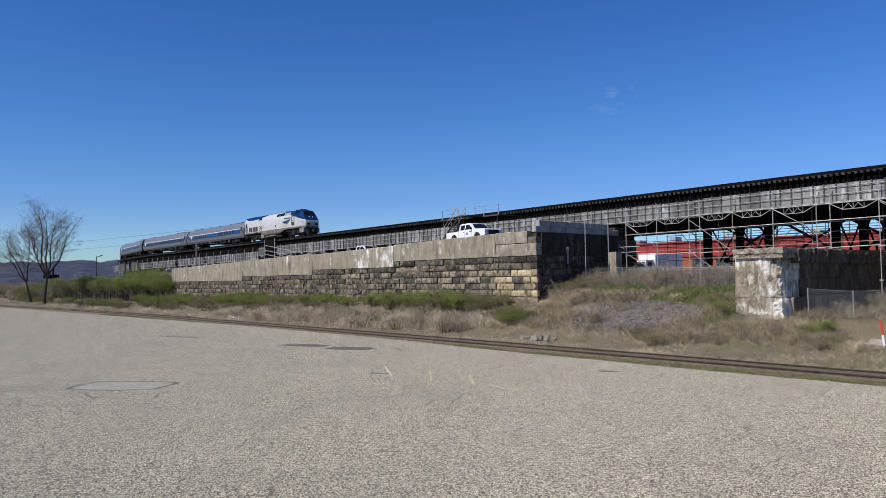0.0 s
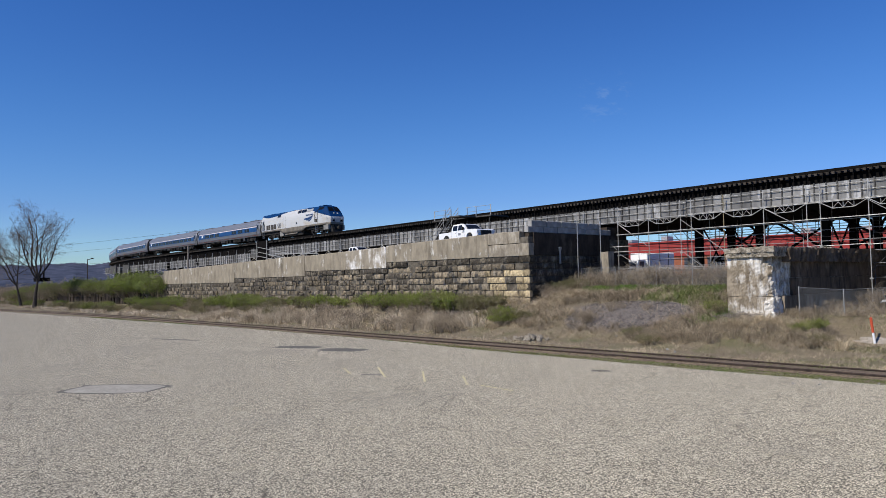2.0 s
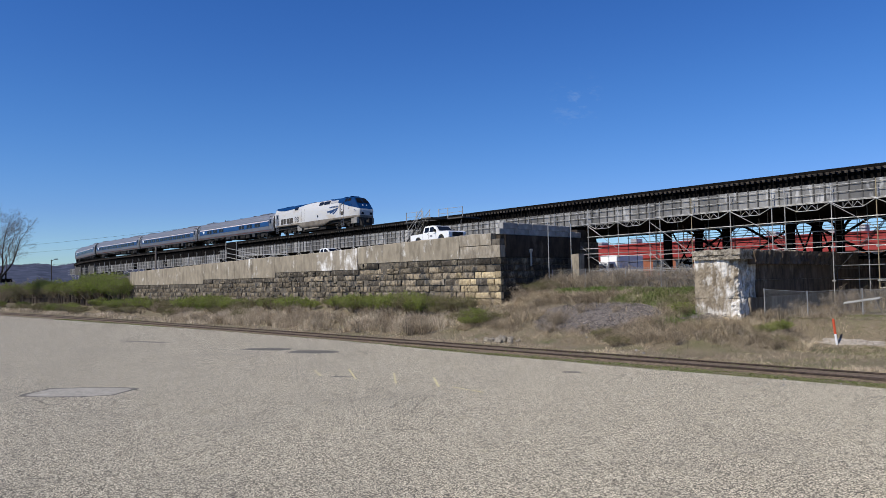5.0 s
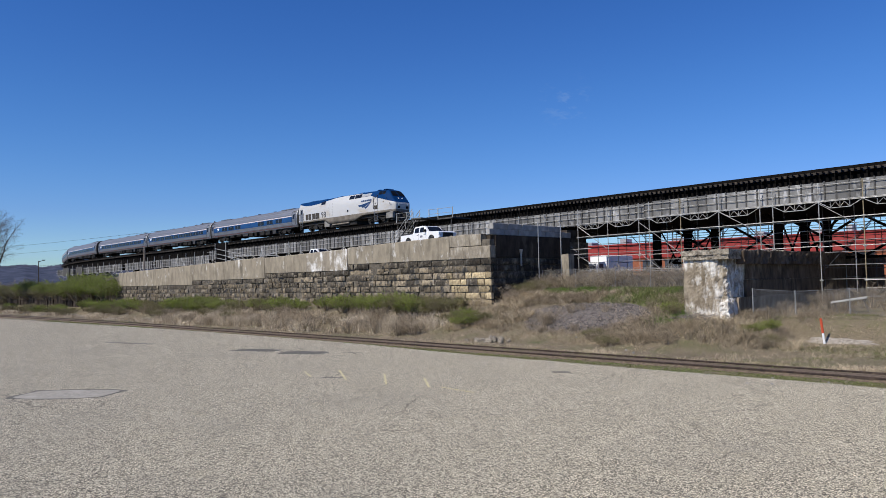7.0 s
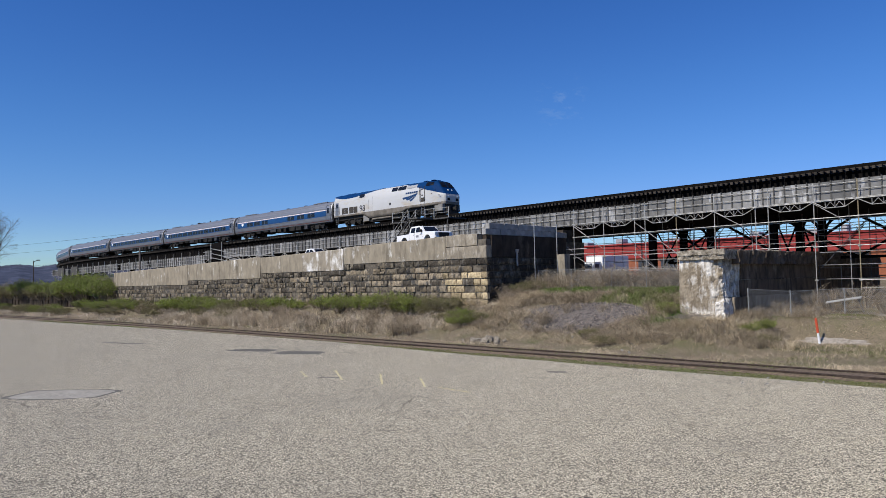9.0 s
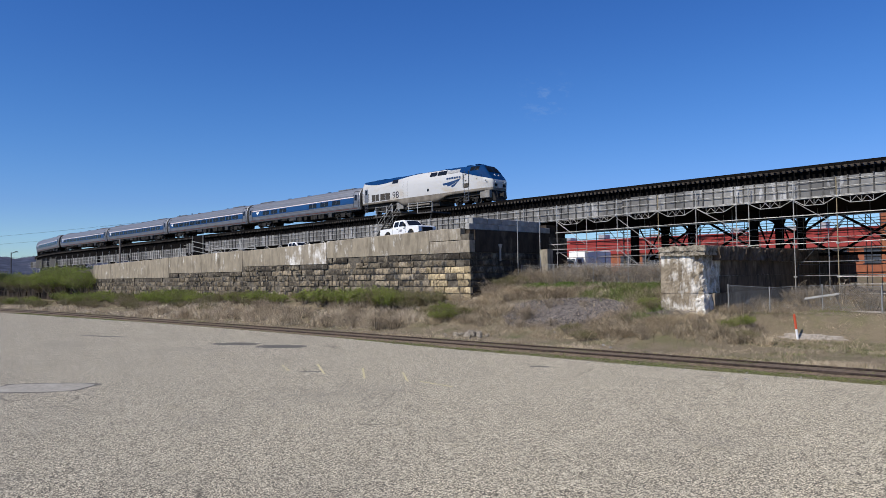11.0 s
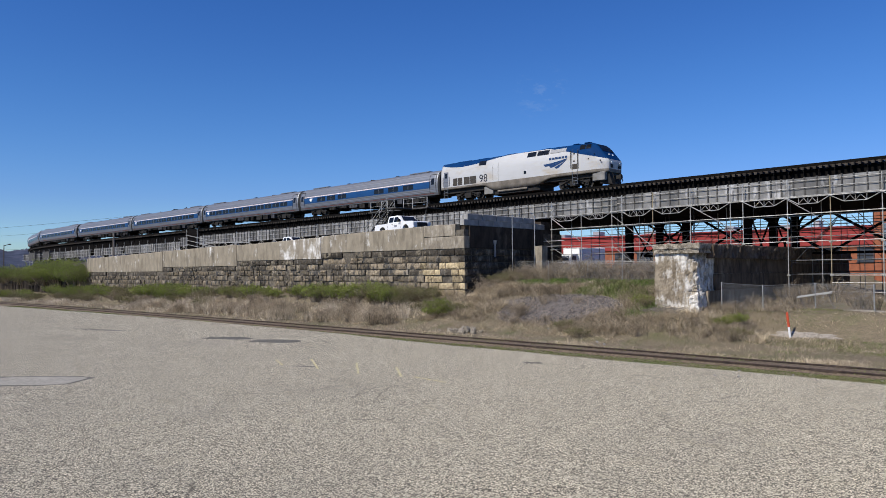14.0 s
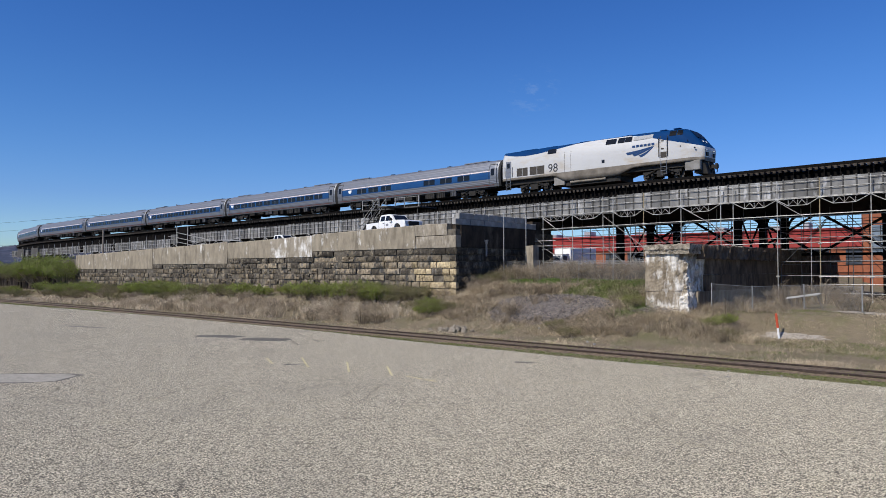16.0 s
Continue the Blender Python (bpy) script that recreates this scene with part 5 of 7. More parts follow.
def build_coach(windows, logo_x):
    coach = thing("coach", "ribbed stainless passenger coach with a blue window band", "coach", group="coaches of the train")
    b = bmesh.new()
    half = fluted(COACH)
    ring = [(-w, z) for w, z in half] + [(w, z) for w, z in half[-2::-1]]
    secs = []
    for x, k in ((-12.75, 0.93), (-12.6, 0.98), (-12.3, 1), (-8, 1), (0, 1), (8, 1), (12.3, 1), (12.6, 0.98), (12.75, 0.93)):
        secs.append([(x, y * k, 1.02 + (z - 1.02) * (0.985 if k < 1 else 1)) for y, z in ring])
    loft(b, secs)
    part("shell", b, M_STAINLESS, coach)
    for s in (-1, 1):
        b = bmesh.new()
        skin(b, COACH, s, -11.75, 11.75, 1.80, 2.52, 0.006, nz=5)
        part("blue_band", b, M_STRIPE, coach, "bright blue window band")
        b = bmesh.new()
        skin(b, COACH, s, -11.75, 11.75, 2.56, 2.66, 0.006, nz=1)
        part("pinstripe", b, M_PINSTRIPE, coach)
        b = bmesh.new()
        skin(b, COACH, s, -12.2, 12.2, 1.16, 1.23, 0.006, nz=1)
        part("sill_line", b, M_REDLINE, coach)
        for x in windows:
            b = bmesh.new()
            skin(b, COACH, s, x - 0.84, x + 0.84, 1.90, 2.46, 0.010, nz=3)
            w = part("window", b, M_GLASS, coach)
            b = bmesh.new()
            skin(b, COACH, s, x - 0.03, x + 0.03, 1.90, 2.46, 0.016, nz=3)
            part("mullion", b, M_STAINLESS, w)
        b = bmesh.new()
        lx = logo_x if s < 0 else -logo_x
        skin(b, COACH, s, lx - 0.3, lx + 0.3, 2.2, 2.42, 0.012, nz=1)
        skin(b, COACH, s, lx - 0.16, lx + 0.16, 2.04, 2.2, 0.012, nz=1)
        part("emblem", b, M_WHITE, coach)
        for e in (-1, 1):
            b = bmesh.new()
            for z0, z1, x0, x1 in ((1.3, 3.25, -0.50, -0.45), (1.3, 3.25, 0.45, 0.50), (3.25, 3.32, -0.50, 0.5)):
                skin(b, COACH, s, e * 12.1 + x0, e * 12.1 + x1, z0, z1, 0.03, nz=5)
            d = part("door", b, M_UNDER, coach)
            b = bmesh.new()
            skin(b, COACH, s, e * 12.1 - 0.22, e * 12.1 + 0.22, 2.15, 2.85, 0.03, nz=3)
            part("door_window", b, M_GLASS, d)
    for e in (-1, 1):
        b = bmesh.new()
        ringd = [(e * 12.72, y * 0.93, z) for y, z in ring]
        ringe = [(e * 13.0, y * 0.90, 1.1 + (z - 1.1) * 0.97) for y, z in ring]
        loft(b, [ringd, ringe] if e > 0 else [ringe, ringd])
        part("gangway", b, M_RUBBER, coach)
        b = bmesh.new()
        box(b, e * 9.2 - 1.6, e * 9.2 + 1.6, -0.7, 0.7, 3.78, 3.885)
        part("roof_vent", b, M_STAINLESS, coach)
        bogie(coach, e * 9.07, 2.59, 0.457)
    b = bmesh.new()
    box(b, -12.4, 12.4, -1.2, 1.2, 0.88, 1.1)
    part("underframe", b, M_UNDER, coach)
    gear = random.Random(5)
    x = -6.6
    while x < 6.4:
        w = gear.uniform(0.6, 1.6)
        low = gear.uniform(0.36, 0.74)
        b = bmesh.new()
        box(b, x, x + w, -1.34, 1.34, low, 1.0)
        bmesh.ops.bevel(b, geom=b.edges[:], offset=0.03, segments=1, affect="EDGES")
        for i in range(int(w / 0.3)):                   # ribs and hangers on the face
            box(b, x + 0.12 + 0.3 * i, x + 0.16 + 0.3 * i, -1.38, 1.38, low + 0.04, 0.98)
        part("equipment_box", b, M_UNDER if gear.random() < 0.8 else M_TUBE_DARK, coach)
        x += w + gear.uniform(0.25, 0.9)
    for x in (-4.0, 0.5, 5.0, 9.5):
        b = bmesh.new()
        box(b, x - 0.2, x + 0.2, -0.3, 0.3, 3.84, 3.93)
        part("roof_vent", b, M_UNDER, coach)
    return coach


TRAIN = [(build_locomotive(), 10.55, 6.6)]
ALL = [-9.6 + 1.92 * i for i in range(11)]
CAFE = [-8.0, -5.95, -3.75, 3.2, 5.7, 8.2]
LOCO_WHEELS = len(WHEELS)
TRAIN.append((build_coach(CAFE, -10.2), -13.0, 9.07))
TRAIN.append((build_coach(ALL, -10.9), -39.0, 9.07))
B_WHEELS = WHEELS[-4:]
for k in range(2, 7):
    c = copy_thing(TRAIN[2][0], Matrix())
    WHEELS += [(o, o.location.x, 0.457) for o in c.children_recursive if o.name.startswith("wheelset")]
    TRAIN.append((c, -13.0 - 26.0 * k, 9.07))

# ---- on the ramp: stairs, container, vehicles, lamp post ----
stairs = thing("access_stairs", "dark steel scaffold stairs with handrails up to the track", "stairs")
SX0, SZ0, SX1, SZ1 = -61.4, 6.75, -57.0, 10.75
b = bmesh.new()
for y in (51.9, 52.95):
    rod(b, (SX0, y, SZ0 - 0.1), (SX1, y, SZ1 - 0.1), 0.09, 4)
part("stringer", b, M_BATTEN, stairs)
for i in range(19):
    b = bmesh.new()
    u = (i + 0.5) / 19
    x, z = SX0 + (SX1 - SX0) * u, SZ0 + (SZ1 - SZ0) * u
    box(b, x - 0.14, x + 0.14, 51.9, 52.95, z - 0.03, z)
    part("tread", b, M_BATTEN, stairs)
for y in (51.85, 53.0):
    b = bmesh.new()
    for h in (0.55, 1.0):
        rod(b, (SX0, y, SZ0 + h), (SX1, y, SZ1 + h), 0.03, 5)
    for u in (0.02, 0.26, 0.5, 0.74, 0.98):
        x, z = SX0 + (SX1 - SX0) * u, SZ0 + (SZ1 - SZ0) * u
        rod(b, (x, y, z), (x, y, z + 1.0), 0.03, 5)
    part("handrail", b, M_TUBE, stairs)
b = bmesh.new()
box(b, -62.5, -53.3, 54.2, 57.0, 10.62, 10.75)
box(b, -57.2, -55.6, 51.8, 54.3, 10.62, 10.75)
part("landing", b, M_BATTEN, stairs)
for x in (-62.4, -60.6, -59.6, -57.0, -55.6, -53.4):
    b = bmesh.new()
    rod(b, (x, 54.3, 10.7), (x, 54.3, 11.85), 0.05, 5)
    part("post", b, M_TUBE, stairs)
for x0, x1 in ((-62.4, -59.6), (-57.0, -53.4)):
    for z in (11.3, 11.8):
        b = bmesh.new()
        rod(b, (x0, 54.3, z), (x1, 54.3, z), 0.022, 5)
        part("guard_rail", b, M_TUBE, stairs)
for x in (-62.2, -57.0, -53.6):
    b = bmesh.new()
    rod(b, (x, 53.6, wall_top(x) - 0.7), (x, 54.4, 10.7), 0.045, 5)
    part("strut", b, M_BATTEN, stairs)

cont = thing("stair_tower", "dark sheeted scaffold stair tower with pale handrails", "stair tower")
b = bmesh.new()
z0 = wall_top(-95) - 0.66
box(b, -97.0, -93.9, 50.0, 50.12, z0 + 0.8, 9.95)
part("dark_sheet", b, M_BLACK, cont)
for x in (-97.0, -93.9, -91.5, -88.0, -84.5, -80.5):
    b = bmesh.new()
    rod(b, (x, 49.8, z0), (x, 49.8, 10.1 if x < -93 else 8.3), 0.05, 5)
    part("post", b, M_TUBE, cont)
for k, (xa, za, xb, zb) in enumerate(((-97, 9.3, -88, 8.0), (-97, 8.6, -88, 7.3), (-97, 8.0, -91, 7.2), (-91.5, 8.1, -80.5, 7.7), (-91.5, 7.5, -80.5, 7.3), (-88, 7.2, -80, 8.2))):
    b = bmesh.new()
    rod(b, (xa, 49.75, za), (xb, 49.75, zb), 0.045, 5)
    part("handrail", b, M_TUBE, cont)
b = bmesh.new()
box(b, -103.5, -98.0, 49.2, 50.6, wall_top(-101) - 0.66, wall_top(-101) + 0.55)
bmesh.ops.bevel(b, geom=b.edges[:], offset=0.05, segments=1, affect="EDGES")
tagged(part("material_skip", b, M_GREYBOX), "grey steel skip standing on the ramp", "skip")

b = bmesh.new()
zf = wall_top(-110) - 0.66
rod(b, (-110.15, 45, zf), (-110.15, 45, 10.0), 0.17, 8, 0.13)
tagged(part("timber_post", b, M_WOOD), "tall grey wooden post on the ramp", "post")


def silhouette(bm, pts, y0, y1, inset):
    cx = sum(p[0] for p in pts) / len(pts)
    cz = sum(p[1] for p in pts) / len(pts)
    small = [(x + (cx - x) * inset * 0.4, z + (cz - z) * inset) for x, z in pts]
    loft(bm, [[(x, y0, z) for x, z in small], [(x, y0 + 0.07, z) for x, z in pts], [(x, y1 - 0.07, z) for x, z in pts], [(x, y1, z) for x, z in small]][::-1])


def build_pickup():
    car = thing("pickup_truck", "white crew cab pickup truck parked on the ramp", "pickup truck", group="parked pickups")
    b = bmesh.new()                                     # front of the car towards +X
    pts = [(-3.15, 0.62), (-3.18, 1.28), (-1.05, 1.30), (1.35, 1.36), (1.5, 1.35), (2.75, 1.28), (3.03, 1.20), (3.1, 0.62)]
    for wx in (1.95, -1.85):                            # wheel arches
        arch = [(wx + 0.52 * math.cos(a), 0.52 + 0.52 * math.sin(a)) for a in [0.19 + (2.76) * i / 8 for i in range(9)]]
        pts += arch
    silhouette(b, pts, -1.0, 1.0, 0.06)
    part("body", b, M_CARPAINT, car)
    b = bmesh.new()
    lowr = [(-1.02, 1.28), (1.42, 1.28), (0.72, 1.90), (0.35, 1.96), (-0.85, 1.95), (-1.0, 1.85)]
    secs = []
    for y, k in ((-0.96, 0), (-0.78, 1), (0.78, 1), (0.96, 0)):
        secs.append([(x, y if z < 1.4 else y * (0.82 if not k else 1.0), z) for x, z in lowr])
    loft(b, secs[::-1])
    part("cab", b, M_CARPAINT, car)
    for s in (-1, 1):
        for x0, x1, tilt in ((-0.82, -0.12, 0.02), (0.02, 0.98, 0.42)):
            b = bmesh.new()
            q = [(x0, 1.36), (x1, 1.36), (x1 - tilt, 1.82), (x0 + 0.03, 1.82)]
            vs = [b.verts.new((x, s * (0.975 - (z - 1.28) * 0.255 + 0.006), z)) for x, z in q]
            b.faces.new(vs if s < 0 else vs[::-1])
            part("side_window", b, M_GLASS, car)
        b = bmesh.new()
        box(b, 0.95, 1.12, min(s * 1.0, s * 1.22), max(s * 1.0, s * 1.22), 1.32, 1.58)
        part("mirror", b, M_RUBBER, car)
        b = bmesh.new()
        for x in (-0.08, -1.0, 1.1):
            box(b, x, x + 0.02, s * 1.002 - 0.002, s * 1.002 + 0.002, 0.72, 1.28)
        box(b, -0.3, -0.12, s * 1.01 - 0.01, s * 1.01 + 0.01, 1.12, 1.16)
        box(b, 0.78, 0.96, s * 1.01 - 0.01, s * 1.01 + 0.01, 1.12, 1.16)
        part("door_line", b, M_RUBBER, car)
        b = bmesh.new()
        box(b, 0.15, 0.55, s * 1.004 - 0.002, s * 1.004 + 0.002, 0.88, 1.08)
        part("door_sign", b, M_GREYBOX, car, "small unreadable grey sign bar")
        for wx in (1.95, -1.85):
            b = bmesh.new()
            rod(b, (0, -0.13, 0), (0, 0.13, 0), 0.41, 20)
            w = part("wheel", b, M_RUBBER, car)
            w.location = (wx, s * 0.85, 0.41)
            b = bmesh.new()
            rod(b, (0, s * 0.13, 0), (0, s * 0.15, 0), 0.24, 12)
            part("hubcap", b, M_GALV, w)
        b = bmesh.new()
        box(b, 2.98, 3.10, min(s * 0.62, s * 0.98), max(s * 0.62, s * 0.98), 0.95, 1.16)
        part("headlight", b, M_LAMP, car)
    b = bmesh.new()
    vs = [b.verts.new(p) for p in ((1.36, -0.80, 1.40), (1.36, 0.80, 1.40), (0.80, 0.66, 1.86), (0.80, -0.66, 1.86))]
    b.faces.new(vs)
    ws = part("windscreen", b, M_GLASS, car)
    ws.location = (0.02, 0, 0.01)
    b = bmesh.new()
    box(b, 3.04, 3.15, -0.56, 0.56, 0.74, 1.14)
    part("grille", b, M_RUBBER, car)
    b = bmesh.new()
    box(b, 3.02, 3.24, -1.0, 1.0, 0.45, 0.70)
    box(b, -3.3, -3.1, -0.98, 0.98, 0.48, 0.68)
    part("bumper", b, M_RUBBER, car)
    b = bmesh.new()
    box(b, -3.0, -1.12, -0.8, 0.8, 1.285, 1.312)
    part("bed", b, M_RUBBER, car)
    return car


truck = build_pickup()
truck.matrix_basis = pose(-47.0, 44.6, wall_top(-46.9) - 0.53, 0, -1.2, -8) @ Matrix.Scale(0.96, 4)
second = copy_thing(truck, pose(-71.6, 50.0, wall_top(-71.6) - 0.54, 0, -1.2, 0) @ Matrix.Scale(0.86, 4))

# ---- fences ----
def chain_fence(pts, h, label):
    fence = thing("chain_link_fence", label, "fence")
    wires = bmesh.new()
    for (xa, ya), (xb, yb) in zip(pts, pts[1:]):
        za, zb = ground_z(xa, ya), ground_z(xb, yb)
        b = bmesh.new()
        rod(b, (xa, ya, za - 0.1), (xa, ya, za + h + 0.05), 0.034, 6)
        part("post", b, M_FENCE, fence)
        b = bmesh.new()
        rod(b, (xa, ya, za + h), (xb, yb, zb + h), 0.009, 4)
        part("top_wire", b, M_FENCE, fence)
        ln = math.hypot(xb - xa, yb - ya)
        n = int(ln / 0.13)
        for i in range(-int(h / 0.13), n):
            for sgn in (1, -1):
                u0, u1 = i * 0.13, i * 0.13 + h
                c0, c1 = max(u0, 0), min(u1, ln)
                if c1 <= c0:
                    continue
                def at(u):
                    k = (u - u0) / h
                    k = k if sgn > 0 else 1 - k
                    f = u / ln
                    return (xa + (xb - xa) * f, ya + (yb - ya) * f, za + (zb - za) * f + k * h)
                rod(wires, at(c0), at(c1), 0.0042, 3)
    xa, ya = pts[-1]
    b = bmesh.new()
    rod(b, (xa, ya, ground_z(xa, ya) - 0.1), (xa, ya, ground_z(xa, ya) + h + 0.05), 0.04, 6)
    part("post", b, M_FENCE, fence)
    tagged(part("wire_mesh", wires, M_FENCE, fence), kind="stuff")
    return fence


chain_fence([(-36.9, 48.0), (-34.2, 48.8), (-30.6, 49.0), (-27.6, 49.0), (-24.4, 49.0), (-21.2, 49.0)], 1.75, "sagging chain-link fence in front of the scaffold")
chain_fence([(-17.2, 42.0), (-15.4, 43.5), (-13.3, 46.0), (-9.8, 44.0)], 1.45, "galvanised chain-link fence beside the old pier")
b = bmesh.new()
rod(b, (-37.16, 45.6, 5.1), (-37.16, 45.6, 6.1), 0.08, 8)
rod(b, (-37.16, 45.6, 6.1), (-37.16, 45.6, 6.45), 0.09, 8, 0.17)
tagged(part("drain_pipe", b, M_BLOCK), "pale drain pipe against the wall end", "pipe")
for y in (47.5, 50.6):
    b = bmesh.new()
    rod(b, (-36.85, y, 2.5), (-36.85, y, 8.7), 0.04, 6)
    tagged(part("steel_pole", b, M_GALV), "thin grey steel pole before the abutment", "pole")

# ---- behind the viaduct ----
red = thing("warehouse", "long red sheet-clad warehouse with a row of windows", "building")
b = bmesh.new()
box(b, -96, -20, 110, 150, 2.5, 7.2)
part("wall", b, M_ORANGE, red, "orange brick lower wall")
b = bmesh.new()
box(b, -96.2, -19.8, 109.8, 150.2, 7.2, 9.55)
part("cladding", b, M_RED, red, "red profiled sheet cladding")
b = bmesh.new()
box(b, -96.4, -19.6, 109.6, 150.4, 9.55, 9.8)
part("roof_edge", b, M_RED, red)
for i in range(18):
    x = -92 + 4.1 * i
    b = bmesh.new()
    box(b, x, x + (2.9 if i % 3 else 2.0), 109.92, 110.05, 4.7, 6.9)
    w = part("window", b, M_WINDOW, red)
    b = bmesh.new()
    box(b, x + 0.9, x + 1.0, 109.86, 109.92, 4.7, 6.9)
    box(b, x, x + 2.0, 109.86, 109.92, 5.7, 5.8)
    part("window_bar", b, M_UNDER, w)
for x, w, h in ((-78, 2.0, 0.8), (-70, 1.2, 1.1), (-60, 2.4, 0.7), (-46, 1.4, 0.9), (-38, 2.2, 0.8), (-33, 0.8, 1.2)):
    b = bmesh.new()
    box(b, x, x + w, 114, 116, 9.6, 9.8 + h)
    part("roof_unit", b, M_GALV, red)
brick = thing("brick_building", "tall orange brick building with glass block windows", "building")
b = bmesh.new()
box(b, -20.0, 12, 90, 104, 1.5, 12.5)
part("wall", b, M_ORANGE, brick)
for x in (-19.05, -12.5, -6.0):
    b = bmesh.new()
    box(b, x, x + 3.6, 89.9, 90.02, 5.7, 8.9)
    w = part("window", b, M_GLASSBLOCK, brick, "pale blue glass block window")
    b = bmesh.new()
    for k in range(1, 4):
        box(b, x + 0.9 * k - 0.03, x + 0.9 * k + 0.03, 89.85, 89.9, 5.7, 8.9)
    for k in range(1, 5):
        box(b, x, x + 3.6, 89.85, 89.9, 5.7 + 0.64 * k - 0.03, 5.7 + 0.64 * k + 0.03)
    part("glazing_bar", b, M_UNDER, w)
b = bmesh.new()
box(b, -20.2, 12.2, 89.8, 104.2, 12.5, 12.9)
part("parapet", b, M_BLOCK, brick)

lorry = thing("box_truck", "white box truck parked behind the scaffold", "truck")
lz = ground_z(-49, 75)                                  # its front towards the lot
b = bmesh.new()
pts = [(73.0, 3.5), (72.95, 4.9), (73.1, 5.1), (73.4, 5.86), (74.9, 5.9), (74.9, 3.5)]
loft(b, [[(x, y, z) for y, z in pts] for x in (-50.2, -48.15)])
part("cab", b, M_CARPAINT, lorry)
b = bmesh.new()
loft(b, [[(x, 73.06 + k, z) for x in (-50.05, -48.3)] + [(x, 73.10 + k, z) for x in (-48.3, -50.05)] for k, z in ((0.02, 5.08), (0.28, 5.74))])
part("windscreen", b, M_WINDOW, lorry)
b = bmesh.new()
box(b, -48.15, -48.12, 73.5, 74.5, 5.0, 5.7)
part("side_window", b, M_WINDOW, lorry)
b = bmesh.new()
box(b, -50.1, -48.2, 72.9, 73.0, 4.2, 4.8)
part("grille", b, M_RUBBER, lorry)
b = bmesh.new()
box(b, -50.35, -48.0, 75.05, 81.0, 3.9, 6.72)
bmesh.ops.bevel(b, geom=b.edges[:], offset=0.05, segments=1, affect="EDGES")
part("cargo_box", b, M_CARPAINT, lorry, "plain white cargo box")
for x in (-50.05, -48.35):
    for y in (73.9, 79.3):
        b = bmesh.new()
        rod(b, (x - 0.15, y, lz + 0.46), (x + 0.15, y, lz + 0.46), 0.48, 14)
        part("wheel", b, M_RUBBER, lorry)

# ---- distance ----
b = bmesh.new()
secs = []
for k in range(1560):
    i = k / 3
    a = radians(-40 + 78 * i / 519)                     # from -X towards +Y
    h = 58 + 14 * noise.noise((i * 0.02, 0, 0)) + 5 * noise.noise((i * 0.12, 2, 0)) + 2.0 * noise.noise((i * 0.35, 5, 0)) + 3.0 * random.random()
    h0 = (58 + 14 * noise.noise((i * 0.02, 0, 0)) + 5 * noise.noise((i * 0.12, 2, 0))) * (0.95 - 0.6 * smooth01(26, 38, math.degrees(a)))
    h *= 0.95 - 0.6 * smooth01(26, 38, math.degrees(a))
    secs.append([(-r * math.cos(a), r * math.sin(a), z) for r, z in ((1500, 0), (1700, h0 * 0.55), (1860, h0 * 0.93), (1900, h), (2400, h * 0.9), (2600, 0))])
loft(b, secs, cap=False, closed=False)
for f in b.faces:
    f.smooth = True
tagged(part("hills", b, M_HILL), "long low wooded hills on the horizon", "hills", kind="structure")

pole = thing("street_lamp", "slim wooden lamp pole beyond the bushes", "street lamp")
b = bmesh.new()
rod(b, (-182, 50.3, 1.5), (-182, 50.3, 10.4), 0.12, 8, 0.09)
part("pole", b, M_BARK, pole)
b = bmesh.new()
rod(b, (-182, 50.3, 10.2), (-180.6, 50.9, 10.5), 0.07, 5)
box(b, -180.9, -180.0, 50.7, 51.1, 10.4, 10.6)
part("lamp_head", b, M_UNDER, pole)
rack = thing("loading_hopper", "dark steel hopper frame above the bushes", "hopper")
b = bmesh.new()
box(b, -226, -219, 48.5, 51, 5.6, 6.6)
part("tray", b, M_BLACK, rack)
for x in (-226, -219):
    b = bmesh.new()
    rod(b, (x, 49.5, 1.5), (x, 49.5, 8.2), 0.22, 5)
    part("leg", b, M_BLACK, rack)
b = bmesh.new()
rod(b, (-222.5, 49.5, 6.5), (-221.7, 49.5, 9.3), 0.12, 5)
part("lever", b, M_GALV, rack)
for x, y, h in ((-420, 43, 20.5), (-230, 118, 26.0)):
    b = bmesh.new()
    rod(b, (x, y, 0.0), (x, y, h), 0.25, 7, 0.18)
    box(b, x - 0.15, x + 0.15, y - 4.5, y + 4.5, h - 1.2, h - 0.9)
    tagged(part("utility_pole", b, M_BARK), "tall wooden utility pole carrying overhead wires", "utility pole", group="utility poles")
for k, (z, dz) in enumerate(((19.5, 5.0), (17.0, 4.6), (13.0, 2.5))):
    b = bmesh.new()
    us = [i / 20 for i in range(21)]
    sweep(b, [(-420 + 190 * u, 40 + 75 * u + 3 * k, z + dz * u - 5.0 * u * (1 - u)) for u in us], 0.03 if k else 0.035, 4)
    tagged(part("power_line", b, M_UNDER), "thin dark overhead wire in the distance", "wire", group="overhead wires")

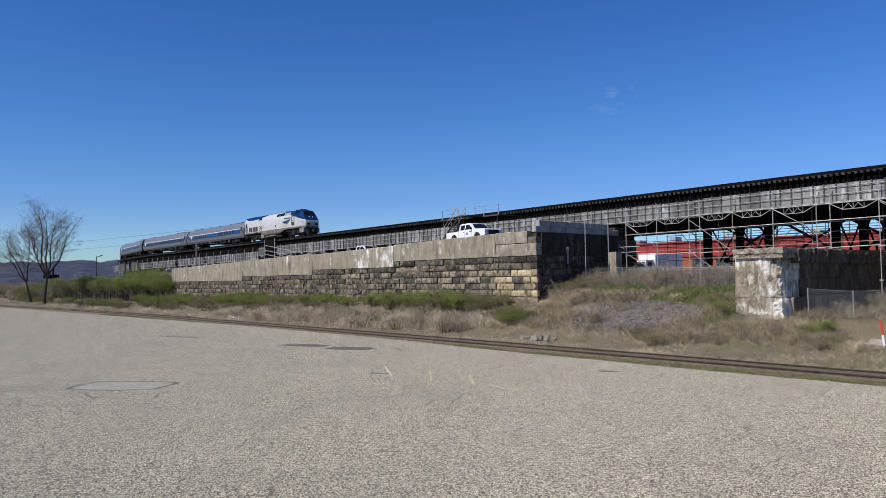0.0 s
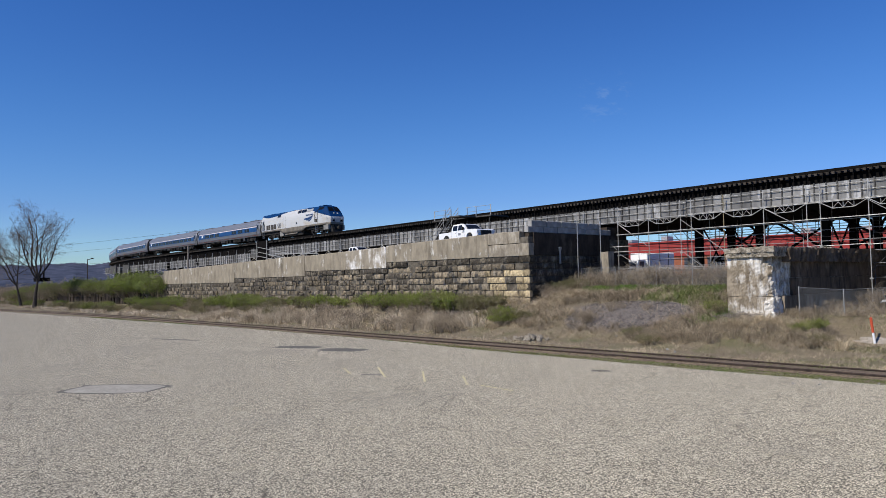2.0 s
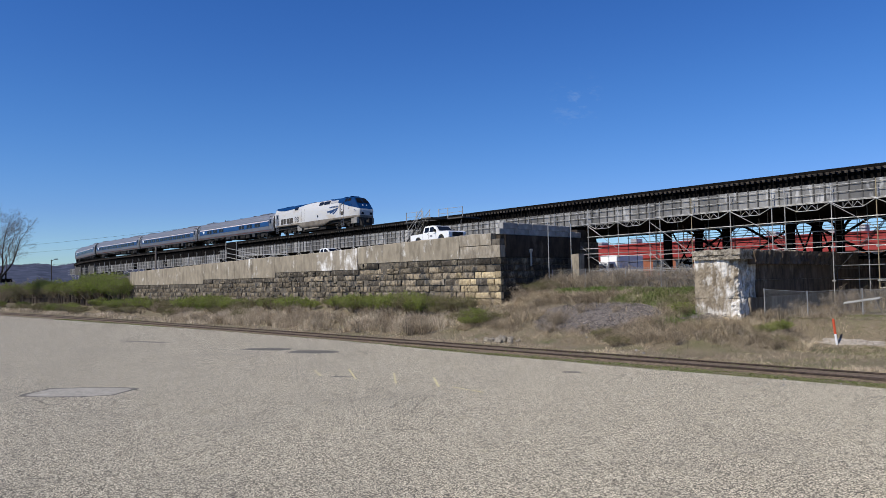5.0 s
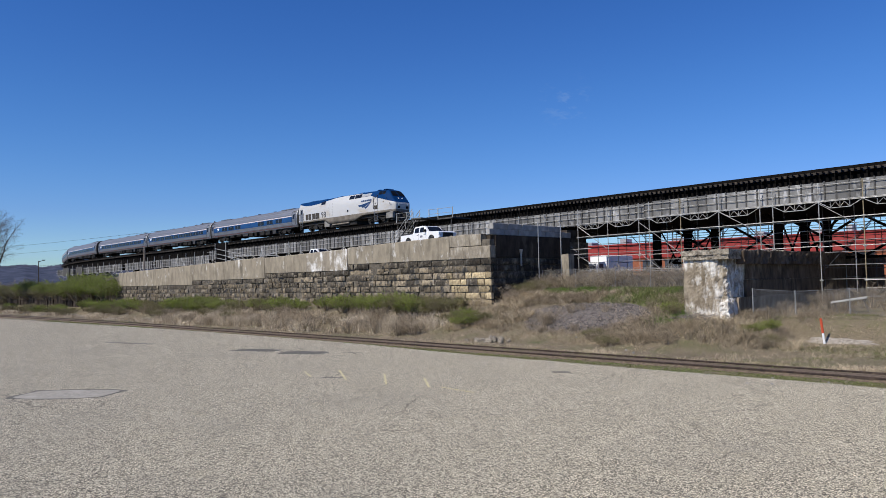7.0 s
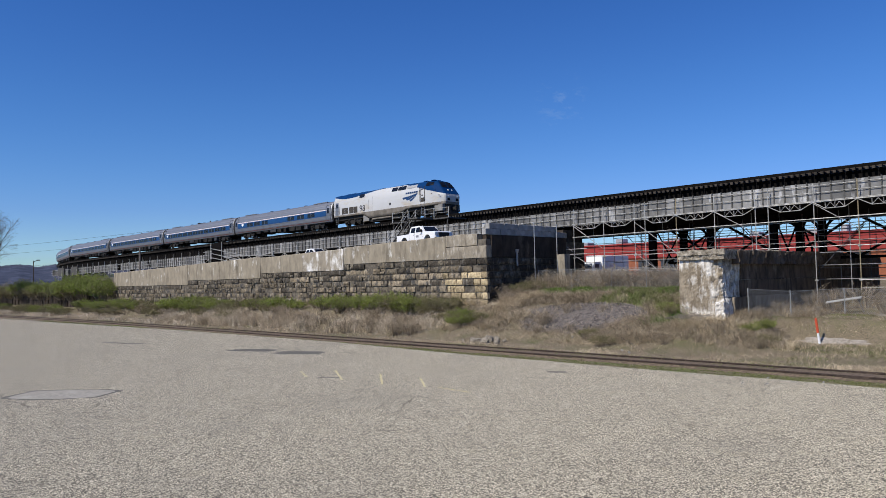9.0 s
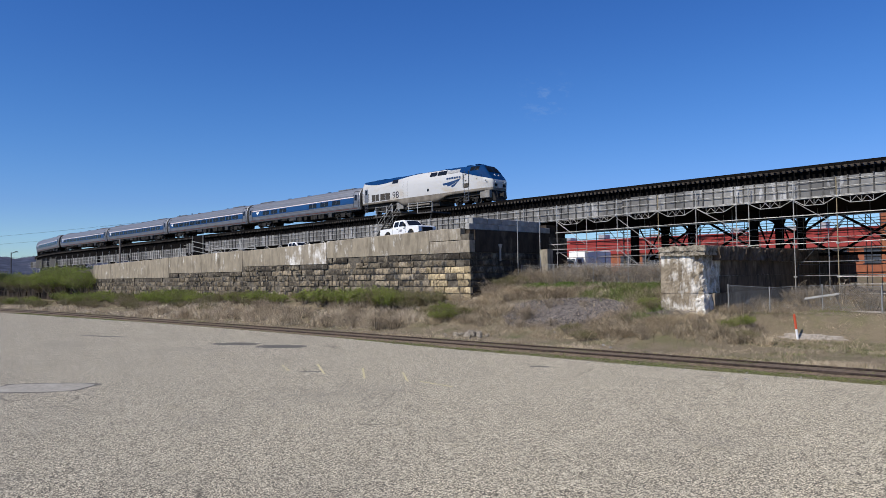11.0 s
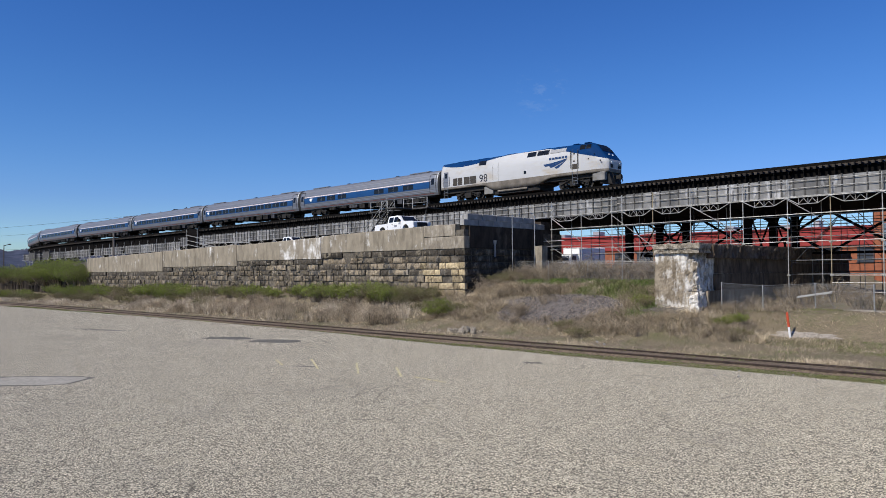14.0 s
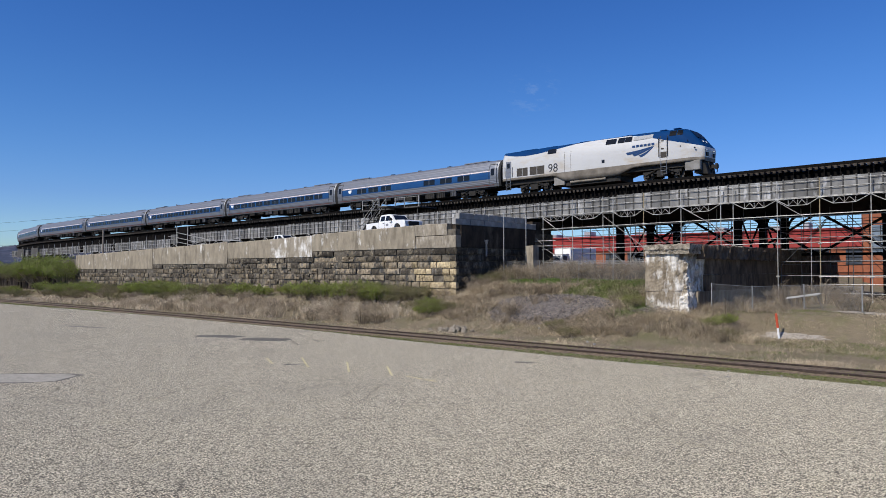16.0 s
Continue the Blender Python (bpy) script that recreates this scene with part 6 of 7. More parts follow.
# ---- timber piles under the bushes ----
pile_wall = thing("pile_wall", "old timber pile wall darkened with the bushes' shade", "retaining wall")
b = bmesh.new()
rod(b, (0, 0, 0), (0, 0, 1), 0.2, 7, 0.18)
pile_mesh = bpy.data.meshes.new("pile")
b.to_mesh(pile_mesh)
b.free()
pile_mesh.materials.append(M_TIMBER)
for i in range(125):
    x = -116.5 - 0.52 * i + 0.35 * noise.noise((i * 0.7, 8, 0))
    p = new("pile", pile_mesh)
    p.parent = pile_wall
    p.matrix_basis = Matrix.Translation((x, 40.6 + 0.25 * noise.noise((x * 1.7, 0, 0)), 0.3)) @ Euler((0.06 * noise.noise((x * 3, 1, 0)), 0.08 * noise.noise((x * 3, 2, 0)), 0)).to_matrix().to_4x4() @ Matrix.Diagonal((1, 1, 2.5 + 0.5 * noise.noise((x * 2, 0, 3)), 1))


# ---- trees ----
def build_tree(base, height, lean, seed, forks):
    rnd = random.Random(seed)
    tree = thing("tree", "bare dark-barked tree just coming into bud", "tree", Matrix.Translation(base))
    trunk, limbs, twigs = bmesh.new(), bmesh.new(), bmesh.new()

    def side_of(d, angle):
        ax = d.cross(Vector((rnd.uniform(-1, 1), rnd.uniform(-1, 1), rnd.uniform(-0.6, 0.6)))).normalized()
        return Matrix.Rotation(angle, 3, ax) @ d

    def grow(p, d, ln, r, level):
        n = (5, 8, 6, 4, 3, 2)[level]
        bmx = trunk if level == 0 else limbs if level < 3 else twigs
        for i in range(n):
            bend = (0.05, 0.11, 0.14, 0.17, 0.2, 0.2)[level]
            d = (d + Vector((rnd.gauss(0, bend), rnd.gauss(0, bend), rnd.gauss(0.035 if level else 0, bend)))).normalized()
            r0, r1 = r * (1 - 0.62 * i / n), r * (1 - 0.62 * (i + 1) / n)
            q = p + d * ln / n
            rod(bmx, p - d * r0 * 0.3, q, r0, (9, 7, 5, 4, 3, 3)[level], r1)
            p = q
            if 0 < level < 5 and i >= (1 if level < 3 else 0):
                for _ in range(2 if level == 3 and i % 2 else 1):
                    grow(p, side_of(d, rnd.uniform(0.45, 0.95)), ln * rnd.uniform(0.42, 0.72) * (1 - 0.3 * i / n), max(r1 * 0.55, 0.011), level + 1)
        if level == 0:
            for a, tilt, k in forks:
                grow(p, Vector((math.cos(a) * tilt, math.sin(a) * tilt, 1)).normalized(), height * k, r * 0.30 * (1 + k), 1)
        elif level < 5:
            grow(p, d, ln * 0.42, r1, level + 1)

    grow(Vector((0, 0, -0.3)), Vector(lean).normalized(), height * 0.30, height * 0.023, 0)
    part("trunk", trunk, M_BARK, tree)
    part("branchwork", limbs, M_BARK, tree)
    part("crown", twigs, M_TWIG, tree)
    return tree


build_tree((-154.0, 33.2, 0.3), 18.4, (0.03, 0.0, 1), 3, ((1.5, 0.10, 0.50), (-1.6, 0.32, 0.48), (1.7, 0.58, 0.46), (-1.4, 0.74, 0.42), (0.4, 0.3, 0.44)))
build_tree((-166.5, 33.6, 0.3), 15.0, (-0.05, -0.26, 1), 9, ((1.5, 0.12, 0.50), (-1.6, 0.45, 0.52), (-1.7, 0.9, 0.45)))


# ---- shrubs ----
def build_shrub(seed, h, w, leaf_mat, leaves, label, stems=38):
    rnd = random.Random(seed)
    shrub = thing("shrub", label, "shrub", group="shrubs along the bank")
    st, lf = bmesh.new(), bmesh.new()
    for _ in range(stems):
        a = rnd.uniform(0, 6.283)
        rr = w * rnd.random() ** 0.5
        p = Vector((0.35 * rr * math.cos(a), 0.35 * rr * math.sin(a), -0.1))
        tip = Vector((rr * math.cos(a), rr * math.sin(a), h * rnd.uniform(0.65, 1.0) * (1 - 0.35 * (rr / w) ** 2)))
        mid = p.lerp(tip, 0.55) + Vector((rnd.uniform(-.2, .2), rnd.uniform(-.2, .2), 0.15 * h))
        rod(st, p, mid, 0.022, 3, 0.014)
        rod(st, mid, tip, 0.014, 3, 0.006)
        for k in range(8):
            u = rnd.uniform(0.25, 1.0)
            c = p.lerp(mid, u * 2) if u < 0.5 else mid.lerp(tip, u * 2 - 1)
            e = c + Vector((rnd.uniform(-1, 1), rnd.uniform(-1, 1), rnd.uniform(-0.1, 0.9))) * 0.30 * w
            rod(st, c, e, 0.009, 3, 0.004)
            for _ in range(int(leaves * 1.5)):
                q = c.lerp(e, rnd.random()) + Vector((rnd.gauss(0, .06), rnd.gauss(0, .06), rnd.gauss(0, .06)))
                s = rnd.uniform(0.014, 0.036)
                m = Matrix.Translation(q) @ Euler((rnd.uniform(0, 6), rnd.uniform(0, 6), rnd.uniform(0, 6))).to_matrix().to_4x4()
                lf.faces.new([lf.verts.new(m @ Vector(v)) for v in ((-s, -s * 0.5, 0), (s, -s * 0.6, 0.3 * s), (s * 0.8, s * 0.6, 0), (-s, s * 0.5, 0.2 * s))])
    part("branchwork", st, M_BRAMBLE, shrub)
    if leaves:
        part("foliage", lf, leaf_mat, shrub)
    return shrub


kinds = [build_shrub(1, 1.9, 1.9, M_LEAF, 24, "budding green shrub with thin brown stems"), build_shrub(2, 1.6, 1.9, M_LEAF, 20, "budding green shrub with thin brown stems"),
         build_shrub(3, 1.8, 1.9, M_LEAF_DULL, 13, "half-bare olive shrub with thin stems"), build_shrub(4, 1.5, 1.8, M_LEAF_DULL, 8, "half-bare olive shrub with thin stems"),
         build_shrub(5, 1.8, 1.5, M_LEAF, 0, "leafless brown thicket of bramble canes", 34)]
first_use = [True] * 5
put = random.Random(21)


BRUSH = []


def brush(x, y, size, z=None):
    """Dead brush that nobody could count: gathered here, and made into one object below."""
    BRUSH.append(Matrix.Translation((x, y, ground_z(x, y) if z is None else z)) @ Matrix.Rotation(put.uniform(0, 6.28), 4, "Z") @ Matrix.Diagonal((size, size, size * put.uniform(0.85, 1.15), 1)))


def plant(kind, x, y, size, z=None):
    m = Matrix.Translation((x, y, ground_z(x, y) if z is None else z)) @ Matrix.Rotation(put.uniform(0, 6.28), 4, "Z") @ Matrix.Diagonal((size, size, size * put.uniform(0.85, 1.15), 1))
    if first_use[kind]:
        first_use[kind] = False
        kinds[kind].matrix_basis = m
    else:
        copy_thing(kinds[kind], m)


x = -62.0
while x > -116:                                         # along the foot of the wall
    plant(put.choice((0, 1, 1, 2, 3)), x, put.uniform(38.2, 40.4), put.uniform(0.75, 1.05))
    if put.random() < 0.6:
        plant(put.choice((2, 3, 4)), x - 0.6, put.uniform(36.5, 38), put.uniform(0.6, 0.9))
    x -= put.uniform(1.0, 2.2)
for x, y, k, s in ((-60, 39.5, 1, 0.8), (-57.6, 40.5, 2, 0.8), (-55.6, 39.8, 0, 0.8), (-53.2, 40.0, 3, 0.9), (-52.3, 39.4, 1, 1.0), (-50.8, 40.0, 1, 0.9), (-49.6, 39.4, 0, 0.85), (-48.2, 40.2, 3, 1.0), (-47.2, 39.6, 1, 1.0), (-46.0, 40.3, 0, 0.85), (-44.6, 39.2, 2, 1.15), (-43.4, 39.0, 1, 1.0), (-42.6, 39.9, 3, 1.1), (-41.2, 40.2, 2, 0.95), (-36.0, 44.0, 4, 0.8), (-33.4, 46.8, 4, 0.8), (-32.0, 47.8, 4, 0.9), (-36.2, 46.2, 3, 0.8), (-30.5, 47.0, 4, 0.7), (-34.6, 47.6, 4, 1.0),
                   (-40.0, 40.6, 3, 0.8), (-36.2, 38.0, 2, 0.85), (-34.8, 38.6, 3, 0.7), (-37.4, 40.6, 4, 0.8), (-35.6, 42.4, 4, 0.9), (-22.8, 35.4, 3, 0.55), (-24.2, 36.2, 4, 0.6), (-30, 38.5, 4, 0.5),
                   (-14.8, 38.4, 3, 0.5), (-20.9, 40.2, 2, 0.6), (-21.8, 41.0, 1, 0.5), (-16.3, 41.8, 4, 0.7), (-15.9, 40.8, 1, 0.42), (-36.6, 38.2, 0, 0.6), (-24.6, 36.6, 2, 0.5), (-37.0, 43.4, 4, 1.0), (-36.4, 45.0, 2, 0.8)):
    plant(k, x, y, s)
for x, y, size in ((-35.6, 45.6, 0.9), (-36.3, 46.6, 1.1), (-34.2, 47.6, 1.1), (-35.8, 47.6, 1.2)):
    plant(4, x, y, size)
for i in range(8):                                      # olive brush before the corner of the wall
    plant((3, 2, 3, 3)[i % 4], -44.0 + 0.9 * i + put.uniform(-0.3, 0.3), put.uniform(38.0, 40.6), put.uniform(0.55, 0.85))
for x, y, size, kind in ((-36.4, 37.6, 0.55, 1), (-35.7, 37.9, 0.6, 1), (-24.6, 36.8, 0.5, 3), (-16.2, 39.4, 0.4, 1)):
    plant(kind, x, y, size)
for i in range(46):                                     # low dead brush over the mound and below the wall
    brush(put.uniform(-36, -14.5), put.uniform(36.0, 42.5), put.uniform(0.22, 0.5))
for i in range(30):
    brush(put.uniform(-62, -38), put.uniform(34.6, 38.0), put.uniform(0.4, 0.75))
for i in range(44):                                     # the bramble belt under the scaffold
    x = -36.6 + 0.36 * i + put.uniform(-0.3, 0.3)
    brush(x, put.uniform(49.4, 51.6), put.uniform(0.75, 1.15))
for i in range(22):
    x = -16.6 + 0.75 * i + put.uniform(-0.4, 0.4)
    brush(x, put.uniform(44.5, 51.5), put.uniform(0.5, 0.85))
for i in range(96):                                     # the thicket beyond the end of the wall
    x = -113.5 - 0.85 * i + put.uniform(-0.5, 0.5)
    plant(put.choice((0, 1, 2, 3, 3, 4)) if i > 12 else put.choice((0, 0, 1)), x, put.uniform(40.5, 43.6), put.uniform(1.45, 1.9) if i > 20 else put.uniform(1.75, 2.25), 2.2)
    if i % 2:
        plant(put.choice((1, 2, 3, 3)), x, put.uniform(34.5, 39.0), put.uniform(0.55, 0.9))
    if i % 3 == 0:
        plant(put.choice((2, 3, 4)), x, put.uniform(45, 50), put.uniform(1.3, 1.8), 1.8)
for i in range(34):                                     # brown scrub far along the bank
    brush(-172 - 4.2 * i + put.uniform(-2, 2), put.uniform(36, 52), put.uniform(2.0, 2.9), 0.8)
for i in range(16):
    plant(put.choice((0, 2, 3)), -170 - 6 * i + put.uniform(-2, 2), put.uniform(34, 42), put.uniform(1.6, 2.4), 0.6)


cane_mesh = kinds[4].children[0].data
cane_verts = [v.co.copy() for v in cane_mesh.vertices]
cane_faces = [tuple(p.vertices) for p in cane_mesh.polygons]
for label, chosen in (("tangle of dead brush and bramble canes on the bank", [m for m in BRUSH if m.translation.x > -100]), ("brown leafless scrub far along the bank", [m for m in BRUSH if m.translation.x <= -100])):
    verts, faces = [], []
    for m in chosen:
        n = len(verts)
        verts += [m @ v for v in cane_verts]
        faces += [tuple(n + i for i in f) for f in cane_faces]
    me = bpy.data.meshes.new("dead_brush")
    me.from_pydata(verts, [], faces)
    me.materials.append(M_BRAMBLE)
    tagged(new("dead_brush", me), label, "brush", kind="stuff")


# ---- grass, reeds and litter ----
def blades(name, label, mat, spots, h0, h1, w, lean, seed, clump=1, clump_r=0.12):
    rnd = random.Random(seed)
    verts, faces = [], []
    for x, y in spots:
        for _ in range(clump):
            px, py = x + rnd.gauss(0, clump_r), y + rnd.gauss(0, clump_r)
            if WALL_X0 < px < WALL_X1 + 0.1 and py > 41.95:
                continue
            if PX0 - 0.1 < px < PX1 + 0.1 and py > 39.9:
                continue
            if name != "straw_litter" and ((px + 27.6) / 4.3) ** 2 + ((py - 40.2) / 2.7) ** 2 < 1 + 0.5 * noise.noise((px, py, 0)) and rnd.random() < 0.93:
                continue
            z = ground_z(px, py) - 0.02
            h = rnd.uniform(h0, h1)
            a = rnd.uniform(0, 6.283)
            c, s = math.cos(a) * w / 2, math.sin(a) * w / 2
            lx, ly = rnd.gauss(0, lean) * h, rnd.gauss(0, lean) * h
            n = len(verts)
            verts += [(px - c, py - s, z), (px + c, py + s, z), (px + lx * 0.4 + c * 0.7, py + ly * 0.4 + s * 0.7, z + h * 0.62), (px + lx * 0.4 - c * 0.7, py + ly * 0.4 - s * 0.7, z + h * 0.62), (px + lx, py + ly, z + h)]
            faces += [(n, n + 1, n + 2, n + 3), (n + 3, n + 2, n + 4)]
    me = bpy.data.meshes.new(name)
    me.from_pydata(verts, [], faces)
    me.materials.append(mat)
    return tagged(new(name, me), label, "grass", kind="stuff")


def scatter(n, x0, x1, y0, y1, seed, keep=None, near=1.0):
    rnd = random.Random(seed)
    out = []
    while len(out) < n:
        x, y = x0 + (x1 - x0) * rnd.random() ** near, rnd.uniform(y0, y1)
        if keep is None or keep(x, y, rnd.random()):
            out.append((x, y))
    return out


def patchy(scale, at, seed):
    return lambda x, y, r: noise.noise((x * scale, y * scale, seed)) > at - 0.25 * r


blades("grass_verge", "short green grass along the edge of the lot", M_GRASS, scatter(12000, 2, -100, 28.0, 29.75, 1, lambda x, y, r: y > min(lot_edge(x), siding_y(x) - 0.55) - 0.12 and noise.noise((x * 0.3, y * 1.5, 2)) > -0.25, 1.3), 0.02, 0.075, 0.022, 0.8, 1, 5, 0.12)
blades("dry_grass", "matted tan dead grass over the bank", M_DRY, scatter(8000, 4, -115, 32.0, 42.0, 2, patchy(0.3, 0.12, 1), 1.4), 0.05, 0.2, 0.018, 1.0, 2, 4, 0.15)
blades("dry_grass", "matted tan dead grass over the mound", M_DRY, scatter(4200, -19, -37, 35.5, 50.0, 3, patchy(0.35, 0.12, 7)), 0.08, 0.28, 0.02, 1.1, 3, 4, 0.18)
blades("tall_grass", "tall pale tufts of dead grass beside the pier", M_DRY, scatter(150, -15.5, -29, 36.5, 42.0, 4, patchy(0.22, 0.12, 3)), 0.2, 0.55, 0.016, 1.1, 4, 36, 0.27)
blades("reeds", "dense dead reddish-brown reeds below the wall", M_REED, scatter(1150, -38, -80, 34.4, 37.6, 5, patchy(0.25, 0.05, 5)), 0.25, 1.15, 0.02, 0.6, 5, 24, 0.35)
blades("reeds", "thin line of dead weeds along the far bank", M_REED, scatter(900, -70, -190, 32.6, 35.5, 6, patchy(0.12, 0.05, 50)), 0.15, 0.6, 0.04, 0.7, 6, 14, 0.4)
blades("fresh_grass", "bright green tufts of new grass on the ledge", M_GRASS_NEW, scatter(1500, -36.6, -20.5, 45.2, 47.8, 7, lambda x, y, r: noise.noise((x * 0.55, y * 0.6, 9)) > 0.24 - 0.16 * r), 0.12, 0.42, 0.035, 0.8, 7, 6, 0.2)
blades("weeds", "dull olive weeds among dead stalks on the ledge", M_GRASS, scatter(650, -28.0, -20.4, 42.5, 47.0, 71, patchy(0.5, 0.05, 33)), 0.12, 0.5, 0.03, 0.8, 71, 7, 0.25)
blades("fresh_grass", "green grass growing thinly on the open ground", M_GRASS, scatter(3200, 4, -16, 33.0, 45.0, 8, lambda x, y, r: noise.noise((x * 0.16, y * 0.5, 12)) > 0.16 - 0.12 * r), 0.03, 0.10, 0.022, 0.9, 8, 6, 0.25)
blades("fresh_grass", "green weeds between the siding rails", M_GRASS, scatter(2500, 2, -90, 29.9, 32.4, 9, patchy(0.4, 0.15, 15), 1.3), 0.05, 0.22, 0.03, 0.5, 9, 4, 0.12)
blades("tall_grass", "long arching dead grass falling over the mound", M_DRY, scatter(620, -36.0, -28.6, 38.6, 44.6, 72, patchy(0.35, 0.02, 44)), 0.3, 0.75, 0.026, 1.2, 72, 16, 0.25)
blades("dry_grass", "low tussocks of dead grass along the siding", M_DRY, scatter(420, 2, -40, 32.0, 33.4, 73, patchy(0.5, 0.08, 18)), 0.10, 0.34, 0.016, 0.9, 73, 12, 0.16)
blades("dry_grass", "pale dead grass leaning over the rusty rails", M_DRY, scatter(260, -2, -60, 31.6, 32.3, 74, patchy(0.4, 0.15, 28)), 0.12, 0.3, 0.025, 1.0, 74, 10, 0.14)
tufts = [(cx + put.gauss(0, 0.35), cy + put.gauss(0, 0.25)) for cx, cy, k in ((-23.2, 36.4, 6), (-22.3, 36.2, 9), (-21.4, 36.5, 8), (-20.6, 36.6, 7), (-19.9, 38.0, 9), (-19.2, 38.3, 8), (-18.6, 38.8, 5), (-17.0, 39.3, 7), (-16.0, 39.0, 8), (-14.9, 38.8, 7), (-13.9, 38.6, 5), (-33.5, 37.6, 6), (-35.0, 39.0, 7), (-36.5, 37.0, 6)) for _ in range(k)]
blades("tall_grass", "arching pale tussocks of dead grass at the mound's foot", M_DRY, tufts, 0.25, 0.68, 0.017, 1.15, 31, 60, 0.18)
blades("fresh_grass", "lush green grass at the pier's foot", M_GRASS_NEW, scatter(110, -22.0, -19.8, 38.4, 40.6, 32, patchy(0.9, 0.1, 14)), 0.2, 0.6, 0.025, 0.8, 32, 8, 0.2)
blades("dry_grass", "thin tufts of dead grass on the open ground", M_DRY, scatter(1700, 4, -18, 37.5, 47.0, 33, patchy(0.3, 0.14, 40)), 0.05, 0.24, 0.016, 1.1, 33, 4, 0.15)
blades("moss_mat", "thin olive moss and seedling grass on bare soil", M_GRASS, scatter(14000, 5, -34, 32.3, 46.0, 75, lambda x, y, r: noise.noise((x * 0.16, y * 0.75, 81)) > 0.05 - 0.2 * r), 0.015, 0.05, 0.03, 1.2, 75, 3, 0.2)
blades("straw_litter", "fine dry straw strewn over the open ground", M_DRY, scatter(1500, 5, -17, 36.5, 47.0, 76, lambda x, y, r: noise.noise((x * 0.2, y * 0.6, 91)) > -0.1 - 0.3 * r), 0.015, 0.06, 0.014, 3.0, 76, 5, 0.3)
blades("straw_litter", "flattened straw and dead stalks littering the soil", M_DRY, scatter(8000, 4, -110, 32.2, 47.0, 12, lambda x, y, r: noise.noise((x * 0.35, y * 0.7, 61)) > -0.05 + (0.22 if x > -24 and y < 38.5 else 0.0) - 0.3 * r, 1.6), 0.02, 0.08, 0.016, 3.2, 12, 4, 0.25)
blades("twig_litter", "dark dead stalks and twigs littering the soil", M_BRAMBLE, scatter(7000, 4, -110, 32.2, 48.0, 13, None, 1.4), 0.03, 0.2, 0.02, 2.2, 13, 3, 0.25)
blades("dead_canes", "tangle of dead canes and brush on the mound", M_BRAMBLE, scatter(2400, -14, -36, 37.0, 49.5, 10, patchy(0.4, 0.06, 21)), 0.12, 0.55, 0.014, 1.2, 10, 10, 0.3)

for cx, cy, rx, ry in ((-9.5, 44.5, 2.2, 0.6), (-5.0, 41.0, 1.8, 0.5), (-12.5, 41.2, 1.6, 0.3), (-7.5, 47.6, 2.0, 0.7), (-1.5, 45.0, 2.0, 0.8)):
    b = bmesh.new()
    rim = []
    for i in range(26):
        a = 6.2832 * i / 26
        k = 1 + 0.4 * noise.noise((cx + 2 * math.cos(a), cy + 2 * math.sin(a), 1))
        rim.append((cx + rx * k * math.cos(a), cy + ry * k * math.sin(a)))
    mid = b.verts.new((cx, cy, ground_z(cx, cy) + 0.09))
    rv = [b.verts.new((x, y, ground_z(x, y) + 0.03)) for x, y in rim]
    rh = [b.verts.new(((x + cx) / 2, (y + cy) / 2, ground_z((x + cx) / 2, (y + cy) / 2) + 0.08)) for x, y in rim]
    for i in range(26):
        j = (i + 1) % 26
        b.faces.new((rv[i], rv[j], rh[j], rh[i]))
        b.faces.new((rh[i], rh[j], mid))
    tagged(part("gravel_patch", b, M_GRAVEL), "pale crushed gravel spread on the ground", "gravel", kind="stuff")

b = bmesh.new()                                         # a spill of slag down the mound
rings = []
for j in range(9):
    ring = []
    for i in range(28):
        a = 6.2832 * i / 28
        k = (j + 0.02) / 8 * (1 + 0.25 * noise.noise((2 * math.cos(a), 2 * math.sin(a), 6)))
        x, y = -27.6 + 4.6 * k * math.cos(a), 40.2 + 3.0 * k * math.sin(a)
        ring.append((x, y, ground_z(x, y) + 0.05 * (1 - j / 8) + 0.01 + 0.04 * noise.noise((x * 3, y * 3, 0)) * (1 - j / 8)))
    rings.append(ring)
loft(b, rings, cap=False)
tagged(part("slag_spill", b, M_SLAG), "dark grey slag spilling down the grassy mound", "slag", kind="stuff")

post = thing("marker_post", "leaning orange and white plastic marker post", "marker post", Matrix.Translation((-13.1, 40.9, ground_z(-13.1, 40.9) - 0.02)) @ pose(0, 0, 0, 0, -6, 0))
b = bmesh.new()
rod(b, (0, 0, 0), (0, 0, 0.62), 0.058, 12)
part("white_base", b, M_CARPAINT, post)
b = bmesh.new()
rod(b, (0, 0, 0.62), (0, 0, 1.36), 0.063, 12)
rod(b, (0, 0, 1.36), (0, 0, 1.42), 0.055, 12, 0.02)
part("orange_sleeve", b, M_ORANGE_POST, post)

rubble_rnd = random.Random(4)


def rubble(name, label, mat, cx, cy, n, spread, size):
    heap = thing(name, label, "rubble")
    for i in range(n):
        b = bmesh.new()
        bmesh.ops.create_icosphere(b, subdivisions=1, radius=1.0)
        for v in b.verts:
            v.co *= rubble_rnd.uniform(0.7, 1.2)
        x, y = cx + rubble_rnd.gauss(0, spread), cy + rubble_rnd.gauss(0, spread * 0.4)
        s = size * rubble_rnd.uniform(0.5, 1.2)
        o = part("chunk", b, mat, heap)
        o.matrix_basis = Matrix.Translation((x, y, ground_z(x, y) + 0.25 * s)) @ Euler((rubble_rnd.random() * 3, rubble_rnd.random() * 3, 0)).to_matrix().to_4x4() @ Matrix.Diagonal((s, s * 0.8, s * 0.6, 1))


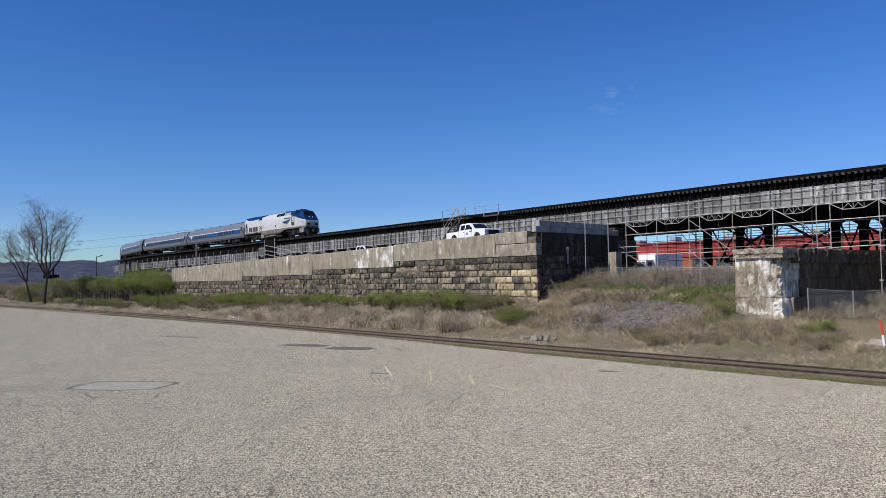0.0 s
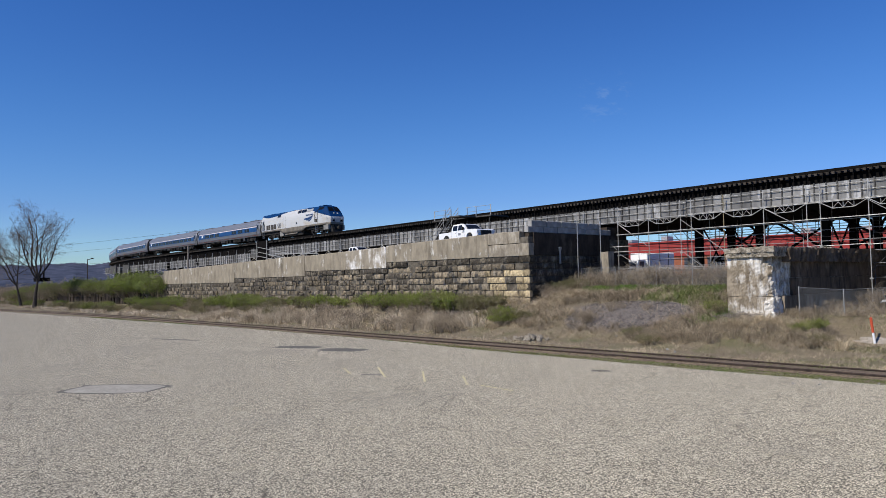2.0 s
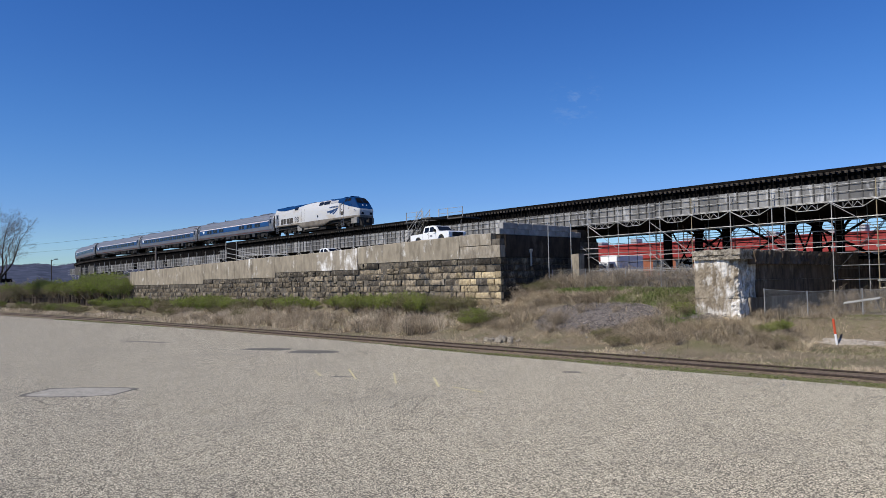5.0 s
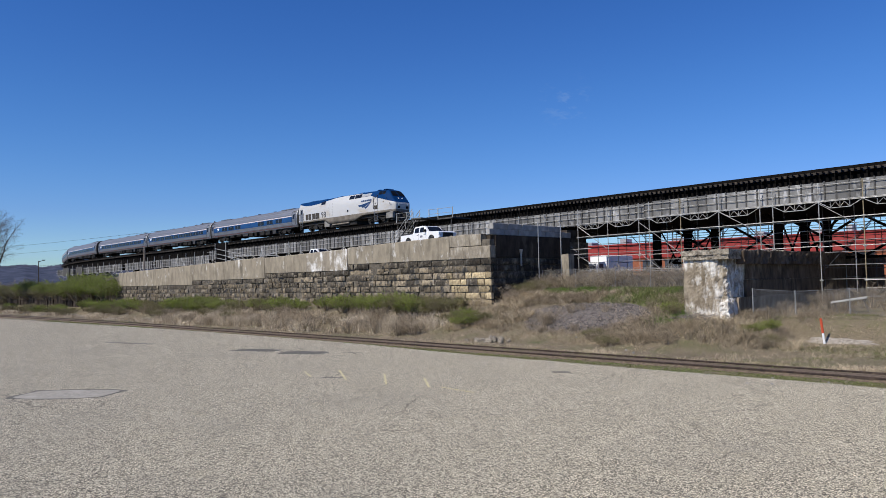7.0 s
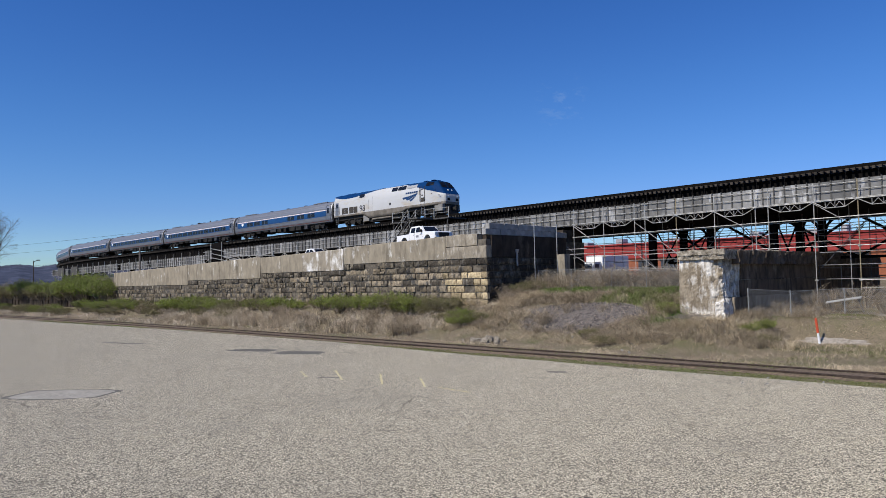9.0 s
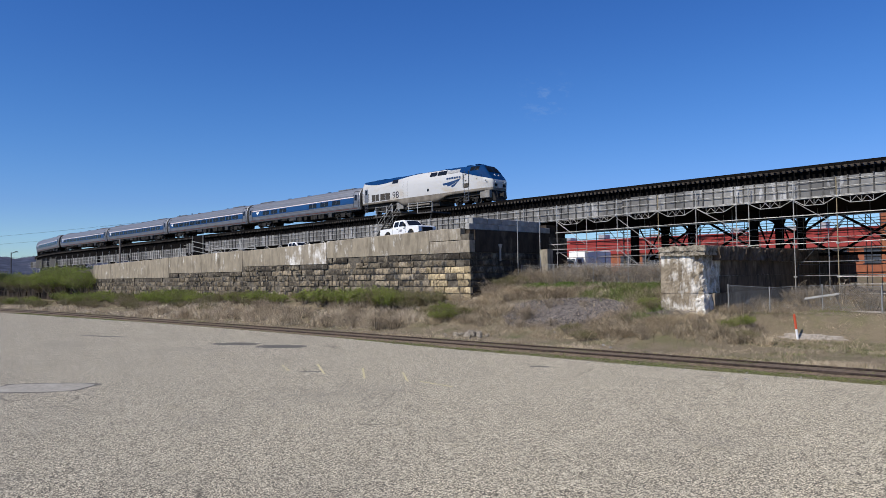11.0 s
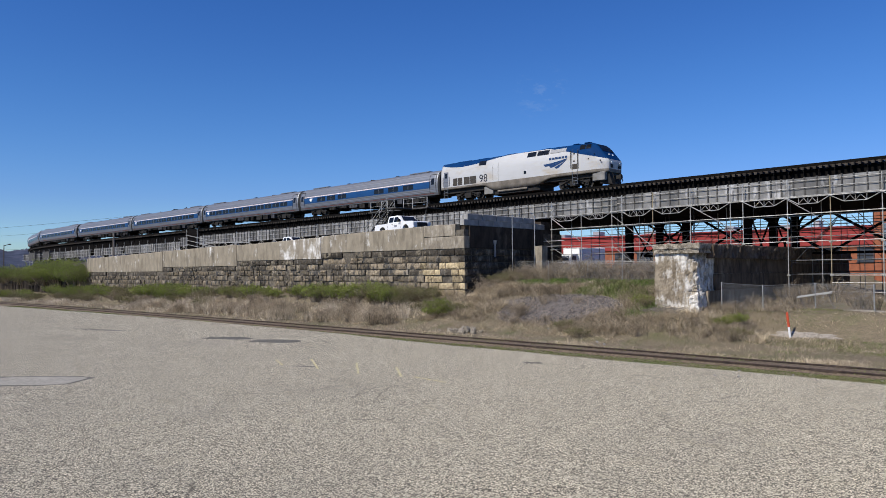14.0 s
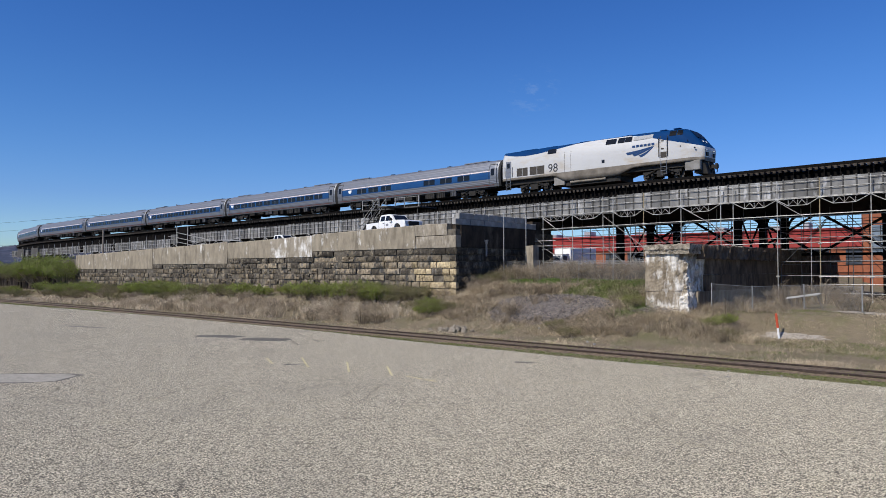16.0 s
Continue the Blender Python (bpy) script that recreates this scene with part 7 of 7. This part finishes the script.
rubble("rubble_heap", "heap of broken pale stones in dead grass", M_CRUMBLE, -31.4, 34.9, 24, 0.8, 0.32)
rubble("loose_stones", "scattered pale stones beside the siding", M_BLOCK, -9.0, 29.0, 9, 3.5, 0.07)
rubble("loose_stones", "scattered pale stones on the bank", M_BLOCK, -26.0, 34.0, 12, 6.0, 0.09)

boards = thing("brushwood_pile", "pile of grey cut branches against the pier", "brushwood")
for i in range(34):
    b = bmesh.new()
    a = rubble_rnd.gauss(0.15, 0.35)
    ln = rubble_rnd.uniform(0.7, 1.5)
    x, y = -19.6 + rubble_rnd.gauss(0, 0.5), 39.3 + rubble_rnd.gauss(0, 0.25)
    z = ground_z(x, y) + rubble_rnd.uniform(0.03, 0.4)
    d = Vector((math.cos(a), 0.3 * math.sin(a), 0.25 * math.sin(a * 3)))
    rod(b, Vector((x, y, z)) - d * ln / 2, Vector((x, y, z)) + d * ln / 2, 0.022, 5, 0.014)
    part("branch", b, M_WOOD, boards)
bench = thing("broken_bench", "broken grey board on short posts behind the fence", "bench", Matrix.Translation((-13.6, 46.9, ground_z(-13.6, 46.9) + 0.75)) @ Euler((0.2, -0.16, 0.1)).to_matrix().to_4x4())
b = bmesh.new()
box(b, -0.95, 0.95, -0.2, 0.2, -0.03, 0.03)
bmesh.ops.bevel(b, geom=b.edges[:], offset=0.008, segments=1, affect="EDGES")
part("board", b, M_BLOCK, bench)
for x in (-0.8, -0.1, 0.75):
    b = bmesh.new()
    rod(b, (x, 0, -0.03), (x + 0.1, 0, -0.9), 0.04, 5)
    part("leg", b, M_WOOD, bench)
    b = bmesh.new()
    rod(b, (x, 0.17, 0.03), (x, 0.17, 0.5), 0.03, 5)
    part("stake", b, M_WOOD, bench)


def pebbles(name, label, mat, spots, s0, s1, seed):
    rnd = random.Random(seed)
    verts, faces = [], []
    for x, y in spots:
        s, a, z = rnd.uniform(s0, s1), rnd.uniform(0, 1.5), ground_z(x, y)
        c, d = s * math.cos(a), s * math.sin(a)
        n = len(verts)
        verts += [(x + c, y + d, z), (x - d, y + c * 0.8, z), (x - c, y - d, z), (x + d, y - c * 0.8, z), (x + 0.5 * c, y + 0.4 * d, z + s * 0.6), (x - 0.4 * c, y + 0.4 * c, z + s * 0.55), (x - 0.2 * d, y - 0.4 * c, z + s * 0.5)]
        faces += [(n, n + 1, n + 5, n + 4), (n + 1, n + 2, n + 5), (n + 2, n + 3, n + 6, n + 5), (n + 3, n, n + 4, n + 6), (n + 4, n + 5, n + 6)]
    me = bpy.data.meshes.new(name)
    me.from_pydata(verts, [], faces)
    me.materials.append(mat)
    return tagged(new(name, me), label, "pebbles", kind="stuff")


pebbles("pebbles", "pale pebbles strewn over the soil", M_GRAVEL, scatter(5200, 5, -60, 29.0, 46.5, 41, None, 1.5), 0.012, 0.045, 41)
pebbles("slag_lumps", "dark lumps of slag on the mound", M_SLAG, scatter(3600, -32, -23.2, 37.6, 43.0, 42, lambda x, y, r: ((x + 27.6) / 4.5) ** 2 + ((y - 40.2) / 2.9) ** 2 < 1), 0.03, 0.14, 42)


# ---- movement ----
def motions():
    for vehicle, ofs, half in TRAIN:
        rows = []
        for i in range(33):
            t = i * 0.5
            x = train_at(t) + ofs
            a, c = line(x + half)[0], line(x - half)[0]
            rows.append((t, Matrix.Translation((a + c) / 2) @ Matrix.Rotation(math.atan2((a - c).y, (a - c).x), 4, "Z") @ Matrix.Rotation(-math.asin((a - c).z / (a - c).length), 4, "Y")))
        walk(vehicle, rows)
    for w, x, r in WHEELS:
        rows = []
        for i in range(129):
            t = i * 0.125
            turn = math.degrees((train_at(t) - train_at(0)) / r)
            rows.append((t, pose(x, 0, r, 0, turn, 0)))
        walk(w, rows)


motions()
